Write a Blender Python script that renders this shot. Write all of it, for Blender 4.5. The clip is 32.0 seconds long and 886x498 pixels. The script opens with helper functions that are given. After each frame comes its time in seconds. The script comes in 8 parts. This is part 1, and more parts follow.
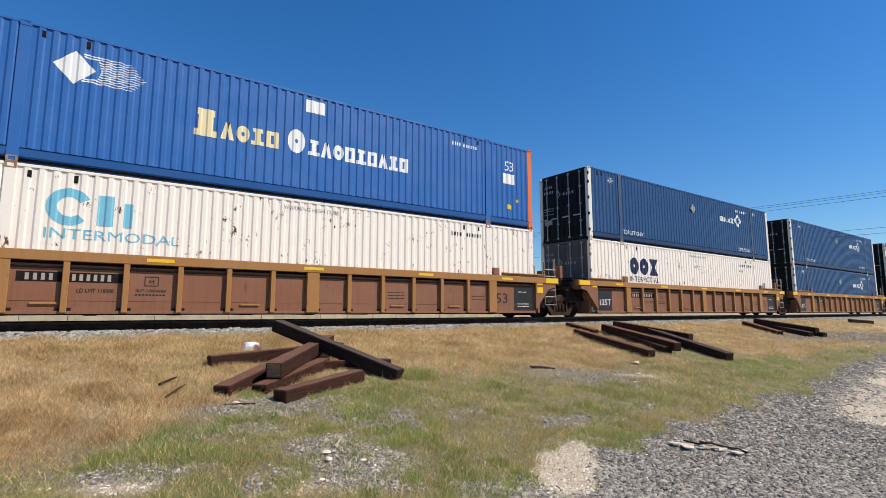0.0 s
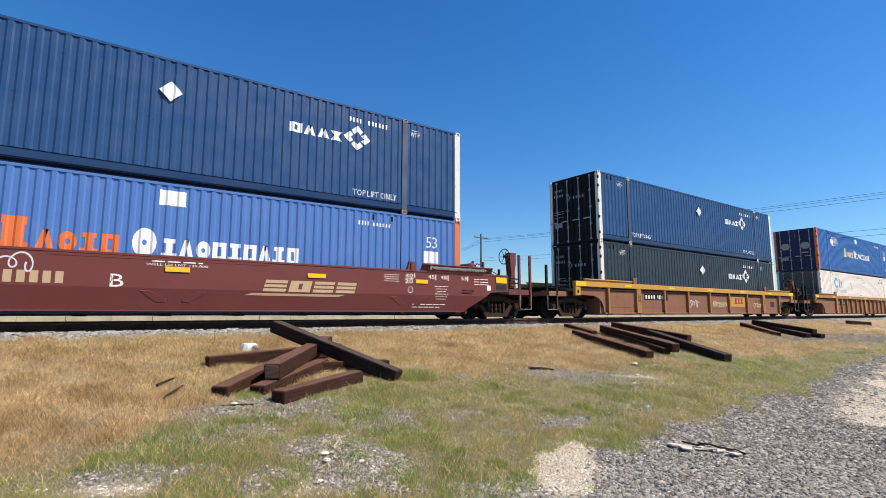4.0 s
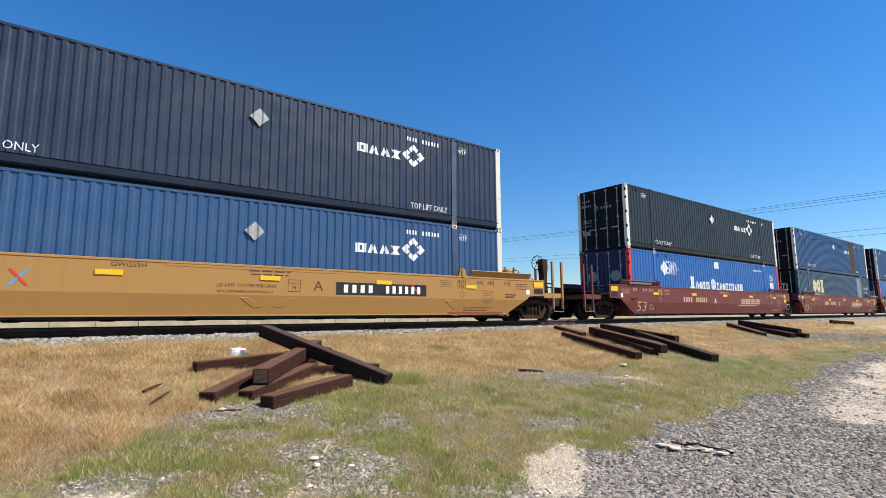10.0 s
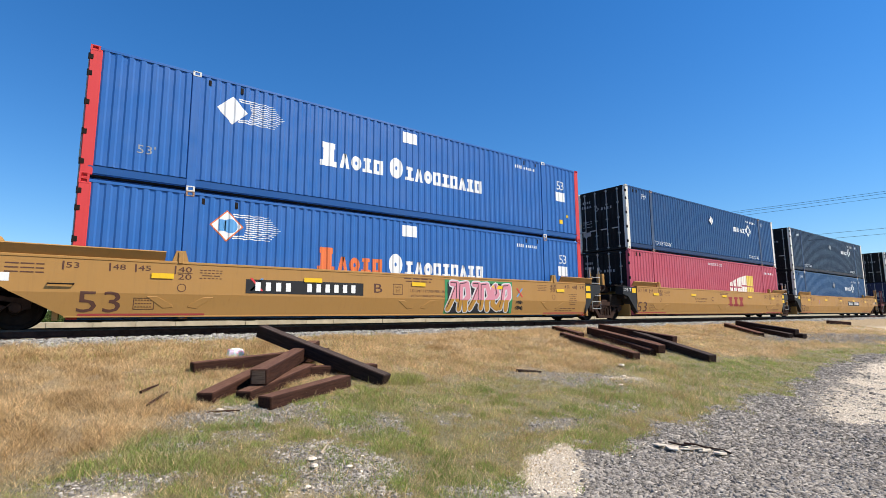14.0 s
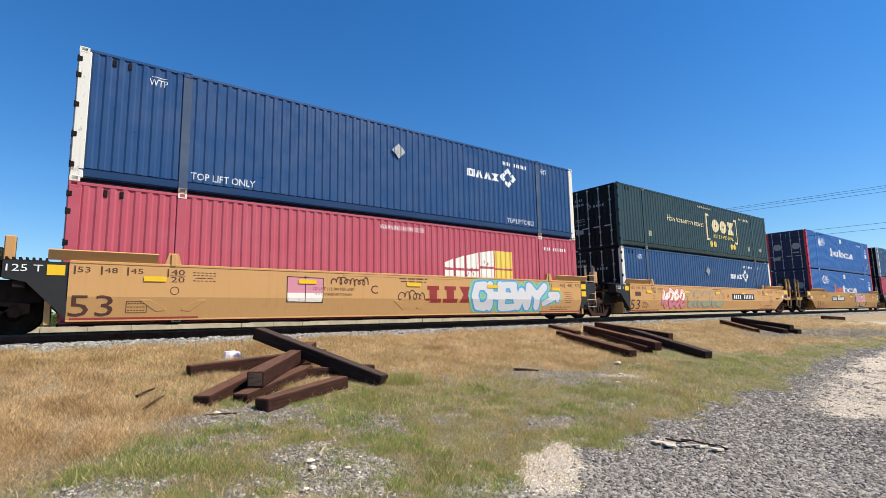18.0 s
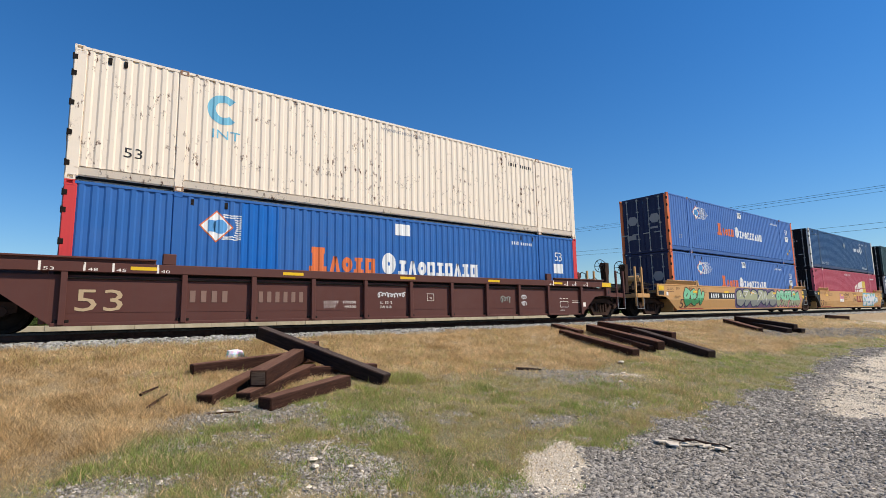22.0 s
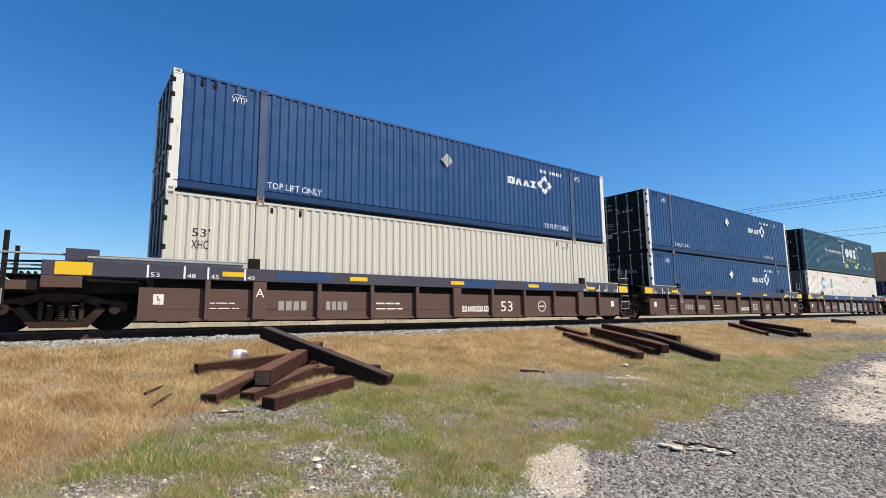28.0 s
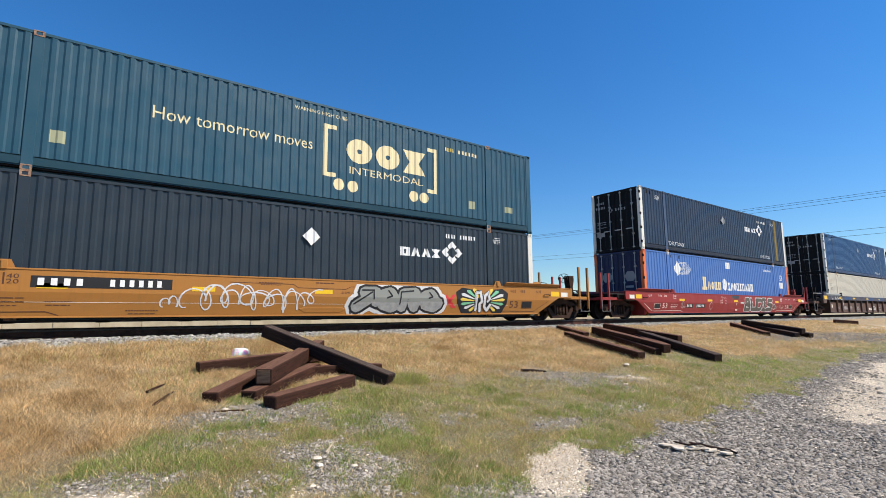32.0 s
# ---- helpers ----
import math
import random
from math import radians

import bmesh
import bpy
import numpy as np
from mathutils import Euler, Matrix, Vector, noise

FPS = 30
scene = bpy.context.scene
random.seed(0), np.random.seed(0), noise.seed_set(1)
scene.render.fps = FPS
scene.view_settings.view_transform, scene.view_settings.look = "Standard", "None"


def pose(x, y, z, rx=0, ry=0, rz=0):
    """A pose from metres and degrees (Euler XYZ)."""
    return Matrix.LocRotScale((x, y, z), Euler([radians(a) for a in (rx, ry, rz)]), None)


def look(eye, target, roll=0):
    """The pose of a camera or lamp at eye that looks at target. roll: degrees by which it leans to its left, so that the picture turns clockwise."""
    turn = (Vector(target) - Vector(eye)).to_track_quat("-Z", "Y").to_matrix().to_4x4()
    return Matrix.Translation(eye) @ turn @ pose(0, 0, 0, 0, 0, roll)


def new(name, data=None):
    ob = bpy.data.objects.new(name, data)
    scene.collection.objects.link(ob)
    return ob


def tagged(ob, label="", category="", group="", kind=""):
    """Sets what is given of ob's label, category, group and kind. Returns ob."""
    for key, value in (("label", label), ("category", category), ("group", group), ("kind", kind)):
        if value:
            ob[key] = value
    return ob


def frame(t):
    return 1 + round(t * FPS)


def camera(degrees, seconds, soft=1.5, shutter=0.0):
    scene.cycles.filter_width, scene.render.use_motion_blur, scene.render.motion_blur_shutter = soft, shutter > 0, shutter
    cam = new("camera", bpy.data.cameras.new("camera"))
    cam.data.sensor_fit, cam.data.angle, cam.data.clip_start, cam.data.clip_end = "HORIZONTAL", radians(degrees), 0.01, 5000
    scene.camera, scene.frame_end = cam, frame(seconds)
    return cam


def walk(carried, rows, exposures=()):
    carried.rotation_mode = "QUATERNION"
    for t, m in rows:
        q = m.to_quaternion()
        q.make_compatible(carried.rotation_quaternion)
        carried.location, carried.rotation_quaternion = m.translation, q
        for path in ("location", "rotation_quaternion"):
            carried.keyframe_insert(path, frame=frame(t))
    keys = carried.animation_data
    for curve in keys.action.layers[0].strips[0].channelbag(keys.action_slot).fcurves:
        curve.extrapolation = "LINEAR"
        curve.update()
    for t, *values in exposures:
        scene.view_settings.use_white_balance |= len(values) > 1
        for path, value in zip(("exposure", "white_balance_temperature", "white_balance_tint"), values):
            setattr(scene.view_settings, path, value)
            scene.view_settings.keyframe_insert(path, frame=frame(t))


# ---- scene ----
EYE = (0.0, 0.0, 1.58)


def aim(yaw, pitch, roll):
    """Camera pose: degrees to the side of +y, up, and of lean."""
    a, b = radians(yaw), radians(pitch)
    way = Vector((math.sin(a) * math.cos(b), math.cos(a) * math.cos(b), math.sin(b)))
    return look(EYE, Vector(EYE) + way, roll)


cam = camera(83.16, 32.0, soft=0.55)
walk(cam, [
    (0.0, aim(35.52, 7.08, 0.04)), (0.5, aim(35.54, 7.10, -0.02)), (1.0, aim(35.54, 7.11, -0.02)),
    (1.5, aim(35.52, 7.08, 0.04)), (2.0, aim(35.51, 7.04, 0.10)), (2.5, aim(35.50, 7.04, 0.11)),
    (3.0, aim(35.53, 7.09, 0.07)), (3.5, aim(35.60, 7.17, 0.06)), (5.5, aim(36.06, 7.16, 0.23)),
    (6.0, aim(36.28, 7.22, 0.22)), (6.5, aim(36.41, 7.30, 0.24)), (7.0, aim(36.48, 7.38, 0.27)),
    (7.5, aim(36.56, 7.42, 0.25)), (8.0, aim(36.65, 7.41, 0.18)), (8.5, aim(36.72, 7.41, 0.06)),
    (9.0, aim(36.75, 7.42, -0.09)), (9.5, aim(36.80, 7.46, -0.25)), (10.0, aim(36.89, 7.51, -0.35)),
    (10.5, aim(36.97, 7.56, -0.38)), (11.0, aim(37.00, 7.59, -0.37)), (11.5, aim(37.01, 7.60, -0.33)),
    (12.0, aim(37.03, 7.61, -0.27)), (12.5, aim(37.01, 7.60, -0.22)), (13.0, aim(36.97, 7.55, -0.22)),
    (13.5, aim(37.01, 7.54, -0.27)), (14.0, aim(37.10, 7.56, -0.36)), (14.5, aim(37.17, 7.56, -0.51)),
    (16.5, aim(37.45, 7.58, -0.92)), (17.0, aim(37.49, 7.59, -0.97)), (17.5, aim(37.54, 7.58, -1.02)),
    (18.0, aim(37.57, 7.54, -1.05)), (18.5, aim(37.58, 7.50, -1.08)), (19.0, aim(37.59, 7.48, -1.14)),
    (19.5, aim(37.60, 7.48, -1.23)), (20.0, aim(37.60, 7.47, -1.31)), (20.5, aim(37.53, 7.45, -1.28)),
    (21.0, aim(37.44, 7.42, -1.19)), (21.5, aim(37.35, 7.41, -1.11)), (22.0, aim(37.27, 7.44, -1.02)),
    (22.5, aim(37.18, 7.49, -0.91)), (23.0, aim(37.12, 7.55, -0.85)), (23.5, aim(37.10, 7.60, -0.84)),
    (24.0, aim(37.10, 7.63, -0.83)), (24.5, aim(37.08, 7.63, -0.78)), (25.0, aim(37.05, 7.60, -0.73)),
    (25.5, aim(37.04, 7.58, -0.70)), (27.5, aim(36.90, 7.68, -0.73)), (28.0, aim(36.79, 7.61, -0.61)),
    (28.5, aim(36.72, 7.53, -0.52)), (29.0, aim(36.71, 7.48, -0.50)), (29.5, aim(36.70, 7.48, -0.50)),
    (30.0, aim(36.68, 7.49, -0.48)), (30.5, aim(36.65, 7.52, -0.43)), (31.0, aim(36.63, 7.55, -0.36)),
    (31.5, aim(36.62, 7.56, -0.36)), (32.0, aim(36.62, 7.52, -0.45))], exposures=[
    (0.0, 0.08), (1.0, 0.14), (3.0, 0.26), (6.0, 0.34), (14.0, 0.34), (17.0, 0.30), (19.0, 0.25), (20.0, 0.16), (22.0, 0.03), (23.5, 0.10), (25.0, 0.15),
    (27.0, 0.22), (28.0, 0.24), (30.0, 0.28), (32.0, 0.30)])


# ---- light ----
SUN = Vector((0.50, -0.55, 0.85)).normalized()
sun = new("sun", bpy.data.lights.new("sun", "SUN"))
sun.data.energy, sun.data.angle, sun.data.color = 5.0, radians(0.53), (1.0, 0.91, 0.78)
sun.matrix_world = look((0, 0, 40), Vector((0, 0, 40)) - SUN)
world = bpy.data.worlds.new("sky")
scene.world = world
world.use_nodes = True
wn = world.node_tree
sky = wn.nodes.new("ShaderNodeTexSky")
sky.sky_type, sky.sun_disc = "NISHITA", False
sky.sun_elevation, sky.sun_rotation = math.asin(SUN.z), math.atan2(SUN.x, SUN.y)
sky.altitude, sky.air_density, sky.dust_density, sky.ozone_density = 0, 1.28, 0.0, 2.6
deep = wn.nodes.new("ShaderNodeHueSaturation")
deep.inputs["Saturation"].default_value = 1.18
clear = wn.nodes.new("ShaderNodeMix")
clear.data_type, clear.blend_type = "RGBA", "MULTIPLY"
clear.inputs[0].default_value, clear.inputs[7].default_value = 1.0, (0.87, 1.085, 1.42, 1)
wn.links.new(sky.outputs[0], clear.inputs[6])
wn.links.new(clear.outputs[2], deep.inputs["Color"])
wn.links.new(deep.outputs[0], wn.nodes["Background"].inputs[0])
wn.nodes["Background"].inputs[1].default_value = 0.081

# ---- materials ----


def blank(name, rough=0.6, metal=0.0, gloss=0.5):
    m = bpy.data.materials.new(name)
    m.use_nodes = True
    b = m.node_tree.nodes["Principled BSDF"]
    b.inputs["Roughness"].default_value, b.inputs["Metallic"].default_value = rough, metal
    b.inputs["Specular IOR Level"].default_value = gloss
    return m, m.node_tree, b


def node(tree, kind, **sockets):
    n = tree.nodes.new("ShaderNode" + kind)
    for k, v in sockets.items():
        n.inputs[k.replace("_", " ")].default_value = v
    return n


def mixed(tree, fac, a, b, kind="MIX"):
    """A colour mix; fac, a and b are sockets or values."""
    n = tree.nodes.new("ShaderNodeMix")
    n.data_type, n.blend_type = "RGBA", kind
    for i, v in ((0, fac), (6, a), (7, b)):
        if isinstance(v, bpy.types.NodeSocket):
            tree.links.new(v, n.inputs[i])
        elif i == 0:
            n.inputs[0].default_value = v
        else:
            n.inputs[i].default_value = (*v[:3], 1)
    return n.outputs[2]


def ramp(tree, sock, lo, hi):
    n = tree.nodes.new("ShaderNodeMapRange")
    n.inputs[1].default_value, n.inputs[2].default_value = lo, hi
    tree.links.new(sock, n.inputs[0])
    return n.outputs[0]


def coords(tree, scale=(1, 1, 1), shift=True):
    """Object coordinates, shifted by chance from object to object."""
    tc = tree.nodes.new("ShaderNodeTexCoord")
    mp = tree.nodes.new("ShaderNodeMapping")
    mp.inputs["Scale"].default_value = scale
    tree.links.new(tc.outputs["Object"], mp.inputs[0])
    if shift:
        oi = tree.nodes.new("ShaderNodeObjectInfo")
        mul = tree.nodes.new("ShaderNodeMath")
        mul.operation = "MULTIPLY"
        mul.inputs[1].default_value = 37.0
        tree.links.new(oi.outputs["Random"], mul.inputs[0])
        tree.links.new(mul.outputs[0], mp.inputs["Location"])
    return mp.outputs[0]


def noisy(tree, vec, scale, detail=4.0, rough=0.6):
    n = node(tree, "TexNoise", Scale=scale, Detail=detail, Roughness=rough)
    if vec is not None:
        tree.links.new(vec, n.inputs["Vector"])
    return n.outputs[0]


def bumped(tree, bsdf, height, strength, distance):
    n = node(tree, "Bump", Strength=strength, Distance=distance)
    tree.links.new(height, n.inputs["Height"])
    tree.links.new(n.outputs[0], bsdf.inputs["Normal"])


def paint(name, rgb, rust=0.15, fade=0.25, rough=0.5, grime=0.25, gloss=0.3, clumped=False):
    """Weathered paint on steel: faded patches, streaks that run down, rust spots, grime."""
    m, t, b = blank(name, rough, 0.0, gloss)
    pale = tuple(min(1, 0.95 * c + 0.045) for c in rgb)
    dirt = tuple(0.45 * c + 0.025 for c in rgb)
    big = ramp(t, noisy(t, coords(t, (0.5, 1, 0.9)), 1.3, 5), 0.42, 0.72)
    n = t.nodes.new("ShaderNodeMath")
    n.operation = "MULTIPLY"
    n.inputs[1].default_value = fade
    t.links.new(big, n.inputs[0])
    col = mixed(t, n.outputs[0], rgb, pale)
    scuff = ramp(t, noisy(t, coords(t, (13, 13, 0.3)), 2.1, 5, 0.7), 0.62, 0.76)
    n = t.nodes.new("ShaderNodeMath")
    n.operation = "MULTIPLY"
    n.inputs[1].default_value = 0.45 * fade
    t.links.new(scuff, n.inputs[0])
    col = mixed(t, n.outputs[0], col, tuple(0.8 * c + 0.13 for c in rgb))
    streak = ramp(t, noisy(t, coords(t, (9, 9, 0.35)), 1.6, 4, 0.65), 0.52, 0.78)
    n = t.nodes.new("ShaderNodeMath")
    n.operation = "MULTIPLY"
    n.inputs[1].default_value = grime
    t.links.new(streak, n.inputs[0])
    col = mixed(t, n.outputs[0], col, dirt)
    spots = ramp(t, noisy(t, coords(t, (2.2, 2.2, 0.9)), 3.2, 9, 0.72), 0.64 - 0.11 * rust, 0.72)
    n = t.nodes.new("ShaderNodeMath")
    n.operation = "MULTIPLY"
    n.inputs[1].default_value = 0.22 if clumped else min(1.0, rust * 2.2)
    t.links.new(spots, n.inputs[0])
    col = mixed(t, n.outputs[0], col, (0.30, 0.17, 0.085) if clumped else (0.13, 0.05, 0.024))
    if rust > 0.3 and not clumped:
        runs = ramp(t, noisy(t, coords(t, (7, 7, 0.7)), 2.3, 8, 0.7), 0.665 - 0.10 * rust, 0.74 - 0.09 * rust)
        n = t.nodes.new("ShaderNodeMath")
        n.operation = "MULTIPLY"
        n.inputs[1].default_value = 0.6 * rust
        t.links.new(runs, n.inputs[0])
        col = mixed(t, n.outputs[0], col, (0.21, 0.10, 0.048))
    if clumped:
        chips = ramp(t, noisy(t, coords(t, (3.4, 3.4, 1.4)), 3.2, 6, 0.75), 0.56 - 0.10 * (rust - 0.5), 0.60)
        where = ramp(t, noisy(t, coords(t, (0.45, 0.45, 0.9)), 2.6, 4, 0.6), 0.555 - 0.5 * (rust - 0.5), 0.60)
        n = t.nodes.new("ShaderNodeMath")
        n.operation = "MULTIPLY"
        t.links.new(chips, n.inputs[0])
        t.links.new(where, n.inputs[1])
        col = mixed(t, n.outputs[0], col, (0.10, 0.042, 0.020))
    t.links.new(col, b.inputs["Base Color"])
    r = ramp(t, noisy(t, coords(t), 2.5, 5), 0.25, 0.8)
    mr = t.nodes.new("ShaderNodeMapRange")
    mr.inputs[3].default_value, mr.inputs[4].default_value = rough - 0.08, rough + 0.2
    t.links.new(r, mr.inputs[0])
    t.links.new(mr.outputs[0], b.inputs["Roughness"])
    bumped(t, b, noisy(t, coords(t), 6.0, 6), 0.12, 0.02)
    return m


def thin_leaf(name, a, b_, scale, island, dry=0.0):
    """Blades and leaves that let part of the light through; dry: the share of withered ones."""
    m = grain(name, a, b_, scale, 0.8, 0, island=island)
    t = m.node_tree
    b = t.nodes["Principled BSDF"]
    col = b.inputs["Base Color"].links[0].from_socket
    if dry:
        geo = t.nodes.new("ShaderNodeNewGeometry")
        odd = t.nodes.new("ShaderNodeMath")
        odd.operation = "MULTIPLY_ADD"
        odd.inputs[1].default_value, odd.inputs[2].default_value = 7.31, 0.0
        t.links.new(geo.outputs["Random Per Island"], odd.inputs[0])
        part_ = t.nodes.new("ShaderNodeMath")
        part_.operation = "FRACT"
        t.links.new(odd.outputs[0], part_.inputs[0])
        less = t.nodes.new("ShaderNodeMath")
        less.operation = "SUBTRACT"
        t.links.new(noisy(t, coords(t, shift=False), 1.4, 5, 0.7), less.inputs[0])
        t.links.new(part_.outputs[0], less.inputs[1])
        col = mixed(t, ramp(t, less.outputs[0], 0.25 - dry, 0.35 - dry), col, (0.50, 0.39, 0.21))
        t.links.new(col, b.inputs["Base Color"])
    tr = t.nodes.new("ShaderNodeBsdfTranslucent")
    mx = t.nodes.new("ShaderNodeMixShader")
    mx.inputs[0].default_value = 0.45
    t.links.new(col, tr.inputs[0])
    t.links.new(b.outputs[0], mx.inputs[1])
    t.links.new(tr.outputs[0], mx.inputs[2])
    t.links.new(mx.outputs[0], t.nodes["Material Output"].inputs[0])
    return m


def grain(name, a, b_, scale, rough=0.8, bump=0.3, metal=0.0, stretch=(1, 1, 1), island=0.0, depth=0.02, gloss=0.15):
    """Two-tone grainy matter; island: how far piece differs from piece."""
    m, t, b = blank(name, rough, metal, gloss)
    col = mixed(t, ramp(t, noisy(t, coords(t, stretch), scale, 7, 0.65), 0.3, 0.72), a, b_)
    if island:
        geo = t.nodes.new("ShaderNodeNewGeometry")
        hs = t.nodes.new("ShaderNodeHueSaturation")
        mr = t.nodes.new("ShaderNodeMapRange")
        mr.inputs[3].default_value, mr.inputs[4].default_value = 1 - island, 1 + island
        t.links.new(geo.outputs["Random Per Island"], mr.inputs[0])
        t.links.new(mr.outputs[0], hs.inputs["Value"])
        t.links.new(col, hs.inputs["Color"])
        col = hs.outputs[0]
    t.links.new(col, b.inputs["Base Color"])
    if bump:
        bumped(t, b, noisy(t, coords(t, stretch), scale * 3, 8, 0.7), bump, depth)
    return m


SCUFFED = paint("scuffed_post_paint", (0.045, 0.075, 0.135), 0.30, 0.9, 0.5, 0.3)
NAVY = paint("navy_paint", (0.019, 0.064, 0.170), 0.08, 0.28, 0.33, gloss=0.38)
SLATE = paint("slate_paint", (0.019, 0.030, 0.040), 0.08, 0.2, 0.38, gloss=0.38)
BLACKISH = paint("black_green_paint", (0.018, 0.022, 0.023), 0.08, 0.2, 0.38, gloss=0.38)
DUSKNAVY = paint("dusk_navy_paint", (0.021, 0.034, 0.061), 0.1, 0.25, 0.38, gloss=0.38)
# doors face away from the sun; that shade is put into this near-black
DOORSHADE = paint("black_door_paint", (0.006, 0.006, 0.007), 0.08, 0.08, 0.55, gloss=0.15)
MIDBLUE = paint("mid_blue_paint", (0.027, 0.081, 0.187), 0.08, 0.3, 0.38, gloss=0.38)
ROYAL = paint("royal_blue_paint", (0.026, 0.126, 0.385), 0.14, 0.3, 0.38, gloss=0.38)
PALEBLUE = paint("faded_blue_paint", (0.072, 0.172, 0.44), 0.1, 0.35, 0.5)
NEWBLUE = paint("fresh_blue_paint", (0.008, 0.130, 0.460), 0.03, 0.1, 0.4)
CREAM = paint("cream_paint", (0.86, 0.785, 0.685), 0.50, 0.1, 0.55, 0.10, clumped=True)
RUSTCREAM = paint("rust_run_cream_paint", (0.88, 0.75, 0.59), 0.60, 0.1, 0.55, 0.12, clumped=True)
IVORY = paint("ivory_paint", (0.60, 0.555, 0.45), 0.12, 0.15, 0.55, 0.15)
TEAL = paint("dark_teal_paint", (0.020, 0.074, 0.108), 0.1, 0.25, 0.38, gloss=0.45)
FOREST = paint("dark_green_paint", (0.020, 0.045, 0.043), 0.08, 0.2, 0.38, gloss=0.38)
STEELBLUE = paint("slate_blue_paint", (0.043, 0.078, 0.118), 0.08, 0.25, 0.38, gloss=0.38)
CRIMSON = paint("crimson_paint", (0.45, 0.080, 0.110), 0.05, 0.5, 0.5, 0.15)
POSTWHITE = paint("stained_white_post_paint", (0.74, 0.71, 0.62), 0.4, 0.1, 0.55, 0.3)
WHITE = paint("white_paint", (0.80, 0.80, 0.77), 0.04, 0.05, 0.5, 0.18)
ORANGE = paint("orange_paint", (0.72, 0.17, 0.05), 0.08, 0.15, 0.5)
RED = paint("red_paint", (0.62, 0.05, 0.05), 0.08, 0.15, 0.5)
YELLOW = paint("yellow_paint", (0.78, 0.56, 0.10), 0.06, 0.1, 0.5)
GOLD = paint("gold_paint", (0.780, 0.660, 0.380), 0.06, 0.1, 0.5)
BUFF = paint("faded_buff_paint", (0.50, 0.36, 0.21), 0.10, 0.15, 0.55)
# cream door paint: dirt and rust, plus the shaded end's darkness in the colour
SOILSHADE = paint("soiled_shaded_cream_paint", (0.42, 0.29, 0.18), 0.6, 0.15, 0.6, 0.4)
AMBER = paint("reflective_yellow_tape", (0.80, 0.50, 0.02), 0.03, 0.05, 0.35, 0.12)
CYAN = paint("cyan_paint", (0.170, 0.470, 0.610), 0.06, 1.0, 0.5)
INKBLUE = paint("ink_blue_paint", (0.012, 0.019, 0.066), 0.05, 0.2, 0.5)
BROWNPATCH = paint("brown_patch_paint", (0.085, 0.052, 0.026), 0.1, 0.1, 0.6)
GREYPATCH = paint("grey_patch_paint", (0.30, 0.30, 0.30), 0.05, 0.2, 0.6)
MUSTARD = paint("mustard_patch_paint", (0.25, 0.17, 0.04), 0.1, 0.1, 0.6)
BLACK = paint("black_paint", (0.02, 0.02, 0.02), 0.10, 0.1, 0.5)
MAROON = paint("maroon_car_paint", (0.149, 0.036, 0.031), 0.10, 0.15, 0.55)
DARKMAROON = paint("dark_maroon_car_paint", (0.100, 0.034, 0.025), 0.22, 0.15, 0.6)
BROWN = paint("brown_car_paint", (0.096, 0.040, 0.026), 0.15, 0.2, 0.6)
RUSTORANGE = paint("rust_orange_car_paint", (0.235, 0.100, 0.052), 0.40, 0.6, 0.62, 0.5)
RUSTBEAM = paint("rust_yellow_beam_paint", (0.350, 0.165, 0.048), 0.46, 0.5, 0.62, 0.45)
# doors of cream containers: soiled, and darkened for the shaded end
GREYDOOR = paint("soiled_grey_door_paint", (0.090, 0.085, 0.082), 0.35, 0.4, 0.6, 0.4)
OCHRE = paint("ochre_car_paint", (0.52, 0.27, 0.05), 0.18, 0.2, 0.55, 0.3)
TAN = paint("tan_car_paint", (0.395, 0.212, 0.060), 0.08, 0.15, 0.55, 0.2)
TANORANGE = paint("orange_tan_car_paint", (0.385, 0.165, 0.034), 0.10, 0.2, 0.55, 0.25)
PEACH = paint("pale_orange_tan_car_paint", (0.56, 0.31, 0.115), 0.10, 0.2, 0.55, 0.2)
REDCAR = paint("red_car_paint", (0.281, 0.030, 0.027), 0.08, 0.2, 0.5)
DUSKBROWN = paint("dusk_brown_car_paint", (0.108, 0.060, 0.043), 0.15, 0.2, 0.62)
GREYBLUE = paint("grey_blue_beam_paint", (0.054, 0.050, 0.068), 0.15, 0.35, 0.55)
BEAMBLUE = paint("faded_beam_blue_paint", (0.021, 0.054, 0.148), 0.10, 0.5, 0.55)
IRON = grain("dark_iron", (0.006, 0.005, 0.0045), (0.024, 0.016, 0.012), 5, 0.75, 0.3)
RUSTIRON = grain("rusty_cast_iron", (0.024, 0.012, 0.008), (0.068, 0.037, 0.025), 4, 0.8, 0.35)
CASTRUST = grain("rust_bloomed_casting", (0.17, 0.060, 0.028), (0.50, 0.36, 0.25), 16, 0.8, 0.3)
TAUPE = paint("sprayed_taupe_paint", (0.115, 0.100, 0.078), 0.05, 0.15, 0.7)
FADED = paint("faded_pale_stencil", (0.36, 0.315, 0.28), 0.1, 0.1, 0.6)
DIMINK = paint("dim_stencil_paint", (0.24, 0.145, 0.11), 0.1, 0.1, 0.6)
GALV = grain("galvanised_steel", (0.30, 0.30, 0.29), (0.45, 0.45, 0.43), 8, 0.5, 0.1, 0.3)
RAILSTEEL = grain("rusty_rail_steel", (0.045, 0.019, 0.013), (0.125, 0.056, 0.040), 6, 0.7, 0.25)
RAILHEAD = grain("worn_rail_head", (0.07, 0.055, 0.05), (0.15, 0.13, 0.12), 8, 0.6, 0.05, 0.3)
CONCRETE = grain("weathered_pale_concrete", (0.34, 0.29, 0.20), (0.52, 0.45, 0.32), 1.2, 0.9, 0.3)
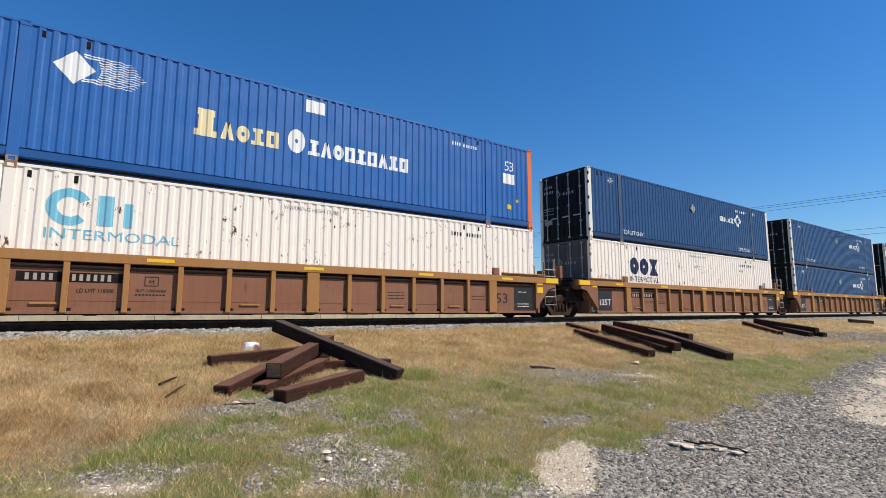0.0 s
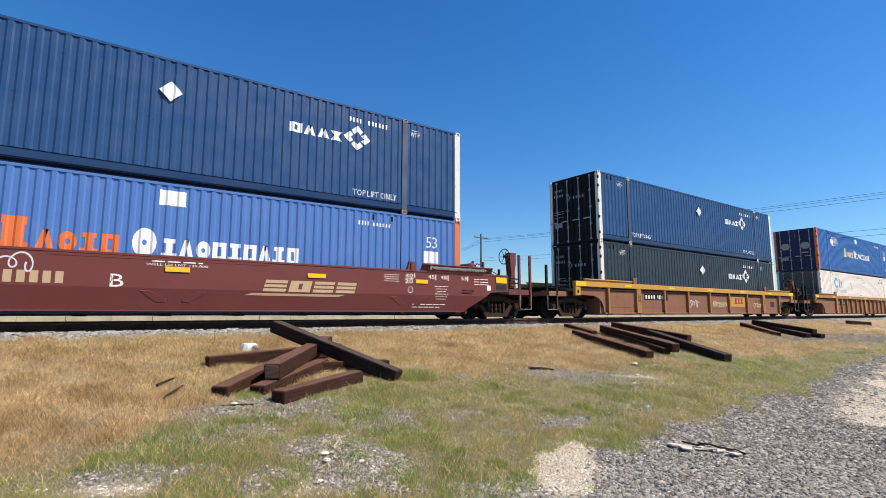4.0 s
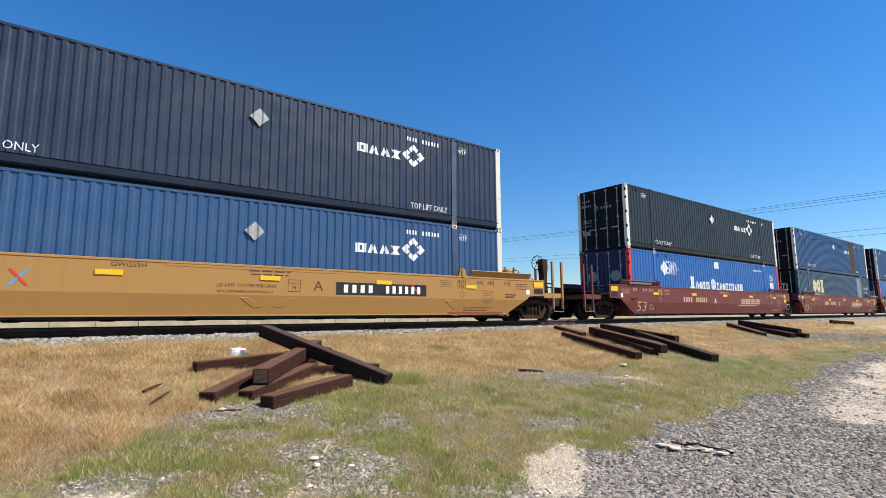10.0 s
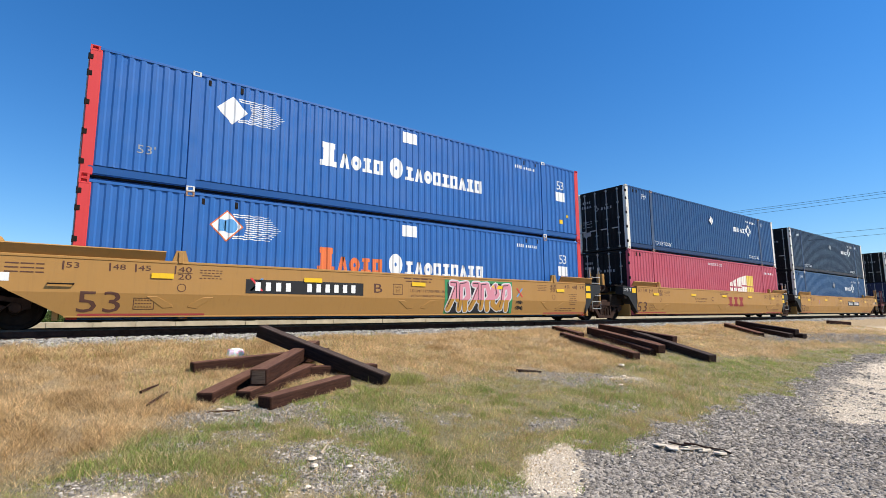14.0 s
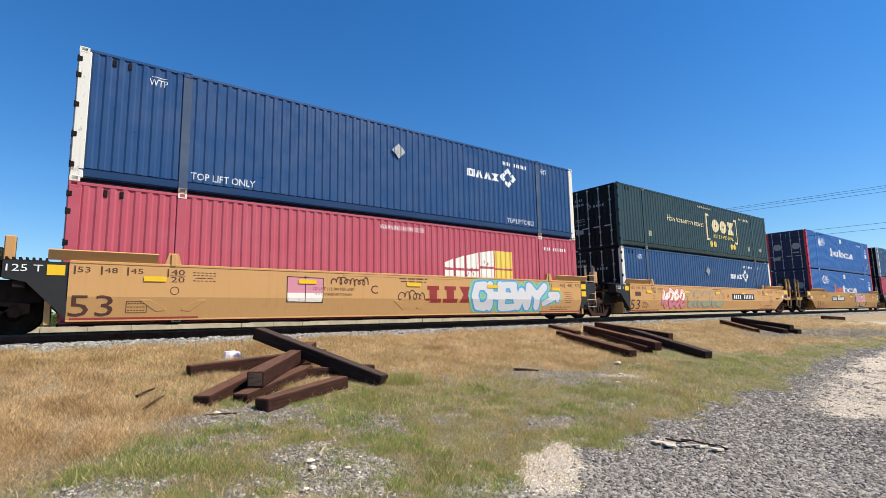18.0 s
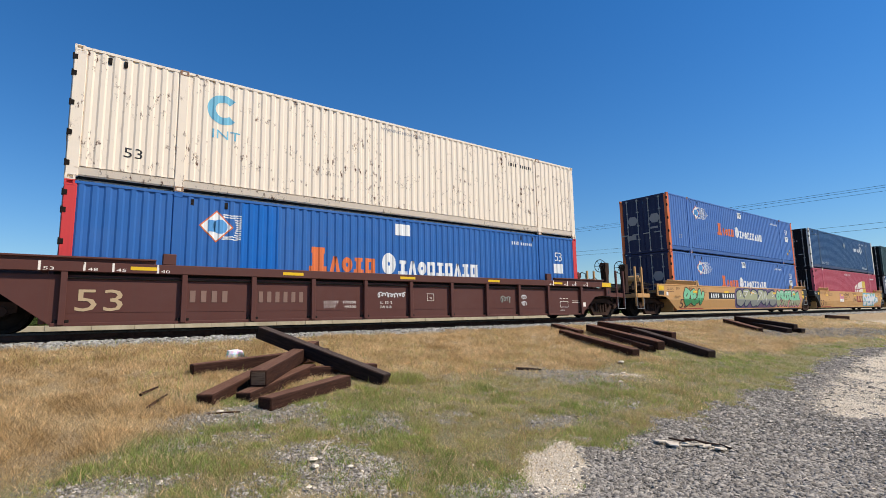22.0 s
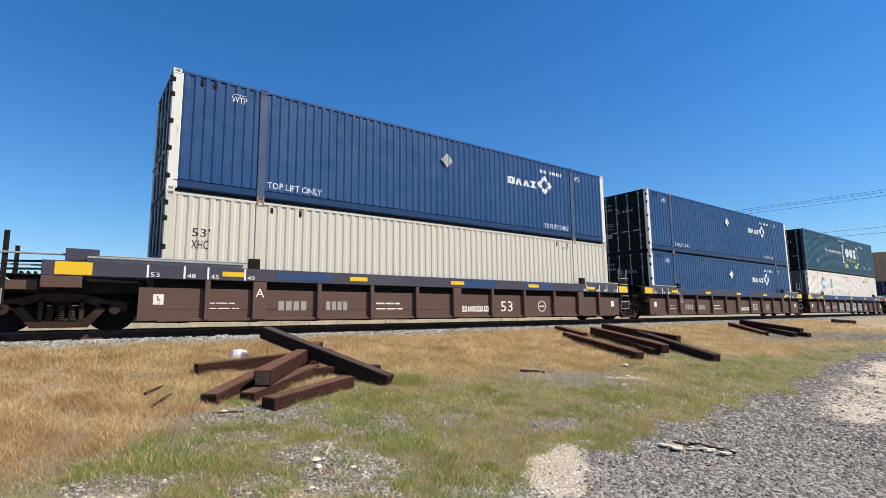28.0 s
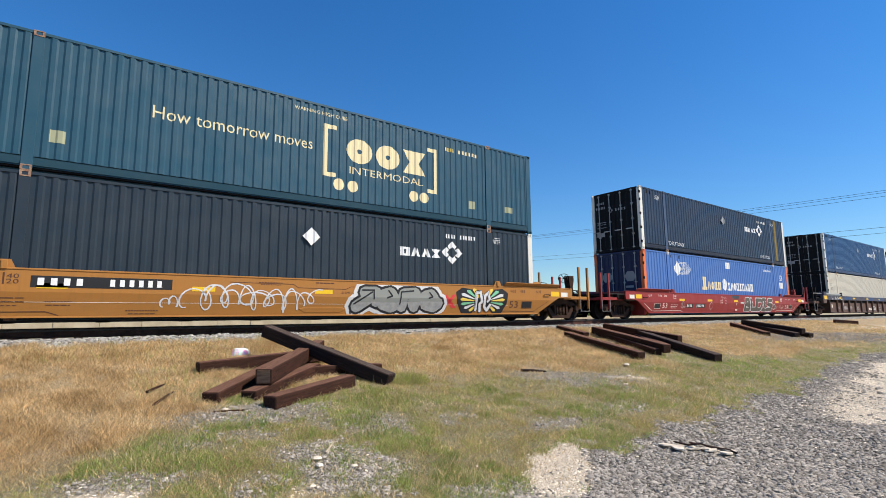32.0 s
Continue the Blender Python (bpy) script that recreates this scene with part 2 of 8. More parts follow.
RUBBER = grain("black_rubber", (0.015, 0.015, 0.015), (0.03, 0.03, 0.03), 9, 0.6, 0.1)
TIEWOOD = grain("creosoted_wood", (0.017, 0.007, 0.0045), (0.072, 0.030, 0.018), 3.2, 0.75, 0.6, 0, (1.2, 14, 14))
TIETOP = grain("lighter_wood_face", (0.085, 0.037, 0.022), (0.23, 0.122, 0.080), 3.2, 0.8, 0.6, 0, (1.2, 14, 14))
TIEDARK = grain("black_creosoted_wood", (0.010, 0.006, 0.005), (0.050, 0.027, 0.020), 3.2, 0.7, 0.6, 0, (1.2, 14, 14))
TIEGREY = grain("grey_black_wood_face", (0.030, 0.020, 0.016), (0.125, 0.090, 0.072), 3.2, 0.8, 0.6, 0, (1.2, 14, 14))
TIEEND = grain("sawn_wood_end", (0.09, 0.055, 0.035), (0.26, 0.17, 0.11), 5, 0.85, 0.5, 0, (3, 1.5, 26))
BALLAST = grain("pale_ballast_stone", (0.205, 0.195, 0.175), (0.43, 0.41, 0.365), 9, 0.9, 0.3, island=0.42)
GRAVEL = grain("grey_gravel_stone", (0.17, 0.152, 0.130), (0.44, 0.392, 0.328), 9, 0.88, 0.3, island=0.42)
# ballast under the train: its shade is put into the stone colour
SHADESTONE = grain("shade_black_ballast_stone", (0.012, 0.010, 0.009), (0.055, 0.047, 0.040), 9, 0.8, 0.3, island=0.4)
CHALK = grain("pale_limestone_chip", (0.60, 0.50, 0.38), (0.86, 0.76, 0.61), 9, 0.9, 0.3, island=0.25)
FRESH = thin_leaf("fresh_green_blades", (0.170, 0.275, 0.050), (0.47, 0.545, 0.155), 1.5, 0.4, 0.02)
STRAW = thin_leaf("dry_straw_grass", (0.46, 0.300, 0.130), (0.88, 0.685, 0.39), 1.3, 0.52)
GRASS = thin_leaf("green_grass_blades", (0.27, 0.325, 0.068), (0.64, 0.62, 0.21), 0.8, 0.42, 0.10)
LEAF = thin_leaf("shrub_leaves", (0.06, 0.10, 0.025), (0.14, 0.18, 0.05), 1.5, 0.4)
BLEACHED = grain("bleached_dry_wood", (0.30, 0.24, 0.17), (0.52, 0.43, 0.32), 5, 0.85, 0.3, 0, (8, 8, 8))
POLEWOOD = grain("weathered_pole_wood", (0.10, 0.075, 0.055), (0.20, 0.16, 0.12), 4, 0.9, 0.4, 0, (12, 12, 1))
PAPER = grain("crumpled_white_plastic", (0.80, 0.78, 0.76), (0.90, 0.88, 0.86), 14, 0.45, 0.3)
for n in PAPER.node_tree.nodes:
    if n.type == "BSDF_PRINCIPLED":
        n.inputs["Subsurface Weight"].default_value, n.inputs["Subsurface Scale"].default_value = 0.8, 0.3
SPRAYS = [paint("spray_" + n, c, 0.03, 0.25, 0.55, 0.1) for n, c in (
    ("black", (0.018, 0.018, 0.02)), ("white", (0.64, 0.63, 0.61)), ("mint", (0.20, 0.52, 0.30)), ("pink", (0.62, 0.25, 0.30)),
    ("sky", (0.10, 0.32, 0.62)), ("grey", (0.26, 0.27, 0.24)), ("sage", (0.35, 0.36, 0.22)), ("green", (0.05, 0.26, 0.10)), ("purple", (0.14, 0.09, 0.17)))]
INK, CHALKWHITE, MINT, PINK, SKYBLUE, GREY, SAGE, GREEN, PURPLE = SPRAYS

# ---- building helpers ----


class Shape:
    """Gathers vertices and faces of one mesh."""

    def __init__(self):
        self.v, self.f = [], []

    def add(self, verts, faces):
        n = len(self.v)
        self.v += [tuple(p) for p in verts]
        self.f += [tuple(i + n for i in q) for q in faces]
        return self

    def box(self, x0, x1, y0, y1, z0, z1, c=0.0):
        """A box, its edges cut by c."""
        if c <= 0:
            v = [(x, y, z) for x in (x0, x1) for y in (y0, y1) for z in (z0, z1)]
            return self.add(v, [(0, 1, 3, 2), (4, 6, 7, 5), (0, 4, 5, 1), (2, 3, 7, 6), (0, 2, 6, 4), (1, 5, 7, 3)])
        lo, hi, v, faces = (x0, y0, z0), (x1, y1, z1), [], []
        at = {}
        for s in range(8):
            side = [(s >> k) & 1 for k in range(3)]
            for a in range(3):
                p = [(hi[k] if side[k] else lo[k]) + (0 if k == a else (-c if side[k] else c)) for k in range(3)]
                at[s, a] = len(v)
                v.append(p)
        for a in range(3):
            b, d = (a + 1) % 3, (a + 2) % 3
            for e in (0, 1):
                q = [at[(e << a) | (i << b) | (j << d), a] for i, j in ((0, 0), (1, 0), (1, 1), (0, 1))]
                faces.append(q if e else q[::-1])
            for i in (0, 1):
                for j in (0, 1):
                    s0, s1 = (i << b) | (j << d), (1 << a) | (i << b) | (j << d)
                    q = [at[s0, b], at[s1, b], at[s1, d], at[s0, d]]
                    faces.append(q if i != j else q[::-1])
        for s in range(8):
            q = [at[s, 0], at[s, 1], at[s, 2]]
            faces.append(q if bin(s).count("1") % 2 else q[::-1])
        return self.add(v, faces)

    def prism(self, outline, y0, y1, z_as=2):
        """An outline of (x, z) drawn out from y0 to y1."""
        n = len(outline)
        v = [(x, y0, z) for x, z in outline] + [(x, y1, z) for x, z in outline]
        return self.add(v, [tuple(range(n)), tuple(range(2 * n - 1, n - 1, -1))] + [(i, i + n, (i + 1) % n + n, (i + 1) % n) for i in range(n)])

    def tube(self, a, b, r, n=8, r2=None):
        a, b = Vector(a), Vector(b)
        w = (b - a).normalized()
        s = w.orthogonal().normalized()
        u = w.cross(s)
        r2 = r if r2 is None else r2
        ring = [(math.cos(2 * math.pi * i / n), math.sin(2 * math.pi * i / n)) for i in range(n)]
        v = [a + r * (c * s + d * u) for c, d in ring] + [b + r2 * (c * s + d * u) for c, d in ring]
        return self.add(v, [(i, (i + 1) % n, (i + 1) % n + n, i + n) for i in range(n)] + [tuple(range(n - 1, -1, -1)), tuple(range(n, 2 * n))])

    def pipe(self, pts, r, n=6):
        """A bent round bar along a line of points, in one piece."""
        p = [Vector(q) for q in pts]
        v, up = [], None
        for k, c in enumerate(p):
            d = (p[min(k + 1, len(p) - 1)] - p[max(k - 1, 0)]).normalized()
            s = d.orthogonal().normalized() if up is None else (up - d * up.dot(d)).normalized()
            up, u = s, d.cross(s)
            v += [c + r * (math.cos(2 * math.pi * i / n) * s + math.sin(2 * math.pi * i / n) * u) for i in range(n)]
        f = [(k * n + i, k * n + (i + 1) % n, (k + 1) * n + (i + 1) % n, (k + 1) * n + i) for k in range(len(p) - 1) for i in range(n)]
        return self.add(v, f + [tuple(range(n - 1, -1, -1)), tuple(range(len(v) - n, len(v)))])

    def lathe(self, rows, n=24, centre=(0, 0, 0)):
        """Rows of (radius, y) turned about the y axis."""
        cx, cy, cz = centre
        v = [(cx + r * math.cos(2 * math.pi * i / n), cy + y, cz + r * math.sin(2 * math.pi * i / n)) for r, y in rows for i in range(n)]
        f = [(k * n + i, k * n + (i + 1) % n, (k + 1) * n + (i + 1) % n, (k + 1) * n + i) for k in range(len(rows) - 1) for i in range(n)]
        return self.add(v, f)

    def mesh(self, name):
        me = bpy.data.meshes.new(name)
        me.from_pydata(self.v, [], self.f)
        me.materials.append(None)
        me.update()
        return me


MESHES = {}


def shared(key, build):
    """One mesh for all alike pieces."""
    if key not in MESHES:
        s = Shape()
        build(s)
        MESHES[key] = s.mesh(key)
    return MESHES[key]


def part(name, geometry, material, parent=None, label=""):
    """Links a Shape or a mesh as one object under a thing or a part."""
    ob = new(name, geometry.mesh(name) if isinstance(geometry, Shape) else geometry)
    ob.material_slots[0].link = "OBJECT"
    ob.material_slots[0].material = material
    ob.parent = parent
    return tagged(ob, label, kind="stuff" if name in ("lettering", "door_marking") else "")


def thing(name, m, label, category, group=""):
    ob = new(name)
    ob.empty_display_size = 0.3
    ob.matrix_basis = m
    return tagged(ob, label, category, group)


# ---- plan ----
RAIL, TRACK_Y = 1.35, 13.668       # top of rail; middle of the track
LIFT = 0.17                        # car bodies are drawn from this far below the rail
SIDE = 1.295                       # half the width of a container
SPEED = 10.68                      # metres a second, towards +x


def vnoise(x, y, cell, seed):
    """Smooth chance values from 0 to 1 on a grid of that cell."""
    x, y = np.asarray(x, float) / cell, np.asarray(y, float) / cell
    i, j = np.floor(x), np.floor(y)
    u, v = x - i, y - j
    u, v = u * u * (3 - 2 * u), v * v * (3 - 2 * v)

    def h(a, b):
        s = np.sin(a * 127.1 + b * 311.7 + seed * 74.7) * 43758.5453
        return s - np.floor(s)
    return (h(i, j) * (1 - u) + h(i + 1, j) * u) * (1 - v) + (h(i, j + 1) * (1 - u) + h(i + 1, j + 1) * u) * v


def ground_z(x, y, fine=True):
    x, y = np.asarray(x, float), np.asarray(y, float)
    z = np.interp(y, [2.6, 3.2, 10.8, 11.5, 12.2, 12.5, 14.9, 15.2, 16.3, 18, 400], [0.0, 0.05, 1.04, 1.11, 1.13, 1.03, 1.03, 1.10, 1.00, 0.92, 0.92])
    if fine:
        near = np.clip(1 - np.hypot(x - 10, y - 6) / 60, 0, 1) * np.clip((12 - y) / 1.5, 0, 1)
        z = z + near * (0.07 * (vnoise(x, y, 1.7, 3) - 0.5) + 0.03 * (vnoise(x, y, 0.45, 4) - 0.5))
    return z


def blob(x, y, cx, cy, rx, ry):
    return np.clip(1.35 - np.hypot((x - cx) / rx, (y - cy) / ry), 0, 1)


def patch(x, y, cx, cy, rx, ry, turn):
    """A soft oval whose long axis is turned by that many degrees from +x."""
    c, k = math.cos(radians(turn)), math.sin(radians(turn))
    return blob((x - cx) * c + (y - cy) * k, (y - cy) * c - (x - cx) * k, 0, 0, rx, ry)


def cover(x, y):
    """Shares of straw, green, gravel and chalky chips on the ground."""
    n1, n2, n3, n4 = vnoise(x, y, 0.9, 11), vnoise(x, y, 0.35, 12), vnoise(x, y, 2.6, 13), vnoise(x, y, 0.13, 14)
    edge = np.interp(x, [-6, 1.0, 2.2, 3.1, 4.0, 4.6, 5.0, 5.8, 7.0, 7.7, 9.0, 10.8, 13, 16.5, 19, 22, 60], [3.1, 3.3, 3.2, 3.05, 3.2, 3.55, 3.45, 3.3, 3.35, 3.5, 3.75, 3.85, 4.2, 4.65, 4.8, 4.7, 3.5])
    gravel = np.clip((edge - y + 0.55 * (n1 - 0.5) + 0.45 * (n2 - 0.5) + 0.25 * (n4 - 0.5)) / 0.30 + 0.5, 0, 1)
    bare = np.maximum.reduce([1.4 * patch(x, y, 2.12, 4.45, 0.80, 0.52, 110), 1.25 * patch(x, y, 1.75, 6.18, 1.0, 0.42, -8), 1.0 * patch(x, y, 7.6, 6.0, 1.5, 0.85, -35), 0.55 * blob(x, y, 3.1, 5.3, 1.6, 0.6),
                              0.95 * patch(x, y, 0.35, 4.95, 0.75, 0.30, -25), 0.8 * blob(x, y, 1.35, 4.3, 0.5, 0.35), 0.6 * blob(x, y, 1.3, 5.5, 1.1, 0.55), 0.7 * blob(x, y, 4.9, 4.35, 1.0, 0.3),
                              0.5 * blob(x, y, 6.4, 4.4, 1.2, 0.35), 1.3 * patch(x, y, 26.0, 7.0, 7.0, 1.3, -8)])
    bare = np.clip(bare * 1.7 - 0.8 * n2 - 0.35 * n4 - 0.2 * n1 + 0.15, 0, 1)
    gravel = np.maximum(gravel, bare)
    lane = np.clip((np.interp(x, [8.7, 9.5, 11.5, 16.5, 20], [2.75, 3.2, 3.6, 4.2, 4.4]) - y) / 0.7 + 0.5, 0, 1) * np.clip((y - np.interp(x, [8.6, 9.3, 10.5, 13], [2.9, 1.9, 0.6, -1.0])) / 0.6 + 0.5, 0, 1) * np.clip((x - 8.4) / 0.8, 0, 1)
    chalk = np.maximum.reduce([1.2 * patch(x, y, 3.95, 3.43, 0.86, 0.35, 32), 0.70 * lane, 0.62 * blob(x, y, 1.45, 4.1, 0.45, 0.22), 0.9 * patch(x, y, 5.75, 3.12, 0.55, 0.13, -52),
                               0.75 * patch(x, y, 0.25, 4.75, 0.55, 0.14, -25), 0.55 * patch(x, y, 37.0, 8.0, 9.0, 1.2, -8), 0.62 * patch(x, y, 8.6, 5.6, 0.7, 0.25, -20)])
    chalk = np.clip(chalk * 2.2 - 0.75 * n2 - 0.35 * n4 - 0.2 * n1, 0, 1)
    line = np.interp(x, [-6, -0.3, 0.65, 1.1, 3, 4.3, 5.4, 6.2, 8.4, 11.2, 13, 16.5, 20, 30], [4.6, 4.9, 5.5, 6.0, 6.9, 7.4, 7.3, 6.7, 6.9, 6.5, 6.1, 5.6, 5.5, 6.0])
    straw = np.clip((y - line + 1.5 * (n3 - 0.5) + 1.0 * (n1 - 0.5) + 0.5 * (n2 - 0.5)) / 0.8 + 0.5, 0, 1)
    straw = np.maximum(straw, 0.06 + 0.42 * n3 * n1)
    turf = 1 - np.maximum(gravel - 0.22 * bare, 0)
    return straw * turf, (1 - straw) * turf, gravel, chalk


def ground():
    xs = np.concatenate([-np.geomspace(1500, 5, 30), np.arange(-4.8, 30, 0.16), np.geomspace(30.2, 2500, 40)])
    ys = np.concatenate([-np.geomspace(900, 2, 20), np.arange(-1.5, 1, 0.5), np.arange(1.0, 12.4, 0.12), np.arange(12.4, 19, 0.6), np.geomspace(19.5, 3000, 34)])
    X, Y = np.meshgrid(xs, ys)
    Z = ground_z(X, Y)
    nx, ny = len(xs), len(ys)
    me = bpy.data.meshes.new("ground")
    idx = np.arange(nx * ny).reshape(ny, nx)
    quads = np.stack([idx[:-1, :-1], idx[:-1, 1:], idx[1:, 1:], idx[1:, :-1]], -1).reshape(-1, 4)
    me.from_pydata(np.stack([X, Y, Z], -1).reshape(-1, 3).tolist(), [], quads.tolist())
    att = me.attributes.new("cover", "FLOAT_COLOR", "POINT")
    s, g, r, c = cover(X.ravel(), Y.ravel())
    far = np.clip((Y.ravel() - 16) / 2, 0, 1)
    att.data.foreach_set("color", np.stack([s * (1 - far), g * (1 - far), c * (1 - far), r * (1 - far) * np.where((Y.ravel() < 3.9 + 0.1 * np.maximum(X.ravel() - 8, 0)) | (X.ravel() > 18), 1.0, 0.35)], -1).astype(np.float32).ravel())
    me.polygons.foreach_set("use_smooth", np.ones(len(quads), bool))
    m, t, b = blank("ground_soil", 0.95)
    at = t.nodes.new("ShaderNodeAttribute")
    at.attribute_name = "cover"
    sep = t.nodes.new("ShaderNodeSeparateColor")
    t.links.new(at.outputs["Color"], sep.inputs[0])
    vec = coords(t, shift=False)
    dirt = mixed(t, ramp(t, noisy(t, vec, 16, 8, 0.8), 0.34, 0.66), (0.11, 0.092, 0.066), (0.50, 0.43, 0.33))
    strawy = mixed(t, ramp(t, noisy(t, vec, 14, 8, 0.75), 0.3, 0.7), (0.20, 0.138, 0.070), (0.54, 0.40, 0.222))
    greeny = mixed(t, ramp(t, noisy(t, vec, 14, 8, 0.75), 0.3, 0.7), (0.09, 0.078, 0.034), (0.36, 0.32, 0.15))
    cells = node(t, "TexVoronoi", Scale=38.0)
    cells.feature = "DISTANCE_TO_EDGE"
    tone = node(t, "TexVoronoi", Scale=38.0)
    for v in (cells, tone):
        t.links.new(vec, v.inputs["Vector"])
    stony = mixed(t, ramp(t, noisy(t, tone.outputs["Position"], 11, 3, 0.6), 0.3, 0.7), (0.13, 0.113, 0.090), (0.36, 0.318, 0.256))
    # near-black cell edges paint the shade in the gaps between stones
    stony = mixed(t, ramp(t, cells.outputs[0], 0.03, 0.16), (0.028, 0.023, 0.018), stony)
    chalky = mixed(t, ramp(t, noisy(t, vec, 18, 8, 0.75), 0.3, 0.7), (0.54, 0.43, 0.30), (0.84, 0.72, 0.54))
    col = mixed(t, sep.outputs[0], dirt, strawy)
    col = mixed(t, sep.outputs[1], col, greeny)
    col = mixed(t, at.outputs["Alpha"], col, stony)
    col = mixed(t, sep.outputs[2], col, chalky)
    # beyond the track: a pale dirt road, then dry pasture
    pos = t.nodes.new("ShaderNodeSeparateXYZ")
    t.links.new(vec, pos.inputs[0])
    road = mixed(t, ramp(t, noisy(t, vec, 0.8, 8, 0.7), 0.3, 0.7), (0.30, 0.245, 0.14), (0.46, 0.385, 0.235))
    pasture = mixed(t, ramp(t, noisy(t, vec, 0.25, 9, 0.7), 0.35, 0.65), (0.14, 0.15, 0.055), (0.36, 0.29, 0.14))
    # near-black band along the track paints the shade under the train
    bed_shade = mixed(t, ramp(t, noisy(t, vec, 7, 6, 0.7), 0.3, 0.7), (0.012, 0.010, 0.009), (0.05, 0.042, 0.036))
    col = mixed(t, ramp(t, pos.outputs[1], 12.30, 12.50), col, bed_shade)
    col = mixed(t, ramp(t, pos.outputs[1], 15.0, 15.4), col, road)
    col = mixed(t, ramp(t, pos.outputs[1], 78.0, 88.0), col, pasture)
    t.links.new(col, b.inputs["Base Color"])
    bumped(t, b, noisy(t, vec, 26, 10, 0.75), 1.0, 0.05)
    me.materials.append(m)
    tagged(new("ground", me), "dry grassy and gravelly ground beside the track", "ground", kind="structure")


def mesh_of(name, verts, faces, material):
    """A mesh of one material from arrays, all faces of one size."""
    me = bpy.data.meshes.new(name)
    nv, nf, k = len(verts), len(faces), faces.shape[1]
    me.vertices.add(nv)
    me.vertices.foreach_set("co", verts.astype(np.float32).ravel())
    me.loops.add(nf * k)
    me.loops.foreach_set("vertex_index", faces.astype(np.int32).ravel())
    me.polygons.add(nf)
    me.polygons.foreach_set("loop_start", np.arange(0, nf * k, k, dtype=np.int32))
    me.materials.append(material)
    me.update()
    me.validate()
    return me


RNG = np.random.default_rng(7)


def stones(name, x, y, z, size, material, label):
    """Scattered broken stones: jittered wedges with sharp ridges."""
    n = len(x)
    base = np.array([(1, -0.62, -0.4), (0.95, 0.66, -0.4), (-1, 0.62, -0.4), (-0.95, -0.66, -0.4), (0.72, -0.30, 0.55), (0.10, 0.48, 0.62), (-0.74, -0.12, 0.55)], float)
    tri = np.array([(4, 5, 6), (0, 1, 4), (1, 5, 4), (1, 2, 5), (2, 6, 5), (2, 3, 6), (3, 4, 6), (3, 0, 4)])
    p = base[None] * RNG.uniform(0.72, 1.15, (n, 7, 1)) + RNG.uniform(-0.22, 0.22, (n, 7, 3))
    p *= RNG.uniform([0.8, 0.6, 0.32], [1.4, 1.1, 0.75], (n, 3))[:, None]
    a = RNG.uniform(0, 2 * np.pi, n)
    tilt = RNG.uniform(-0.6, 0.6, n)
    c, s = np.cos(tilt)[:, None], np.sin(tilt)[:, None]
    py, pz = p[..., 1] * c - p[..., 2] * s, p[..., 1] * s + p[..., 2] * c
    c, s = np.cos(a)[:, None], np.sin(a)[:, None]
    px, py = p[..., 0] * c - py * s, p[..., 0] * s + py * c
    v = np.stack([px, py, pz], -1) * size[:, None, None] + np.stack([x, y, z], -1)[:, None]
    f = tri[None] + 7 * np.arange(n)[:, None, None]
    return tagged(new(name, mesh_of(name, v.reshape(-1, 3), f.reshape(-1, 3), material)), label, "gravel", kind="stuff")


def blades(name, x, y, height, material, label, lean=0.5, width=0.0015):
    """Grass: thin tapering blades that lean over."""
    n = len(x)
    z = ground_z(x, y) - 0.01
    a, b = RNG.uniform(0, 2 * np.pi, n), RNG.uniform(0, 2 * np.pi, n)
    wx, wy = np.cos(a), np.sin(a)
    l = RNG.uniform(0.15, 1.0, n) * lean * height
    w = width * RNG.uniform(0.6, 1.5, n) * (1 + np.hypot(x, y) / 7)
    foot = np.stack([x, y, z], -1)
    side = np.stack([wx * w, wy * w, 0 * w], -1)
    bend = np.stack([np.cos(b) * l, np.sin(b) * l, height], -1)
    v = np.stack([foot - side, foot + side, foot + bend], 1)
    f = np.arange(3 * n).reshape(n, 1, 3)
    return tagged(new(name, mesh_of(name, v.reshape(-1, 3), f.reshape(-1, 3), material)), label, "grass", kind="stuff")


def fan(n, y0, y1):
    """Places spread before the camera, denser the nearer they lie."""
    a, r = np.radians(RNG.uniform(-9, 82, n)), 2.7 * (38 / 2.7) ** (RNG.random(n) ** 0.9)
    x, y = r * np.sin(a), r * np.cos(a)
    k = (y > y0) & (y < y1) & (x > -2.5)
    return x[k], y[k]


def seen(x, y):
    """Where the ground lies within the sweep before the camera."""
    a = np.degrees(np.arctan2(x, y))
    return (a > -9) & (a < 82)


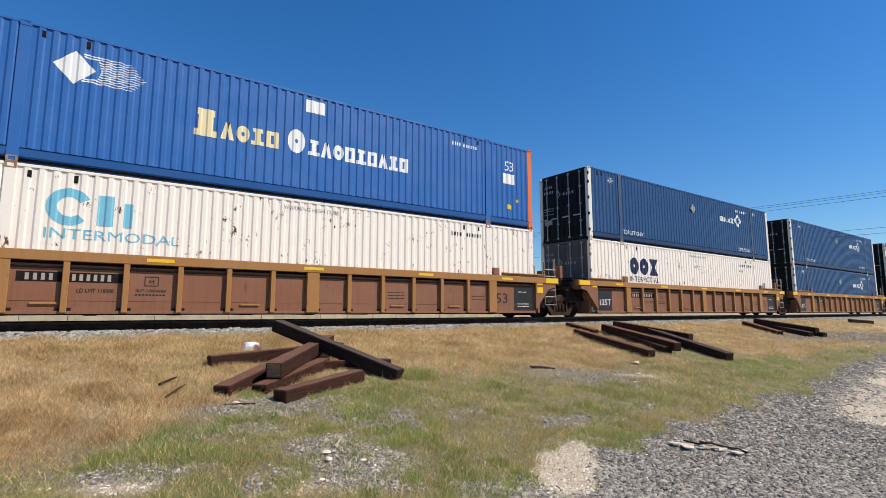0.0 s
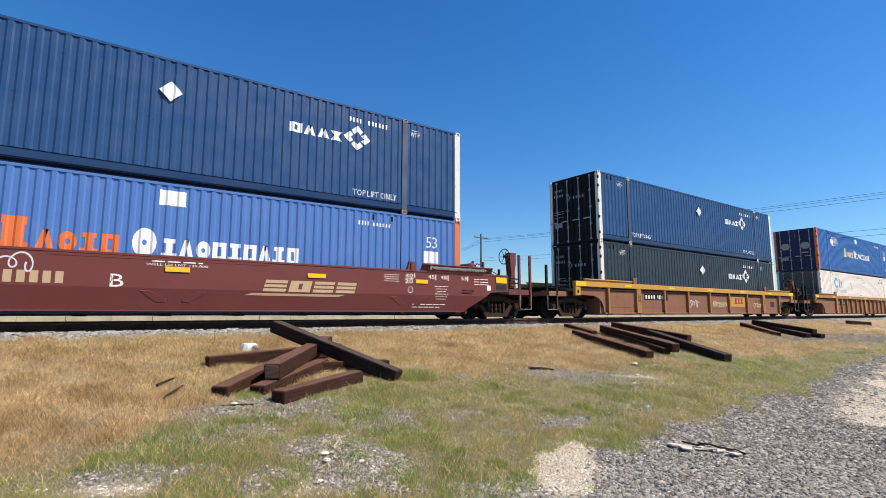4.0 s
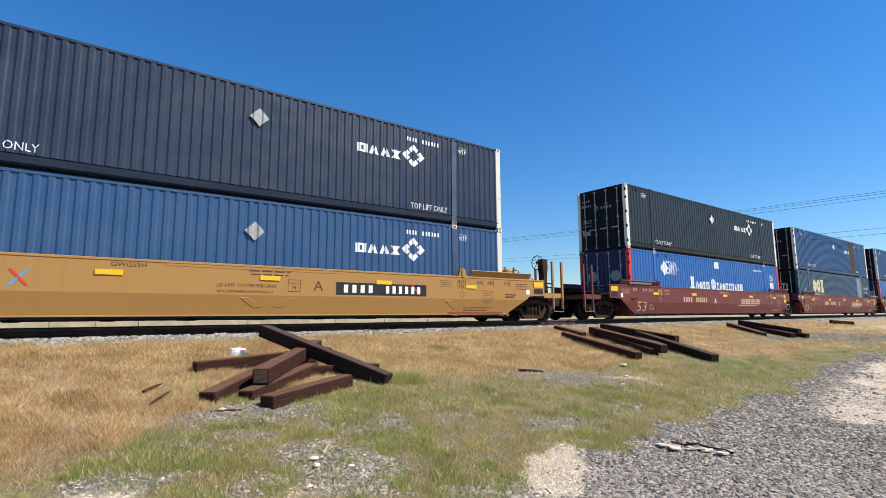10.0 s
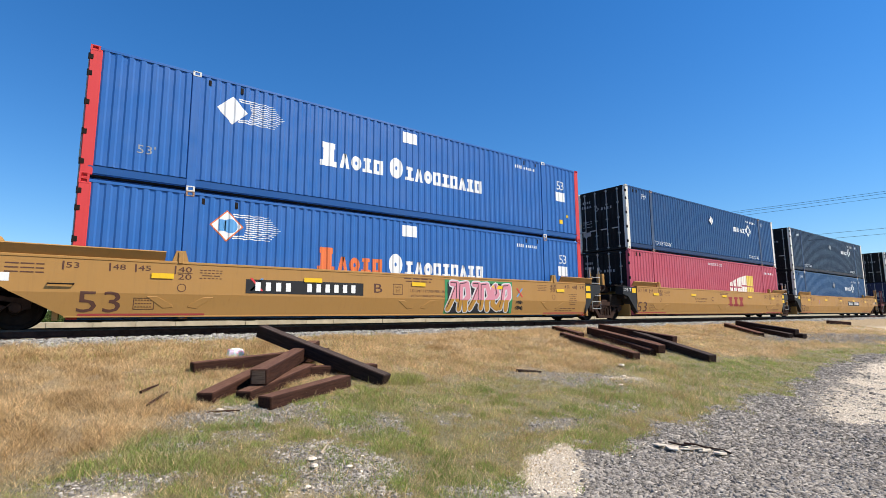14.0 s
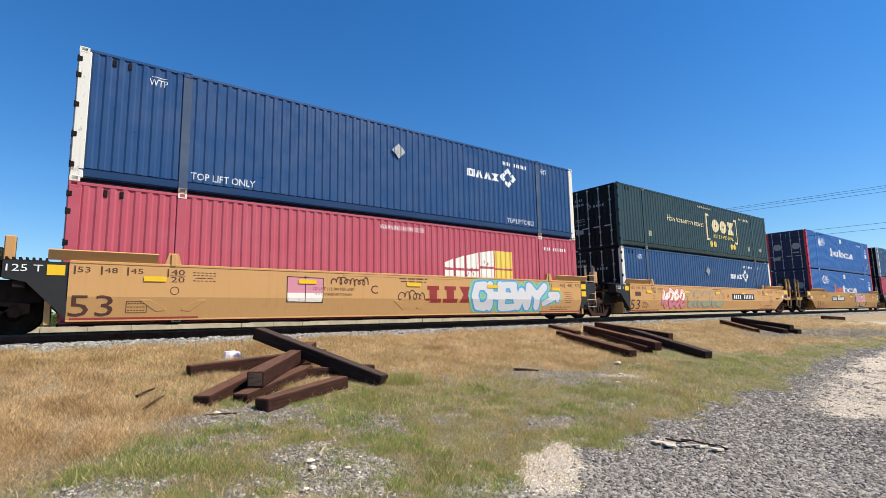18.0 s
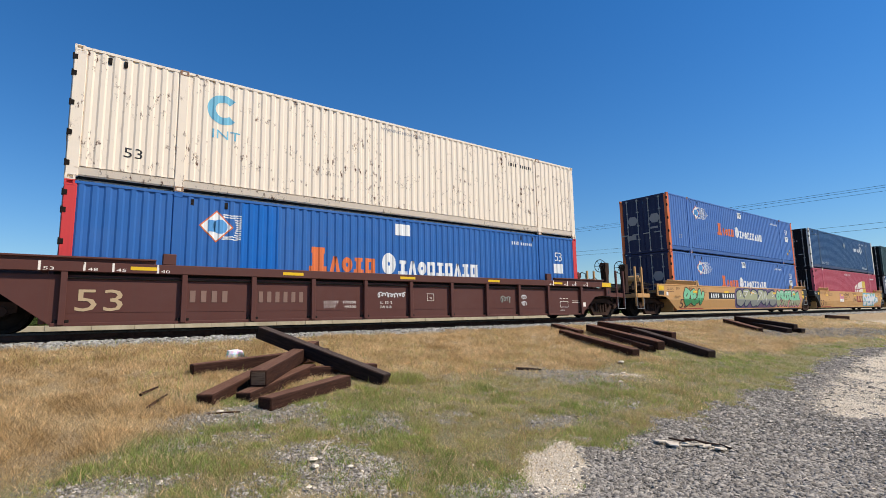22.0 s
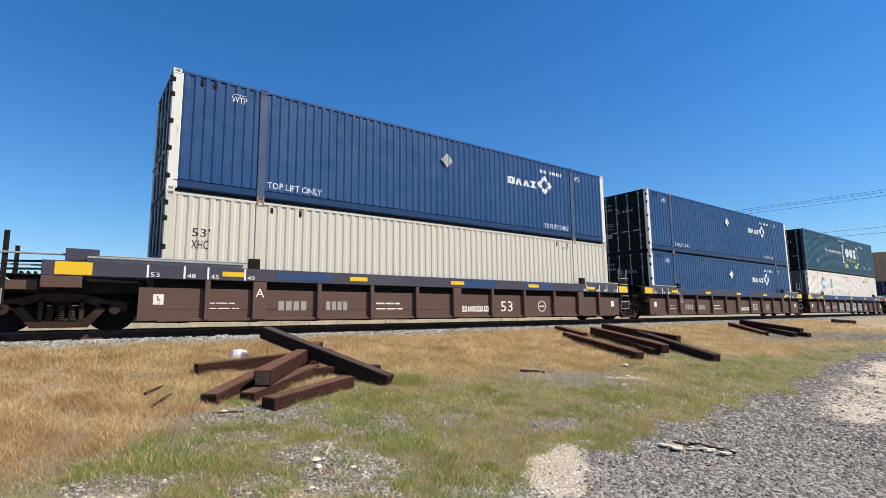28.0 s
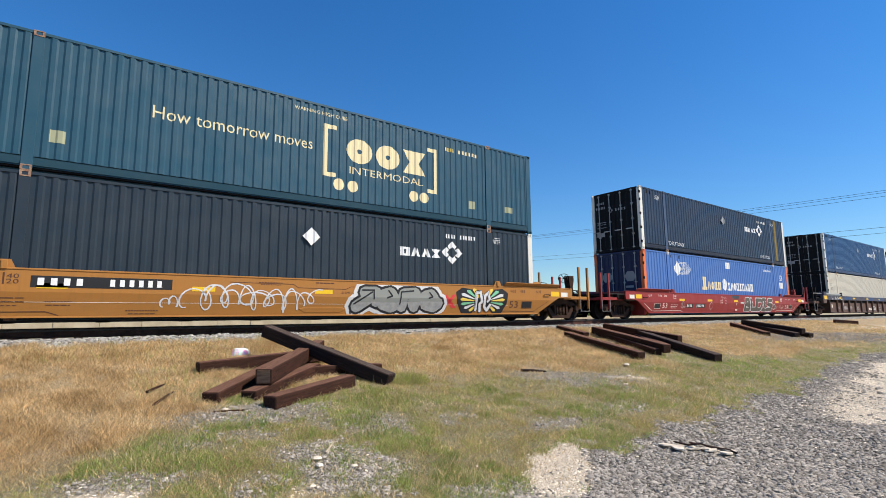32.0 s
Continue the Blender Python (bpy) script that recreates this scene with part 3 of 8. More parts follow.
def vegetation():
    def grow(name, k, n, h0, h1, material, label, lean, band=(0.0, 1.0)):
        x, y = fan(n, 2.6, 11.35)
        n = len(x)
        c = cover(x, y)
        n2, n4 = vnoise(x, y, 0.20, 31), vnoise(x, y, 0.75, 41)
        tone = 0.65 * n4 + 0.35 * n2
        keep = (tone >= band[0]) & (tone < band[1]) & (RNG.random(n) < c[k] * np.clip(2.8 * n2 - 0.4, 0.45 if k else 0.62, 1) * np.clip(1 - c[3], 0, 1))
        x, y, n2, n4 = x[keep], y[keep], n2[keep], n4[keep]
        blades(name, x, y, RNG.uniform(h0, h1, len(x)) * (0.40 + 0.95 * n2 * n2 + 0.55 * n4), material, label, lean)
    grow("dry_grass", 0, 2100000, 0.025, 0.095, STRAW, "dry straw-coloured grass beside the ballast", 1.5)
    grow("green_grass", 1, 2600000, 0.014, 0.046, GRASS, "short patchy green grass", 1.3, (0.0, 0.53))
    grow("green_grass", 1, 2600000, 0.016, 0.055, FRESH, "fresher green grass clumps", 1.1, (0.53, 1.0))
    # a lush tuft by the leaning timber
    n = 2600
    a, r = RNG.uniform(0, 2 * np.pi, n), RNG.random(n) ** 0.6
    blades("green_grass", 4.42 + 0.42 * r * np.cos(a), 6.95 + 0.25 * r * np.sin(a), RNG.uniform(0.06, 0.16, n), GRASS, "lush green grass tuft beside a timber", 0.9)
    # weeds along the far side of the track
    n = 2600
    i = RNG.integers(0, 16, n)
    blades("green_grass", -3.0 + 2.6 * i + 1.8 * np.sin(5.0 * i) + RNG.normal(0, 0.35, n), 16.4 + RNG.normal(0, 0.15, n), RNG.uniform(0.10, 0.30, n), GRASS, "green weeds beyond the track", 0.7)
    # straw among the green and green among the straw
    x, y = fan(430000, 2.6, 11.2)
    c = cover(x, y)
    k = seen(x, y) & (RNG.random(len(x)) < 0.45 * c[1])
    blades("dry_grass", x[k], y[k], RNG.uniform(0.015, 0.06, k.sum()), STRAW, "dry stalks among the green grass", 1.7)
    x, y = fan(160000, 6, 11.5)
    c = cover(x, y)
    k = seen(x, y) & (RNG.random(len(x)) < 0.45 * c[0] * (vnoise(x, y, 1.5, 77) > 0.5))
    blades("green_grass", x[k], y[k], RNG.uniform(0.06, 0.16, k.sum()), GRASS, "green tufts among the straw", 0.8)


def gravels():
    x, y = fan(330000, 1.1, 8.8)
    c = cover(x, y)
    thin = np.clip(1 - 0.72 * blob(x, y, 7.7, 6.0, 2.4, 1.3) - 0.35 * blob(x, y, 4.0, 5.0, 2.4, 0.9) - 0.4 * blob(x, y, 1.0, 5.4, 1.6, 1.2), 0, 1)
    k = seen(x, y) & (RNG.random(len(x)) < c[2] * (1 - 0.97 * c[3]) * thin * (1 - 0.42 * (y > 3.9 + 0.1 * np.maximum(x - 8, 0)) * (1 - blob(x, y, 2.12, 4.45, 0.9, 0.8))))
    x, y = x[k], y[k]
    s = (0.0055 + 0.0175 * RNG.random(len(x)) ** 1.7) * (1 + 0.045 * x)
    stones("gravel", x, y, ground_z(x, y) + 0.25 * s, s, GRAVEL, "loose grey crushed gravel")
    # the gravel goes on round the camera
    x, y = RNG.uniform(-9, 14, 36000), RNG.uniform(-6, 3.4, 36000)
    k = ~(seen(x, y) & (y > 1.1) & (x > -1.5) & (np.hypot(x, y) > 2.7)) & (RNG.random(36000) < cover(x, y)[2])
    x, y = x[k], y[k]
    stones("gravel", x, y, ground_z(x, y) + 0.005, 0.010 + 0.022 * RNG.random(len(x)) ** 1.8, GRAVEL, "loose grey crushed gravel")
    x, y = fan(240000, 0.9, 9.5)
    c = cover(x, y)
    k = seen(x, y) & (RNG.random(len(x)) < 0.75 * c[3] + 0.02 * c[2] + 0.004 * c[1])
    x, y = x[k], y[k]
    s = (0.003 + 0.012 * RNG.random(len(x)) ** 2) * (1 + 0.05 * x)
    stones("limestone_chips", x, y, ground_z(x, y) + 0.25 * s, s, CHALK, "pale limestone chips on the ground")
    n = 36000
    x = -4 + 90 * RNG.random(n) ** 1.6
    y = 11.15 + 1.3 * RNG.random(n) + 0.35 * (vnoise(x, x * 0, 0.8, 5) - 0.5)
    s = RNG.uniform(0.024, 0.052, n) * (1 + 0.006 * x)
    lift = np.clip((y - 11.1) / 0.5, 0, 1) * np.clip((12.45 - y) / 0.25, 0, 1) * RNG.uniform(0, 0.06, n)
    stones("ballast", x, y, ground_z(x, y, False) + lift, s, BALLAST, "pale grey crushed stone track ballast")
    # stones under the train, coloured dark for its shade
    n = 9000
    x = -4 + 60 * RNG.random(n) ** 1.6
    y = RNG.uniform(12.4, 15.0, n)
    stones("ballast", x, y, ground_z(x, y, False) + 0.02, RNG.uniform(0.03, 0.05, n), SHADESTONE, "ballast between the rails, coloured as dark as the train's shade")


# ---- track ----


def rail(y):
    s = Shape()
    x0, x1 = -430.0, 470.0
    web = [(-0.070, 0.0), (0.070, 0.0), (0.070, 0.012), (0.012, 0.03), (0.009, 0.125), (-0.009, 0.125), (-0.012, 0.03), (-0.070, 0.012)]
    v = [(x, y + a, RAIL - 0.17 + b) for x in (x0, x1) for a, b in web]
    n = len(web)
    s.add(v, [(i, (i + 1) % n, (i + 1) % n + n, i + n) for i in range(n)])
    ob = part("rail", s, RAILSTEEL)
    tagged(ob, "rusty steel running rail", "rail", "rails of the track", "structure")
    part("rail_head", Shape().box(x0, x1, y - 0.037, y + 0.037, RAIL - 0.045, RAIL, 0.01), RAILHEAD, ob, "polished rail head")


def track():
    for y in (TRACK_Y - 0.755, TRACK_Y + 0.755):
        rail(y)
    bed = tagged(new("track_bed"), "row of creosoted sleepers under the rails", "track bed", kind="structure")
    # sleepers take the near-black wood to deepen the shade under the train
    me = shared("sleeper", lambda s: s.box(-0.115, 0.115, -1.3, 1.3, -0.18, 0, 0.012))
    for i in range(150):
        p = part("sleeper", me, TIEDARK, bed)
        p.location = (-8 + 0.55 * i + random.uniform(-0.03, 0.03), TRACK_Y, RAIL - 0.165)
    plate = shared("joint_bar", lambda s: s.box(-0.45, 0.45, -0.03, 0.03, 0.02, 0.105, 0.008))
    for x in (3.4, 14.4, 25.4):
        b = part("joint_bar", plate, RAILSTEEL, bed)
        b.location = (x, TRACK_Y - 0.755 - 0.03, RAIL - 0.165)


# ---- timber stacks ----


def timber(a, b, length=2.6, wood=None, roll=0.0, group="timbers in the stack", sawn=False):
    """A sleeper timber whose axis runs from end a towards b."""
    a, b = Vector(a), Vector(b)
    d = (b - a).normalized()
    mid = a + d * length / 2
    q = d.to_track_quat("X", "Z").to_matrix().to_4x4()
    m = Matrix.Translation(mid) @ q @ pose(0, 0, 0, roll)
    dark = wood is TIEDARK
    ob = thing("railway_sleeper", m, "black creosoted railway sleeper leaning on a stack" if dark else "dark brown creosoted railway sleeper lying in a stack", "sleeper", group)
    me = shared("timber_%.2f" % length, lambda s: s.box(-length / 2, length / 2, -0.110, 0.110, -0.104, 0.100, 0.012))
    part("timber", me, wood or TIEWOOD, ob)
    # a thin plate gives the upper face a lighter colour than the sides
    if dark:
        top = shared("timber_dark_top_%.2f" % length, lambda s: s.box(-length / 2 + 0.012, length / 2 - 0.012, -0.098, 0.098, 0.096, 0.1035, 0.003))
        part("weathered_face", top, TIEGREY, ob, "lighter grey upper face")
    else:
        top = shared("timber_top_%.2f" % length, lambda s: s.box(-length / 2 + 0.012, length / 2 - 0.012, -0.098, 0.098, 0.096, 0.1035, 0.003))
        part("weathered_face", top, TIETOP, ob, "lighter brown upper face")
    for e in (-1, 1):
        k = shared("timber_end_%.2f_%d" % (length, e), lambda s: s.box(e * length / 2 - 0.003, e * length / 2 + 0.003, -0.090, 0.090, -0.085, 0.085, 0.002))
        part("end_grain", k, TIEEND if sawn else (wood or TIEWOOD), ob)
    return ob


def gz(x, y, up=0.11):
    return (x, y, float(ground_z(x, y, False)) + up)


def timbers():
    # first stack: five lie about, one leans over them
    timber((1.60, 8.36, 0.80), (2.68, 8.40, 0.86), 2.2)
    timber(gz(1.45, 6.74, 0.05), gz(2.23, 7.56, 0.08), 2.2)
    timber(gz(1.90, 6.72, 0.03), gz(3.22, 7.82, 0.07), 1.75)
    timber(gz(2.03, 6.30, 0.06), gz(3.45, 7.00, 0.06), 1.58)
    timber((2.12, 6.86, 0.785), (3.75, 8.92, 1.035), 2.62, sawn=True)
    timber((4.05, 6.82, 0.585), (2.84, 9.08, 1.322), 2.68, TIEDARK)
    timber(gz(3.00, 7.75, 0.05), gz(4.30, 7.60, 0.05), 1.3)
    # second stack
    g2 = "timbers in the second stack"
    timber((10.62, 6.68, 0.60), (11.85, 9.99, 0.99), 3.3, group=g2)
    timber((11.72, 6.92, 0.61), (13.19, 9.81, 0.98), 3.1, group=g2)
    timber((11.80, 6.72, 0.72), (13.28, 10.14, 1.12), 3.4, group=g2)
    timber((13.88, 7.50, 0.85), (14.16, 10.17, 1.16), 2.7, group=g2)
    timber((12.48, 5.84, 0.50), (14.00, 8.87, 0.98), 3.3, TIEDARK, group=g2)
    timber((12.90, 7.40, 0.66), (14.30, 9.30, 0.90), 2.6, group=g2)
    timber(gz(12.48, 9.64, 0.04), gz(12.79, 10.61, 0.04), 1.5, group=g2)
    # third stack and a far piece
    g3 = "timbers in the third stack"
    timber((22.76, 7.38, 0.85), (23.60, 9.74, 1.15), 2.7, TIEDARK, group=g3)
    timber((22.30, 7.45, 0.70), (23.76, 9.75, 1.00), 2.75, TIEDARK, group=g3)
    timber(gz(21.20, 8.05, 0.06), gz(23.30, 10.10, 0.08), 3.2, group=g3)
    timber(gz(23.20, 7.28, 0.08), gz(23.90, 9.00, 0.08), 2.2, TIEDARK, group=g3)
    timber((36.86, 9.24, 0.94), (36.12, 9.81, 1.01), 1.3, group=g3)


# ---- litter ----


def litter():
    s = Shape()
    n, rows = 10, ((0.12, 0.0), (0.135, 0.03), (0.135, 0.10), (0.11, 0.155), (0.05, 0.165))
    ring = lambda r, h: [(r * 1.15 * random.uniform(0.88, 1.1) * math.cos(2 * math.pi * i / n), 0.8 * r * random.uniform(0.88, 1.1) * math.sin(2 * math.pi * i / n), h * random.uniform(0.93, 1.05)) for i in range(n)]
    s.add([q for r, h in rows for q in ring(r, h)], [(j * n + i, j * n + (i + 1) % n, (j + 1) * n + (i + 1) % n, (j + 1) * n + i) for j in range(len(rows) - 1) for i in range(n)] + [tuple(range(4 * n, 5 * n)), tuple(range(n - 1, -1, -1))])
    bag = part("plastic_bag", s, PAPER)
    bag.location = gz(2.48, 9.39, 0.0)
    tagged(bag, "crumpled white plastic litter lying in dry grass", "litter")

    def stick(a, b, r, wood):
        st = Shape()
        a, b = Vector(a), Vector(b)
        m = (a + b) / 2 + Vector((0.006, 0.004, 0.004))
        st.tube(a, m, r, 6, 0.85 * r).tube(m, b, 0.85 * r, 6, 0.5 * r)
        tagged(part("stick", st, wood), "dark splintered piece of wood lying on the ground", "stick", "wood scraps on the ground")
    stick(gz(0.84, 7.33, 0.07), gz(1.06, 7.56, 0.09), 0.020, TIEWOOD)
    stick(gz(0.86, 6.81, 0.05), gz(1.1, 7.12, 0.10), 0.022, TIEWOOD)
    stick(gz(6.80, 6.75, 0.04), gz(7.25, 6.55, 0.03), 0.03, TIEDARK)
    stick(gz(2.07, 4.7, 0.03), gz(2.25, 4.91, 0.04), 0.012, BLEACHED)
    stick(gz(1.4, 6.35, 0.03), gz(1.75, 6.30, 0.03), 0.015, TIEWOOD)
    # a torn dark strip among pale broken slabs
    bend = [gz(5.66, 3.22, 0.07), gz(5.76, 3.10, 0.05), gz(5.80, 2.98, 0.09), gz(5.90, 2.90, 0.06), gz(6.02, 2.80, 0.05), gz(6.04, 2.70, 0.03)]
    strip = Shape()
    for i, (c, d) in enumerate(zip(bend, bend[1:])):
        strip.tube(c, d, 0.009 + 0.004 * (i % 2), 5, 0.008 + 0.004 * ((i + 1) % 2))
    tagged(part("rubber_strip", strip, TIEDARK), "torn dark strip lying among pale broken slabs", "litter")
    stick(gz(5.86, 3.14, 0.05), gz(6.00, 2.95, 0.04), 0.010, TIEWOOD)
    for i in range(11):
        r = 0.045 + 0.05 * random.random()
        n = 6
        ring = [(r * random.uniform(0.7, 1.25) * math.cos(2 * math.pi * k / n), 0.62 * r * random.uniform(0.7, 1.25) * math.sin(2 * math.pi * k / n)) for k in range(n)]
        slab = Shape().add([(a, b, -0.006) for a, b in ring] + [(0.94 * a, 0.94 * b, 0.006) for a, b in ring], [tuple(range(n, 2 * n))] + [(k, (k + 1) % n, (k + 1) % n + n, k + n) for k in range(n)])
        ob = part("stone_slab", slab, CHALK)
        ob.matrix_basis = Matrix.Translation(gz(5.58 + 0.045 * i + random.uniform(-0.06, 0.06), 3.26 - 0.055 * i + random.uniform(-0.07, 0.07), 0.03 + 0.015 * random.random())) @ pose(0, 0, 0, random.uniform(-8, 8), random.uniform(-8, 8), random.uniform(0, 360))
        tagged(ob, "pale flat broken slab on the gravel", "rock", "broken slabs round a dark strip")

    def rock(x, y, r, material, label):
        st = Shape()
        n = 7
        rows = [(0.75, -0.3), (1.0, 0.1), (0.62, 0.55)]
        pts = [(r * k * (1 + random.uniform(-0.22, 0.22)) * math.cos(2 * math.pi * i / n), 0.7 * r * k * (1 + random.uniform(-0.22, 0.22)) * math.sin(2 * math.pi * i / n), r * h * 0.6) for k, h in rows for i in range(n)]
        st.add(pts, [(j * n + i, j * n + (i + 1) % n, j * n + n + (i + 1) % n, j * n + n + i) for j in (0, 1) for i in range(n)] + [tuple(range(2 * n, 3 * n))])
        ob = part("rock", st, material)
        ob.matrix_basis = Matrix.Translation(gz(x, y, 0.03)) @ pose(0, 0, 0, 0, 0, random.uniform(0, 360))
        tagged(ob, label, "rock", "stones lying loose on the ground")
    for x, y, r in ((1.95, 4.61, 0.055), (1.91, 4.46, 0.048), (2.18, 4.31, 0.032), (2.4, 4.48, 0.02), (1.7, 4.1, 0.03), (8.6, 5.7, 0.06), (9.6, 6.4, 0.09), (7.9, 5.3, 0.05), (1.55, 6.4, 0.05), (2.1, 6.3, 0.05)):
        rock(x, y, r, CHALK, "pale flat limestone piece on the gravel")


# ---- far side ----


def wires():
    poles = [(44.0, -32.0), (40.2, 47.8), (47.6, 66.2), (47.0, 75.0)]
    for x, y in poles:
        base = float(ground_z(x, y, False))
        p = thing("utility_pole", pose(x, y, base), "weathered wooden utility pole with a crossarm", "pole", "utility poles")
        part("pole", Shape().tube((0, 0, -0.3), (0, 0, 10.4), 0.15, 10, 0.10), POLEWOOD, p)
        part("crossarm", Shape().box(-1.1, 1.1, -0.06, 0.06, 9.9, 10.02, 0.01), POLEWOOD, p)
        for k in (-1.0, 0.0, 1.0):
            part("insulator", Shape().tube((k, 0, 10.02), (k, 0, 10.2), 0.04, 8, 0.03), GALV, p)
    for (xa, ya), (xb, yb) in zip(poles, poles[1:]):
        for dx, h in ((0.0, 9.79), (0.3, 9.70), (0.0, 9.41), (0.1, 7.40), (0.1, 7.03)):
            pts = []
            for i in range(17):
                k = i / 16
                sag = 4 * k * (1 - k) * 0.9 * (abs(yb - ya) / 84)
                z = float(ground_z(0, ya, False)) * (1 - k) + float(ground_z(0, yb, False)) * k
                pts.append((xa + (xb - xa) * k + dx, ya + (yb - ya) * k, z + h - sag))
            tagged(part("power_line", Shape().pipe(pts, 0.010, 5), IRON), "thin dark overhead wire strung between poles", "wire", "overhead wires")


def far_wall():
    """A low wall of cast blocks beyond the track."""
    wall = tagged(new("wall_far"), "low pale concrete block wall across the track", "wall", kind="structure")
    me = shared("wall_block", lambda s: s.box(-1.194, 1.194, -0.15, 0.15, -0.05, 0.38, 0.02))
    for i in range(34):
        b = part("block", me, CONCRETE, wall)
        b.matrix_basis = pose(-14 + 2.4 * i, 40.0 + random.uniform(-0.03, 0.03), 0.92 + random.uniform(-0.03, 0.01), 0, random.uniform(-0.4, 0.4), 0)


def shrub_mesh(s, seed):
    rnd = random.Random(seed)
    for _ in range(7):
        a, r = rnd.uniform(0, 6.28), rnd.uniform(0.1, 0.9)
        s.tube((0.3 * r * math.cos(a), 0.3 * r * math.sin(a), -0.1), (r * math.cos(a), r * math.sin(a), rnd.uniform(0.6, 1.4)), 0.03, 5, 0.01)


def shrubs():
    """Low brush on the pasture across the track."""
    models = []
    for k in range(4):
        tw = Shape()
        shrub_mesh(tw, k)
        n = 560
        th, u = RNG.uniform(0, 6.28, n), RNG.random(n) ** 0.5
        lobes = 1 + 0.35 * np.sin(3 * th + k) + 0.2 * np.sin(7 * th + 2 * k)
        px, py = 1.25 * u * lobes * np.cos(th), 1.25 * u * lobes * np.sin(th)
        pz = RNG.random(n) * 1.5 * np.clip(1.15 - (u * 0.9) ** 2, 0.1, 1) * (0.7 + 0.3 * np.sin(2 * th + k)) + 0.05
        s = RNG.uniform(0.07, 0.15, n)
        d = RNG.normal(size=(n, 2, 3))
        d /= np.linalg.norm(d, axis=2, keepdims=True)
        c = np.stack([px, py, pz], -1)
        v = np.stack([c - d[:, 0] * s[:, None], c + d[:, 1] * s[:, None] * 0.6, c + d[:, 0] * s[:, None], c - d[:, 1] * s[:, None] * 0.6], 1).reshape(-1, 3)
        models.append((tw.mesh("stems"), mesh_of("crown", v, np.arange(4 * n).reshape(-1, 4), LEAF)))
    rnd = random.Random(5)
    for i in range(190):
        y = rnd.uniform(88, 120) if i < 100 else rnd.uniform(120, 220)
        x = rnd.uniform(-0.2, 1.5) * y + rnd.uniform(-4, 10)
        k = rnd.randrange(4)
        sc = rnd.uniform(1.1, 2.1) * (1 + max(0, y - 90) / 120)
        m = Matrix.Translation((x, y, 0.92)) @ pose(0, 0, 0, 0, 0, rnd.uniform(0, 360)) @ Matrix.Diagonal((sc * 1.3, sc * 1.3, sc * 0.85, 1))
        b = thing("shrub", m, "low green brush on the dry pasture", "shrub", "brush across the track")
        part("trunk", models[k][0], TIEWOOD, b)
        c = new("crown", models[k][1])
        c.parent = b

# ---- markings ----


def letters(text):
    """Triangles (x, z) of a text in the built-in font, in a box from 0 to its width and 0 to 1, and that width."""
    cu = bpy.data.curves.new("letters", "FONT")
    cu.body, cu.resolution_u, cu.offset = text, 2, 0.0
    ob = new("letters", cu)
    bpy.context.view_layer.update()
    me = bpy.data.meshes.new_from_object(ob.evaluated_get(bpy.context.evaluated_depsgraph_get()))
    me.calc_loop_triangles()
    p = [(v.co.x, v.co.y) for v in me.vertices]
    tris = [[p[i] for i in t.vertices] for t in me.loop_triangles]
    bpy.data.objects.remove(ob)
    x0, x1 = min(a for a, _ in p), max(a for a, _ in p)
    z0, z1 = min(b for _, b in p), max(b for _, b in p)
    h = z1 - z0
    return [[((a - x0) / h, (b - z0) / h) for a, b in t] for t in tris], (x1 - x0) / h


WORDS = {}


def words(text, x0, x1, z0, z1):
    if text not in WORDS:
        WORDS[text] = letters(text)
    tris, w = WORDS[text]
    return [[(x0 + a / w * (x1 - x0), z0 + b * (z1 - z0)) for a, b in t] for t in tris]


def rect(x0, x1, z0, z1):
    return [[(x0, z0), (x1, z0), (x1, z1), (x0, z1)]]


def bars(n, x0, x1, z0, z1, fill=0.5, slant=0.0):
    """A row of n plain upright bars; a low row becomes dashes as long as words."""
    w = (x1 - x0) / n
    if z1 - z0 < 0.09:
        out, i = [], 0
        while i < n:
            k = min(n - i, 1 + (3 * i + n) % 3)
            out.append([(x0 + i * w, z0 + 0.2 * (z1 - z0)), (x0 + (i + k - 0.35) * w, z0 + 0.2 * (z1 - z0)), (x0 + (i + k - 0.35) * w, z0 + 0.75 * (z1 - z0)), (x0 + i * w, z0 + 0.75 * (z1 - z0))])
            i += k
        return out
    return [[(x0 + i * w, z0), (x0 + (i + fill) * w, z0), (x0 + (i + fill) * w + slant, z1), (x0 + i * w + slant, z1)] for i in range(n)]


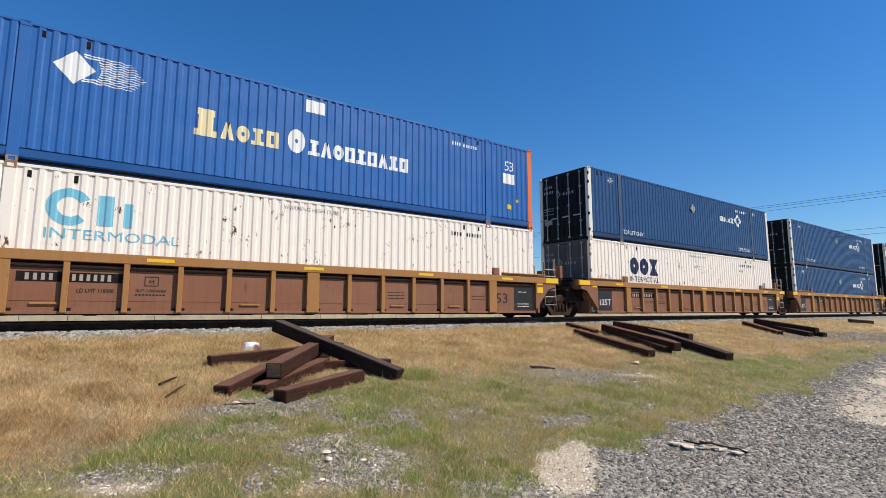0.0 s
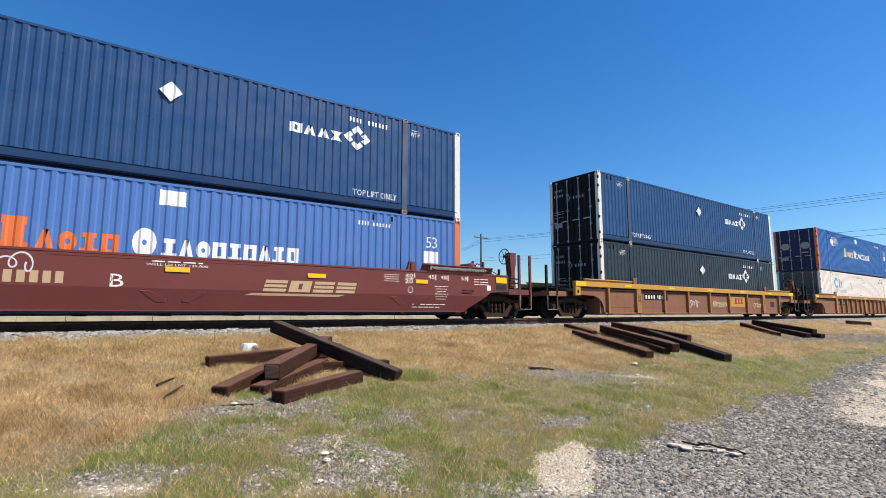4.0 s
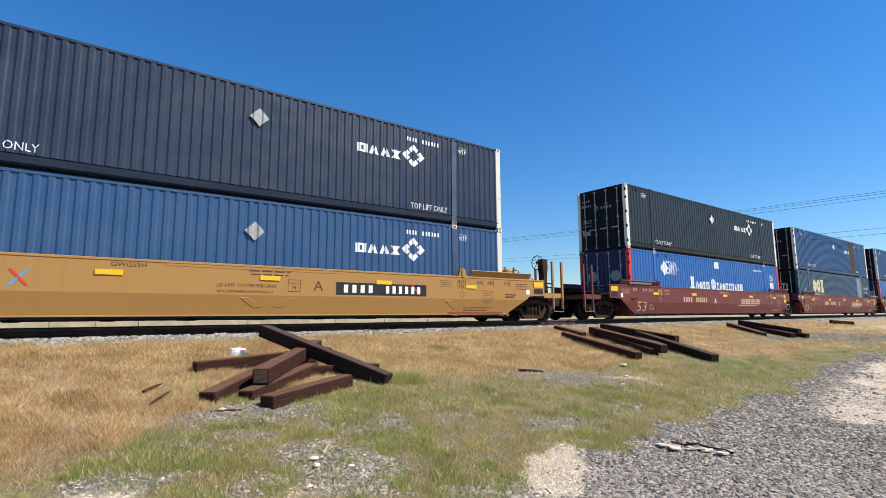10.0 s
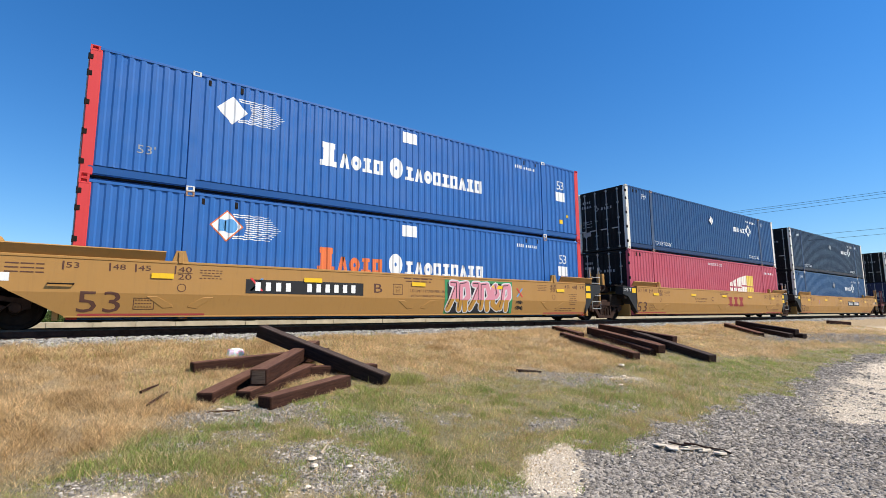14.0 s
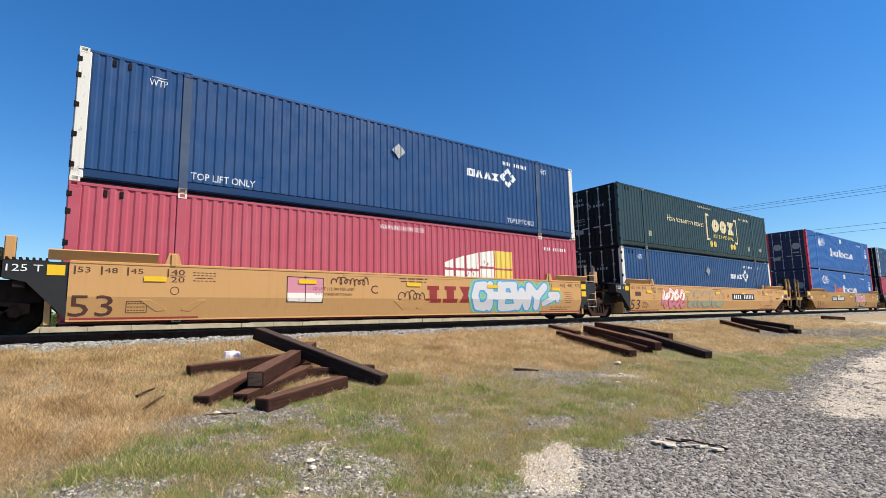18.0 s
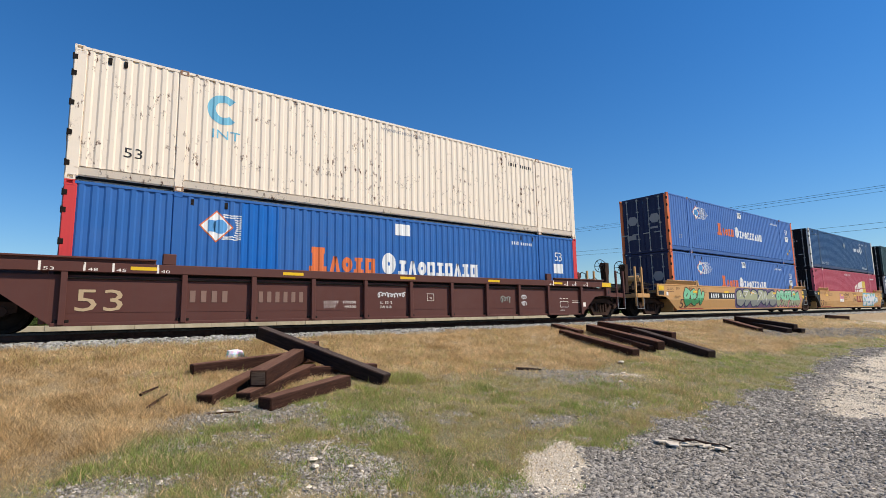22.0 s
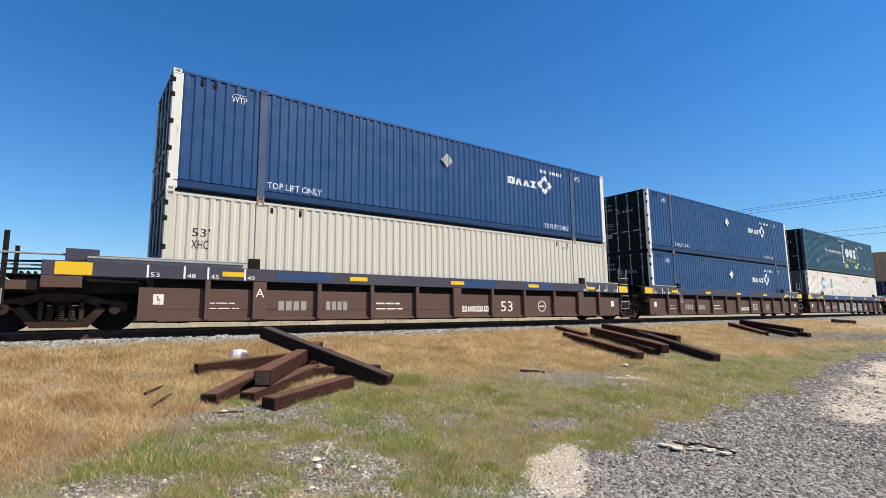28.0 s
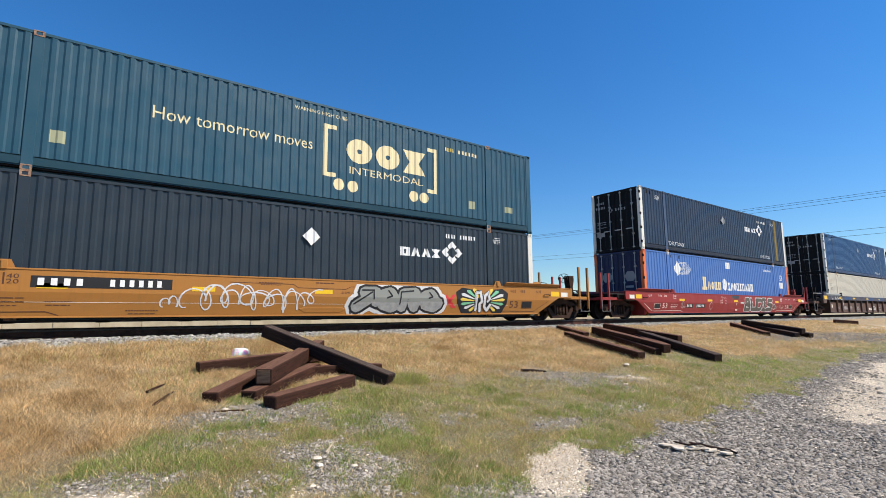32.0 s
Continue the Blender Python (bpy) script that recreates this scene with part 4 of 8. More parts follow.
def plain_shapes(forms, x0, x1, z0, z1, stroke=0.27):
    """One plain shape a letter, as heavy as the painted one: post, frame, gable, ring, stack or waist."""
    w, h, out = (x1 - x0) / len(forms), z1 - z0, []
    for i, form in enumerate(forms):
        a, b = x0 + (i + 0.04) * w, x0 + (i + 0.92) * w
        m, t, v = (a + b) / 2, 1.38 * stroke * (b - a), 0.24 * h
        if form == "post":
            g = rect(m - 0.6 * t, m + 0.6 * t, z0 + v, z1 - v) + rect(a, b, z0, z0 + v) + rect(a + 0.1 * w, b - 0.1 * w, z1 - v, z1)
        elif form == "frame":
            g = rect(a, a + t, z0, z1) + rect(b - t, b, z0, z1) + rect(a + t, b - t, z0, z0 + v) + rect(a + t, b - t, z1 - v, z1)
        elif form == "gable":
            g = [[(a, z0), (a + t, z0), (m + 0.4 * t, z1), (m - 0.4 * t, z1)], [(b - t, z0), (b, z0), (m + 0.4 * t, z1), (m - 0.2 * t, z1)]]
        elif form == "ring":
            g = [[(m + (c - 0.5) * (b - a), z0 + d * h) for c, d in q] for q in disc(0.5, 0.5, 0.5, 16, 0.5 - 1.35 * stroke)]
        elif form == "stack":
            g = rect(a, b, z0, z0 + 0.27 * h) + rect(a, b, z0 + 0.38 * h, z0 + 0.62 * h) + rect(a, b, z0 + 0.73 * h, z1)
        else:
            g = [[(a, z0), (b, z0), (m + 0.5 * t, z0 + 0.5 * h), (m - 0.5 * t, z0 + 0.5 * h)], [(m - 0.5 * t, z0 + 0.5 * h), (m + 0.5 * t, z0 + 0.5 * h), (b, z1), (a, z1)]]
        out.append(g)
    return out


def disc(cx, cz, r, n=18, r2=None):
    if r2 is None:
        return [[(cx + r * math.cos(2 * math.pi * i / n), cz + r * math.sin(2 * math.pi * i / n)) for i in range(n)]]
    return [[(cx + k * math.cos(2 * math.pi * j / n), cz + k * math.sin(2 * math.pi * j / n)) for k, j in ((r, i), (r, i + 1), (r2, i + 1), (r2, i))] for i in range(n)]


def rhomb(cx, cz, rx, rz, k=0.0):
    """A diamond, or with k a diamond ring of four pieces."""
    p = [(cx + rx, cz), (cx, cz + rz), (cx - rx, cz), (cx, cz - rz)]
    if not k:
        return [p]
    q = [(cx + k * (a - cx), cz + k * (b - cz)) for a, b in p]
    mix = lambda a, b, f: (a[0] + f * (b[0] - a[0]), a[1] + f * (b[1] - a[1]))
    return [[mix(p[i], p[(i + 1) % 4], f0), mix(p[i], p[(i + 1) % 4], f1), mix(q[i], q[(i + 1) % 4], f1), mix(q[i], q[(i + 1) % 4], f0)]
            for i in range(4) for f0, f1 in ((0.0, 0.44), (0.56, 1.0))]


PITCH, DEPTH, LONG, TALL, POST = 0.226, 0.021, 8.077, 2.896, 6.007


def rib_line():
    """The side wall's plan line: (x, depth behind its face) from end to end, with the flat lift posts."""
    pts = []
    for a, b in ((-LONG + 0.14, -POST - 0.10), (-POST + 0.10, POST - 0.10), (POST + 0.10, LONG - 0.14)):
        n = round((b - a) / PITCH)
        w = (b - a) / n
        for i in range(n):
            x = a + i * w
            pts += [(x, DEPTH), (x + 0.34 * w, DEPTH), (x + 0.50 * w, 0.0), (x + 0.84 * w, 0.0)]
        pts.append((b, DEPTH))
    return pts


RIBS = rib_line()


def cut(poly, x0, x1):
    """The piece of a convex polygon between two uprights."""
    for lim, sign in ((x0, 1), (x1, -1)):
        out = []
        for (ax, az), (bx, bz) in zip(poly, poly[1:] + poly[:1]):
            ia, ib = sign * (ax - lim) >= 0, sign * (bx - lim) >= 0
            if ia:
                out.append((ax, az))
            if ia != ib:
                f = (lim - ax) / (bx - ax)
                out.append((lim, az + f * (bz - az)))
        poly = out
        if len(poly) < 3:
            return []
    return poly


def draped(polys, face=-SIDE + 0.012, off=0.004):
    """Marking that follows the corrugated side of a container."""
    s = Shape()
    for poly in polys:
        lo, hi = min(p[0] for p in poly), max(p[0] for p in poly)
        for (xa, da), (xb, db) in zip(RIBS, RIBS[1:]):
            if xb <= lo or xa >= hi:
                continue
            post = xb - xa > 0.15 and abs(abs(xa + xb) / 2 - POST) < 0.05
            piece = cut(poly, xa, xb)
            if len(piece) < 3:
                continue
            depth = lambda x: -0.012 if post else da + (db - da) * (x - xa) / (xb - xa)
            s.add([(x, face + depth(x) - off, z) for x, z in piece], [tuple(range(len(piece)))])
    return s


def flat(polys, y, rise=0.0, z_foot=0.0, slope=0.0):
    """Marking on a car's side; below z_foot the side slants inwards, and shapes fold there."""
    s = Shape()
    for poly in polys:
        pieces = [poly]
        if slope and min(p[1] for p in poly) < z_foot < max(p[1] for p in poly):
            over = [(b, a) for a, b in poly]
            pieces = [[(b, a) for a, b in cut(over, lo, hi)] for lo, hi in ((-9.0, z_foot), (z_foot, 9.0))]
        for piece in pieces:
            if len(piece) > 2:
                s.add([(x, y + slope * max(0.0, z_foot - z), z) for x, z in piece], [tuple(range(len(piece)))])
    return s


# ---- containers ----


def side_panel(s):
    for x, d in RIBS:
        s.v += [(x, -SIDE + 0.012 + d, 0.300), (x, -SIDE + 0.012 + d, TALL - 0.07)]
    s.f += [(2 * i, 2 * i + 2, 2 * i + 3, 2 * i + 1) for i in range(len(RIBS) - 1)]


def other_side(s):
    for x, d in RIBS:
        s.v += [(x, SIDE - 0.012 - d, 0.300), (x, SIDE - 0.012 - d, TALL - 0.07)]
    s.f += [(2 * i + 1, 2 * i + 3, 2 * i + 2, 2 * i) for i in range(len(RIBS) - 1)]


def bottom_rail(s, sign):
    """Slanted lower side rail with a slot above it and a deep gap below."""
    for x0, x1 in ((-LONG + 0.14, -POST - 0.09), (-POST + 0.09, POST - 0.09), (POST + 0.09, LONG - 0.14)):
        k = [(SIDE + 0.006, 0.270), (SIDE - 0.030, 0.125), (SIDE - 0.055, 0.120), (SIDE - 0.050, 0.098), (SIDE - 0.18, 0.096), (SIDE - 0.18, 0.0), (SIDE - 0.20, 0.0), (SIDE - 0.20, 0.303), (SIDE - 0.07, 0.303), (SIDE - 0.07, 0.276)]
        v = [(x, sign * a, b) for x in (x0, x1) for a, b in k]
        n = len(k)
        s.add(v, [(i, (i + 1) % n, (i + 1) % n + n, i + n) for i in range(n)] + [tuple(range(n)), tuple(range(2 * n - 1, n - 1, -1))])


def top_rail(s, sign):
    y = sorted((sign * (SIDE - 0.006), sign * (SIDE - 0.075)))
    s.box(-LONG + 0.14, LONG - 0.14, *y, TALL - 0.075, TALL - 0.012, 0.006)


def end_wall(s):
    """Corrugated wall at the end away from the doors."""
    line = [(-1.15, -0.03)] + [(-1.1 + 0.22 * i + a, d) for i in range(10) for a, d in ((0.0, 0.0), (0.02, 0.018), (0.10, 0.018), (0.12, 0.0))] + [(1.15, 0.0), (1.15, -0.03)]
    n = len(line)
    s.add([(LONG - 0.022 + d, y, z) for z in (0.1, TALL - 0.08) for y, d in line], [(i, (i + 1) % n, (i + 1) % n + n, i + n) for i in range(n)] + [tuple(range(n - 1, -1, -1)), tuple(range(n, 2 * n))])


def casting(s):
    for z0, z1 in ((-0.06, -0.035), (0.035, 0.06)):
        s.box(-0.09, 0.09, -0.03, 0.05, z0, z1, 0.004)
    for x0, x1 in ((-0.09, -0.05), (0.05, 0.09)):
        s.box(x0, x1, -0.03, 0.05, -0.035, 0.035)
    s.box(-0.05, 0.05, 0.02, 0.05, -0.035, 0.035)


def roof(s):
    n = 60
    for i in range(n):
        x0, x1 = -LONG + 0.1 + i * (2 * LONG - 0.2) / n, -LONG + 0.1 + (i + 1) * (2 * LONG - 0.2) / n
        h = 0.02 if i % 2 else 0.0
        s.add([(x0, -1.24, TALL - 0.03 + h - 0.02), (x1, -1.24, TALL - 0.03 + h - 0.02), (x1, 1.24, TALL - 0.03 + h - 0.02), (x0, 1.24, TALL - 0.03 + h - 0.02)], [(0, 1, 2, 3)])


def door(s, sign):
    y0, y1 = sorted((sign * 0.01, sign * 1.19))
    x = -LONG + 0.05
    n = 5
    w = (y1 - y0) / n
    s.box(x, x + 0.03, y0, y1, 0.15, TALL - 0.12)
    for z0, z1 in ((0.15, 0.23), (TALL - 0.20, TALL - 0.12)):
        s.box(x - 0.025, x, y0, y1, z0, z1, 0.004)
    for i in range(n):
        s.box(x - 0.022, x, y0 + (i + 0.12) * w, y0 + (i + 0.62) * w, 0.25, TALL - 0.22, 0.01)


def locking_bar(s):
    s.tube((0, 0, 0.10), (0, 0, TALL - 0.08), 0.021, 8)
    for z in (0.14, 0.75, 1.45, 2.15, TALL - 0.14):
        s.box(-0.02, 0.05, -0.05, 0.05, z - 0.03, z + 0.03, 0.005)
    s.box(-0.035, -0.01, -0.03, 0.34, 0.98, 1.03, 0.006)


def container(style, u, level, seed):
    """A 53-foot container: style is (body, post, trim, door paint, label)."""
    body, endpost, doorpaint, label = style
    ob = thing("shipping_container", pose(u, TRACK_Y, RAIL - LIFT + 0.355 + level * TALL), label, "container", "containers on the train")
    part("side_panel", shared("side_panel", side_panel), body, ob)
    part("side_panel", shared("far_side_panel", other_side), body, ob)
    for sign, k in ((-1, "near"), (1, "far")):
        part("bottom_rail", shared("bottom_rail_" + k, lambda s: bottom_rail(s, sign)), body, ob)
        part("top_rail", shared("top_rail_" + k, lambda s: top_rail(s, sign)), body, ob)
        for e, ek in ((-1, "rear"), (1, "front")):
            x, y = e * (LONG - 0.075), sign * (SIDE - 0.075)
            part("corner_post", shared("corner_post_" + k + ek, lambda s: s.box(*sorted((e * LONG, e * (LONG - 0.22))), y - 0.075, y + 0.075, 0.08, TALL - 0.08, 0.012)), endpost, ob)
            lx, ly = e * POST, sign * (SIDE - 0.045)
            part("lift_post", shared("lift_post_" + k + ek, lambda s: s.box(lx - 0.095, lx + 0.095, ly - 0.045, ly + 0.045, 0.02, TALL - 0.02, 0.008)), SCUFFED if body in (NAVY, DUSKNAVY, MIDBLUE) else body, ob)
            for z in (0.06, TALL - 0.06):
                c = part("corner_casting", shared("casting", casting), endpost, ob)
                c.matrix_basis = pose(e * (LONG - 0.09), sign * (SIDE + 0.004 - 0.03), z, 0, 0, 0 if sign < 0 else 180)
                c = part("corner_casting", shared("casting", casting), CASTRUST if seed % 3 == 0 or endpost in (CREAM, IVORY, TEAL) else POSTWHITE if seed % 3 == 1 else CASTRUST if z < 1 else body, ob)
                c.matrix_basis = pose(lx, sign * (SIDE + 0.008 - 0.03), z, 0, 0, 0 if sign < 0 else 180)
    for x in ((-7.45, -7.16) if body not in (ROYAL, PALEBLUE, CREAM, IVORY) else (-5.72, -4.98, 5.0, 5.6)):
        sk = part("lashing_socket", shared("lashing_socket", lambda s: s.box(-0.036, 0.036, 0.006, 0.045, -0.075, 0.075, 0.004).box(-0.028, 0.028, 0.0, 0.006, -0.045, -0.02, 0.002)), IRON, ob, "small recessed lashing socket")
        sk.location = (x, -SIDE + 0.006, TALL - 0.20)
    for z in (0.34, 0.98, 1.62, 2.26, 2.62):
        h = part("hinge", shared("hinge", lambda s: s.box(-0.035, 0.045, -0.02, 0.03, -0.055, 0.055, 0.008).tube((-0.03, -0.01, -0.07), (-0.03, -0.01, 0.07), 0.018, 6)), IRON if endpost is not CREAM else CASTRUST, ob, "dark forged door hinge")
        h.location = (-LONG + 0.02, -SIDE + 0.008, z)
    part("roof", shared("roof", roof), body, ob)
    part("floor", shared("container_floor", lambda s: s.box(-LONG + 0.1, LONG - 0.1, -1.22, 1.22, 0.06, 0.15)), IRON, ob)
    part("end_wall", shared("end_wall", end_wall), body, ob)
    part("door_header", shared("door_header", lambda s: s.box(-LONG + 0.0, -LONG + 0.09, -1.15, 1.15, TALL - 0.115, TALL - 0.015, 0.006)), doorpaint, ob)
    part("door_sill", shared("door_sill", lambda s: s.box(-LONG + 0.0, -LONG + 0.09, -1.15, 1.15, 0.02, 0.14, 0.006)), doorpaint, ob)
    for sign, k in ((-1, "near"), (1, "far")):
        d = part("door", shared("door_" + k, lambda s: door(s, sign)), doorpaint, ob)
        for y in (0.30, 0.88):
            b = part("locking_bar", shared("locking_bar", locking_bar), GALV, d, "galvanised locking bar")
            b.location = (-LONG + 0.005, sign * y, 0)
    return ob


def mark(ob, polys, material, label="", name="marking", split=False, off=0.004):
    """Paint on a container's side; split: each shape a part of its own."""
    if split or name in ("square_label", "patch"):
        for p in polys:
            part(name, draped([p], off=off), material, ob, label)
        return
    p = part(name, draped(polys, off=off), material, ob, label)
    if name == "ring":
        bm = bmesh.new()
        bm.from_mesh(p.data)
        bmesh.ops.remove_doubles(bm, verts=bm.verts, dist=0.002)
        bm.to_mesh(p.data)
        bm.free()
    if len(polys) > 1 and name in ("marking", "wave_pattern"):
        p["kind"] = "stuff"


def door_marks(ob, plates, code=True):
    x = -LONG + 0.018
    def put(polys, m, label=""):
        s = Shape()
        for p in polys:
            s.add([(x, -a, b) for a, b in p], [tuple(range(len(p)))])
        part("door_marking", s, m, ob, label)
    if plates:
        for c in (-0.6, 0.6):
            put([[(c + 0.30 * math.cos(a), 1.72 + 0.26 * math.sin(a)) for a in [radians(60 * i) for i in range(6)]]], GREYPATCH, "pale six-sided panel on the door")
        put(rect(-0.95, -0.45, 0.75, 0.98) + rect(0.35, 0.75, 1.2, 1.3), GREYPATCH)
    else:
        put(rhomb(-0.25, 2.0, 0.13, 0.13, 0.5) + bars(4, 0.0, 0.62, 1.93, 2.05), GREYPATCH)
        put(bars(4, -1.0, -0.55, 2.35, 2.46) + bars(6, -1.05, -0.5, 2.12, 2.24) + bars(8, -1.05, -0.5, 1.45, 1.5) + bars(8, -1.05, -0.5, 1.35, 1.4) + bars(8, -1.05, -0.5, 1.2, 1.25), GREYPATCH)
        put(rect(-1.05, -0.62, 0.78, 0.98), GREYPATCH)


def lozenge_marks(ob, ink=None, placard=True, second=False, colour=None):
    """White lettering bars and lozenge of the navy containers."""
    w = colour or WHITE
    for g in plain_shapes(("frame", "gable", "gable", "waist"), 2.52, 4.02, 1.79, 2.05):
        mark(ob, g, w, "white letter block", "letter_block")
    mark(ob, rhomb(4.45, 1.99, 0.42, 0.36, 0.5), w, "", "lozenge_piece", True)
    mark(ob, bars(4, 4.2, 4.62, 2.44, 2.57) + bars(6, 4.78, 5.45, 2.44, 2.57), w)
    for x0, x1 in ((-6.78, -6.42), (6.2, 6.52)):
        mark(ob, words("WTP", x0, x1, 2.40, 2.56) + rect(x0 + 0.04, x1 - 0.02, 2.60, 2.615), w)
    for x0, x1 in ((-5.85, -4.40), (4.35, 5.75)):
        mark(ob, words("TOP LIFT ONLY", x0, x1, 0.36, 0.53), w, "painted words top lift only")
    if placard:
        part("placard", draped(rhomb(-0.2, 2.1, 0.24, 0.24), off=0.045), GALV if seed_of(ob) % 2 else WHITE, ob, "metal placard holder set on its corner")
    door_marks(ob, False)


def seed_of(ob):
    return int(abs(ob.matrix_basis.translation.x) * 7)


def diamond_marks(ob, first=None, globe=False, worn=False):
    """White diamond with wavy streaks and the long row of serif-like bars."""
    if globe:
        mark(ob, rhomb(-5.18, 2.18, 0.38, 0.38), ORANGE, "", "diamond_rim")
        s = draped(rhomb(-5.18, 2.18, 0.34, 0.34), off=0.007)
        part("diamond", s, WHITE, ob, "white diamond")
        part("globe", draped(disc(-5.10, 2.18, 0.17) + rect(-5.36, -5.2, 2.05, 2.32), off=0.010), SKYBLUE, ob, "blue disc on the diamond")
    else:
        mark(ob, rhomb(-5.18, 2.15, 0.36, 0.36), WHITE, "white diamond", "diamond")
    streaks = []
    for i in range(12):
        z = 2.47 - 0.052 * i
        a = -5.02 + abs(i - 5.5) / 6 * -0.10 + (0.30 if abs(i - 5.5) < 4 else 0.06)
        b = -3.9 - 0.05 * abs(i - 6)
        n = 9
        for k in range(n):
            xa, xb = a + (b - a) * k / n, a + (b - a) * (k + 1) / n
            za, zb = z + 0.012 * math.sin(2.2 * k + i), z + 0.012 * math.sin(2.2 * (k + 1) + i)
            th = 0.014 * (1 - 0.6 * k / n)
            streaks.append([(xa, za - th), (xb, zb - th), (xb, zb + th), (xa, za + th)])
    mark(ob, streaks, WHITE, "thin wavy white streaks", "wave_pattern")
    f = first or WHITE
    mark(ob, plain_shapes(("post",), -2.92, -2.36, 1.20, 1.86, 0.4)[0], f, "tall painted shape", "letter_block")
    for g in plain_shapes(("gable", "ring", "post", "frame"), -2.34, -0.92, 1.22, 1.64):
        mark(ob, g, f, "painted letter block", "letter_block")
    mark(ob, plain_shapes(("ring",), -0.74, -0.22, 1.20, 1.84, 0.3)[0], WHITE, "tall white shape", "letter_block")
    for g in plain_shapes(("post", "gable", "ring", "frame", "post", "frame", "gable", "post", "frame"), -0.18, 2.92, 1.22, 1.64):
        mark(ob, g, WHITE, "white letter block", "letter_block")
    mark(ob, rect(-0.27, 0.26, 2.38, 2.72), WHITE, "plain white square", "square_label")
    mark(ob, words("53", 6.80, 7.18, 1.96, 2.30), WHITE, "painted number 53")
    mark(ob, rect(6.70, 7.24, 1.50, 1.86), WHITE, "white square label", "square_label")
    mark(ob, bars(4, 4.55, 4.92, 2.44, 2.56) + bars(6, 5.0, 5.6, 2.44, 2.54), WHITE)
    mark(ob, rect(6.88, 7.08, 0.62, 0.78) + rect(7.3, 7.4, 0.9, 1.0), AMBER)
    mark(ob, words("53'", -7.1, -6.75, 0.7, 0.9), GREYPATCH)
    door_marks(ob, True)


def block_marks(ob, colour, x0, x1, z0, z1, under=True):
    for g in plain_shapes(("ring", "ring", "waist"), x0, x1, z0, z1, 0.3):
        mark(ob, g, colour, "large painted block", "letter_block")
    if under:
        mark(ob, words("INTERMODAL", x0, x1, z0 - 0.30, z0 - 0.08), colour, "painted word intermodal")
    door_marks(ob, False)


def slogan_marks(ob, ink, dots):
    """Bracketed emblem and slogan of the green containers."""
    mark(ob, words("How tomorrow moves", -3.95, -0.22, 1.56, 1.86), ink, "slogan in thin letters")
    mark(ob, rect(0.08, 0.20, 0.90, 2.36) + rect(0.20, 0.46, 2.24, 2.36) + rect(0.20, 0.46, 0.90, 1.02), ink, "square bracket", "bracket")
    mark(ob, rect(3.75, 3.87, 0.90, 2.34) + rect(3.50, 3.75, 2.22, 2.34) + rect(3.50, 3.75, 0.90, 1.02), ink, "square bracket", "bracket")
    for g in plain_shapes(("ring", "ring", "waist"), 0.72, 3.50, 1.40, 2.12, 0.3):
        mark(ob, g, ink, "large painted block", "letter_block")
    mark(ob, words("INTERMODAL", 0.86, 3.34, 1.08, 1.29), dots, "painted word intermodal")
    for x in (0.55, 0.97, 3.0, 3.38):
        mark(ob, disc(x, 0.72, 0.165), dots, "painted round dot", "dot")
    mark(ob, words("WARNING HIGH CUBE", -0.75, 0.78, 2.58, 2.68), ink)
    mark(ob, rect(-5.70, -5.44, 0.64, 0.90) + rect(6.78, 7.14, 0.66, 0.86) + rect(5.15, 5.42, 0.6, 0.86), SAGE, "small square label", "square_label")
    mark(ob, bars(4, 4.2, 4.6, 2.38, 2.5), YELLOW)
    mark(ob, bars(6, 4.75, 5.6, 2.38, 2.5), ink)
    door_marks(ob, False)


def white_marks(ob, kind):
    if kind == "teal":
        mark(ob, disc(-5.05, 2.12, 0.38, 24, 0.20)[2:-3], CYAN, "worn cyan ring letter", "ring")
        mark(ob, rect(-4.58, -4.30, 1.78, 2.42) + rect(-4.12, -3.96, 1.78, 2.30), CYAN, "worn cyan block", "letter_block")
        mark(ob, words("INTERMODAL", -5.42, -3.04, 1.47, 1.68), CYAN, "painted word intermodal")
    elif kind == "worn":
        mark(ob, disc(-5.05, 2.12, 0.42, 24, 0.19)[2:-3], CYAN, "worn cyan ring letter", "ring")
        mark(ob, rect(-3.60, -3.08, 1.78, 1.92) + rect(-3.54, -3.08, 2.32, 2.44) + [[(-3.52, 1.92), (-3.14, 1.92), (-3.24, 2.10), (-3.14, 2.32), (-3.52, 2.32)]], CYAN, "worn cyan remnant", "patch")
        mark(ob, words("INT", -5.42, -4.66, 1.47, 1.68) + words("AL", -3.56, -3.08, 1.47, 1.68), CYAN, "remains of a painted word")
    elif kind == "ring":
        mark(ob, disc(-5.12, 2.15, 0.37, 24, 0.19)[3:-3], CYAN, "cyan ring letter", "ring")
        mark(ob, words("INT", -5.36, -4.72, 1.42, 1.64), CYAN, "remains of a painted word")
        mark(ob, words("53", -7.1, -6.75, 0.62, 0.84), INK)
    elif kind == "navy":
        block_marks(ob, INKBLUE, -5.53, -3.40, 1.58, 2.30)
        mark(ob, bars(4, 4.2, 4.6, 2.4, 2.5) + bars(4, 4.2, 4.7, 2.1, 2.2) + rect(6.9, 7.2, 1.2, 1.6), GREYPATCH)
    elif kind == "plain":
        mark(ob, words("53'", -7.50, -7.12, 1.90, 2.10) + words("XHC", -7.50, -7.14, 1.62, 1.82), INK)
        mark(ob, bars(3, 5.3, 5.7, 2.5, 2.6), GREYPATCH)
        return
    mark(ob, words("WARNING HIGH CUBE", -0.75, 0.74, 2.60, 2.70), GREYPATCH)
    mark(ob, bars(4, 4.5, 4.95, 2.40, 2.52) + bars(6, 5.1, 5.75, 2.40, 2.52), INK)


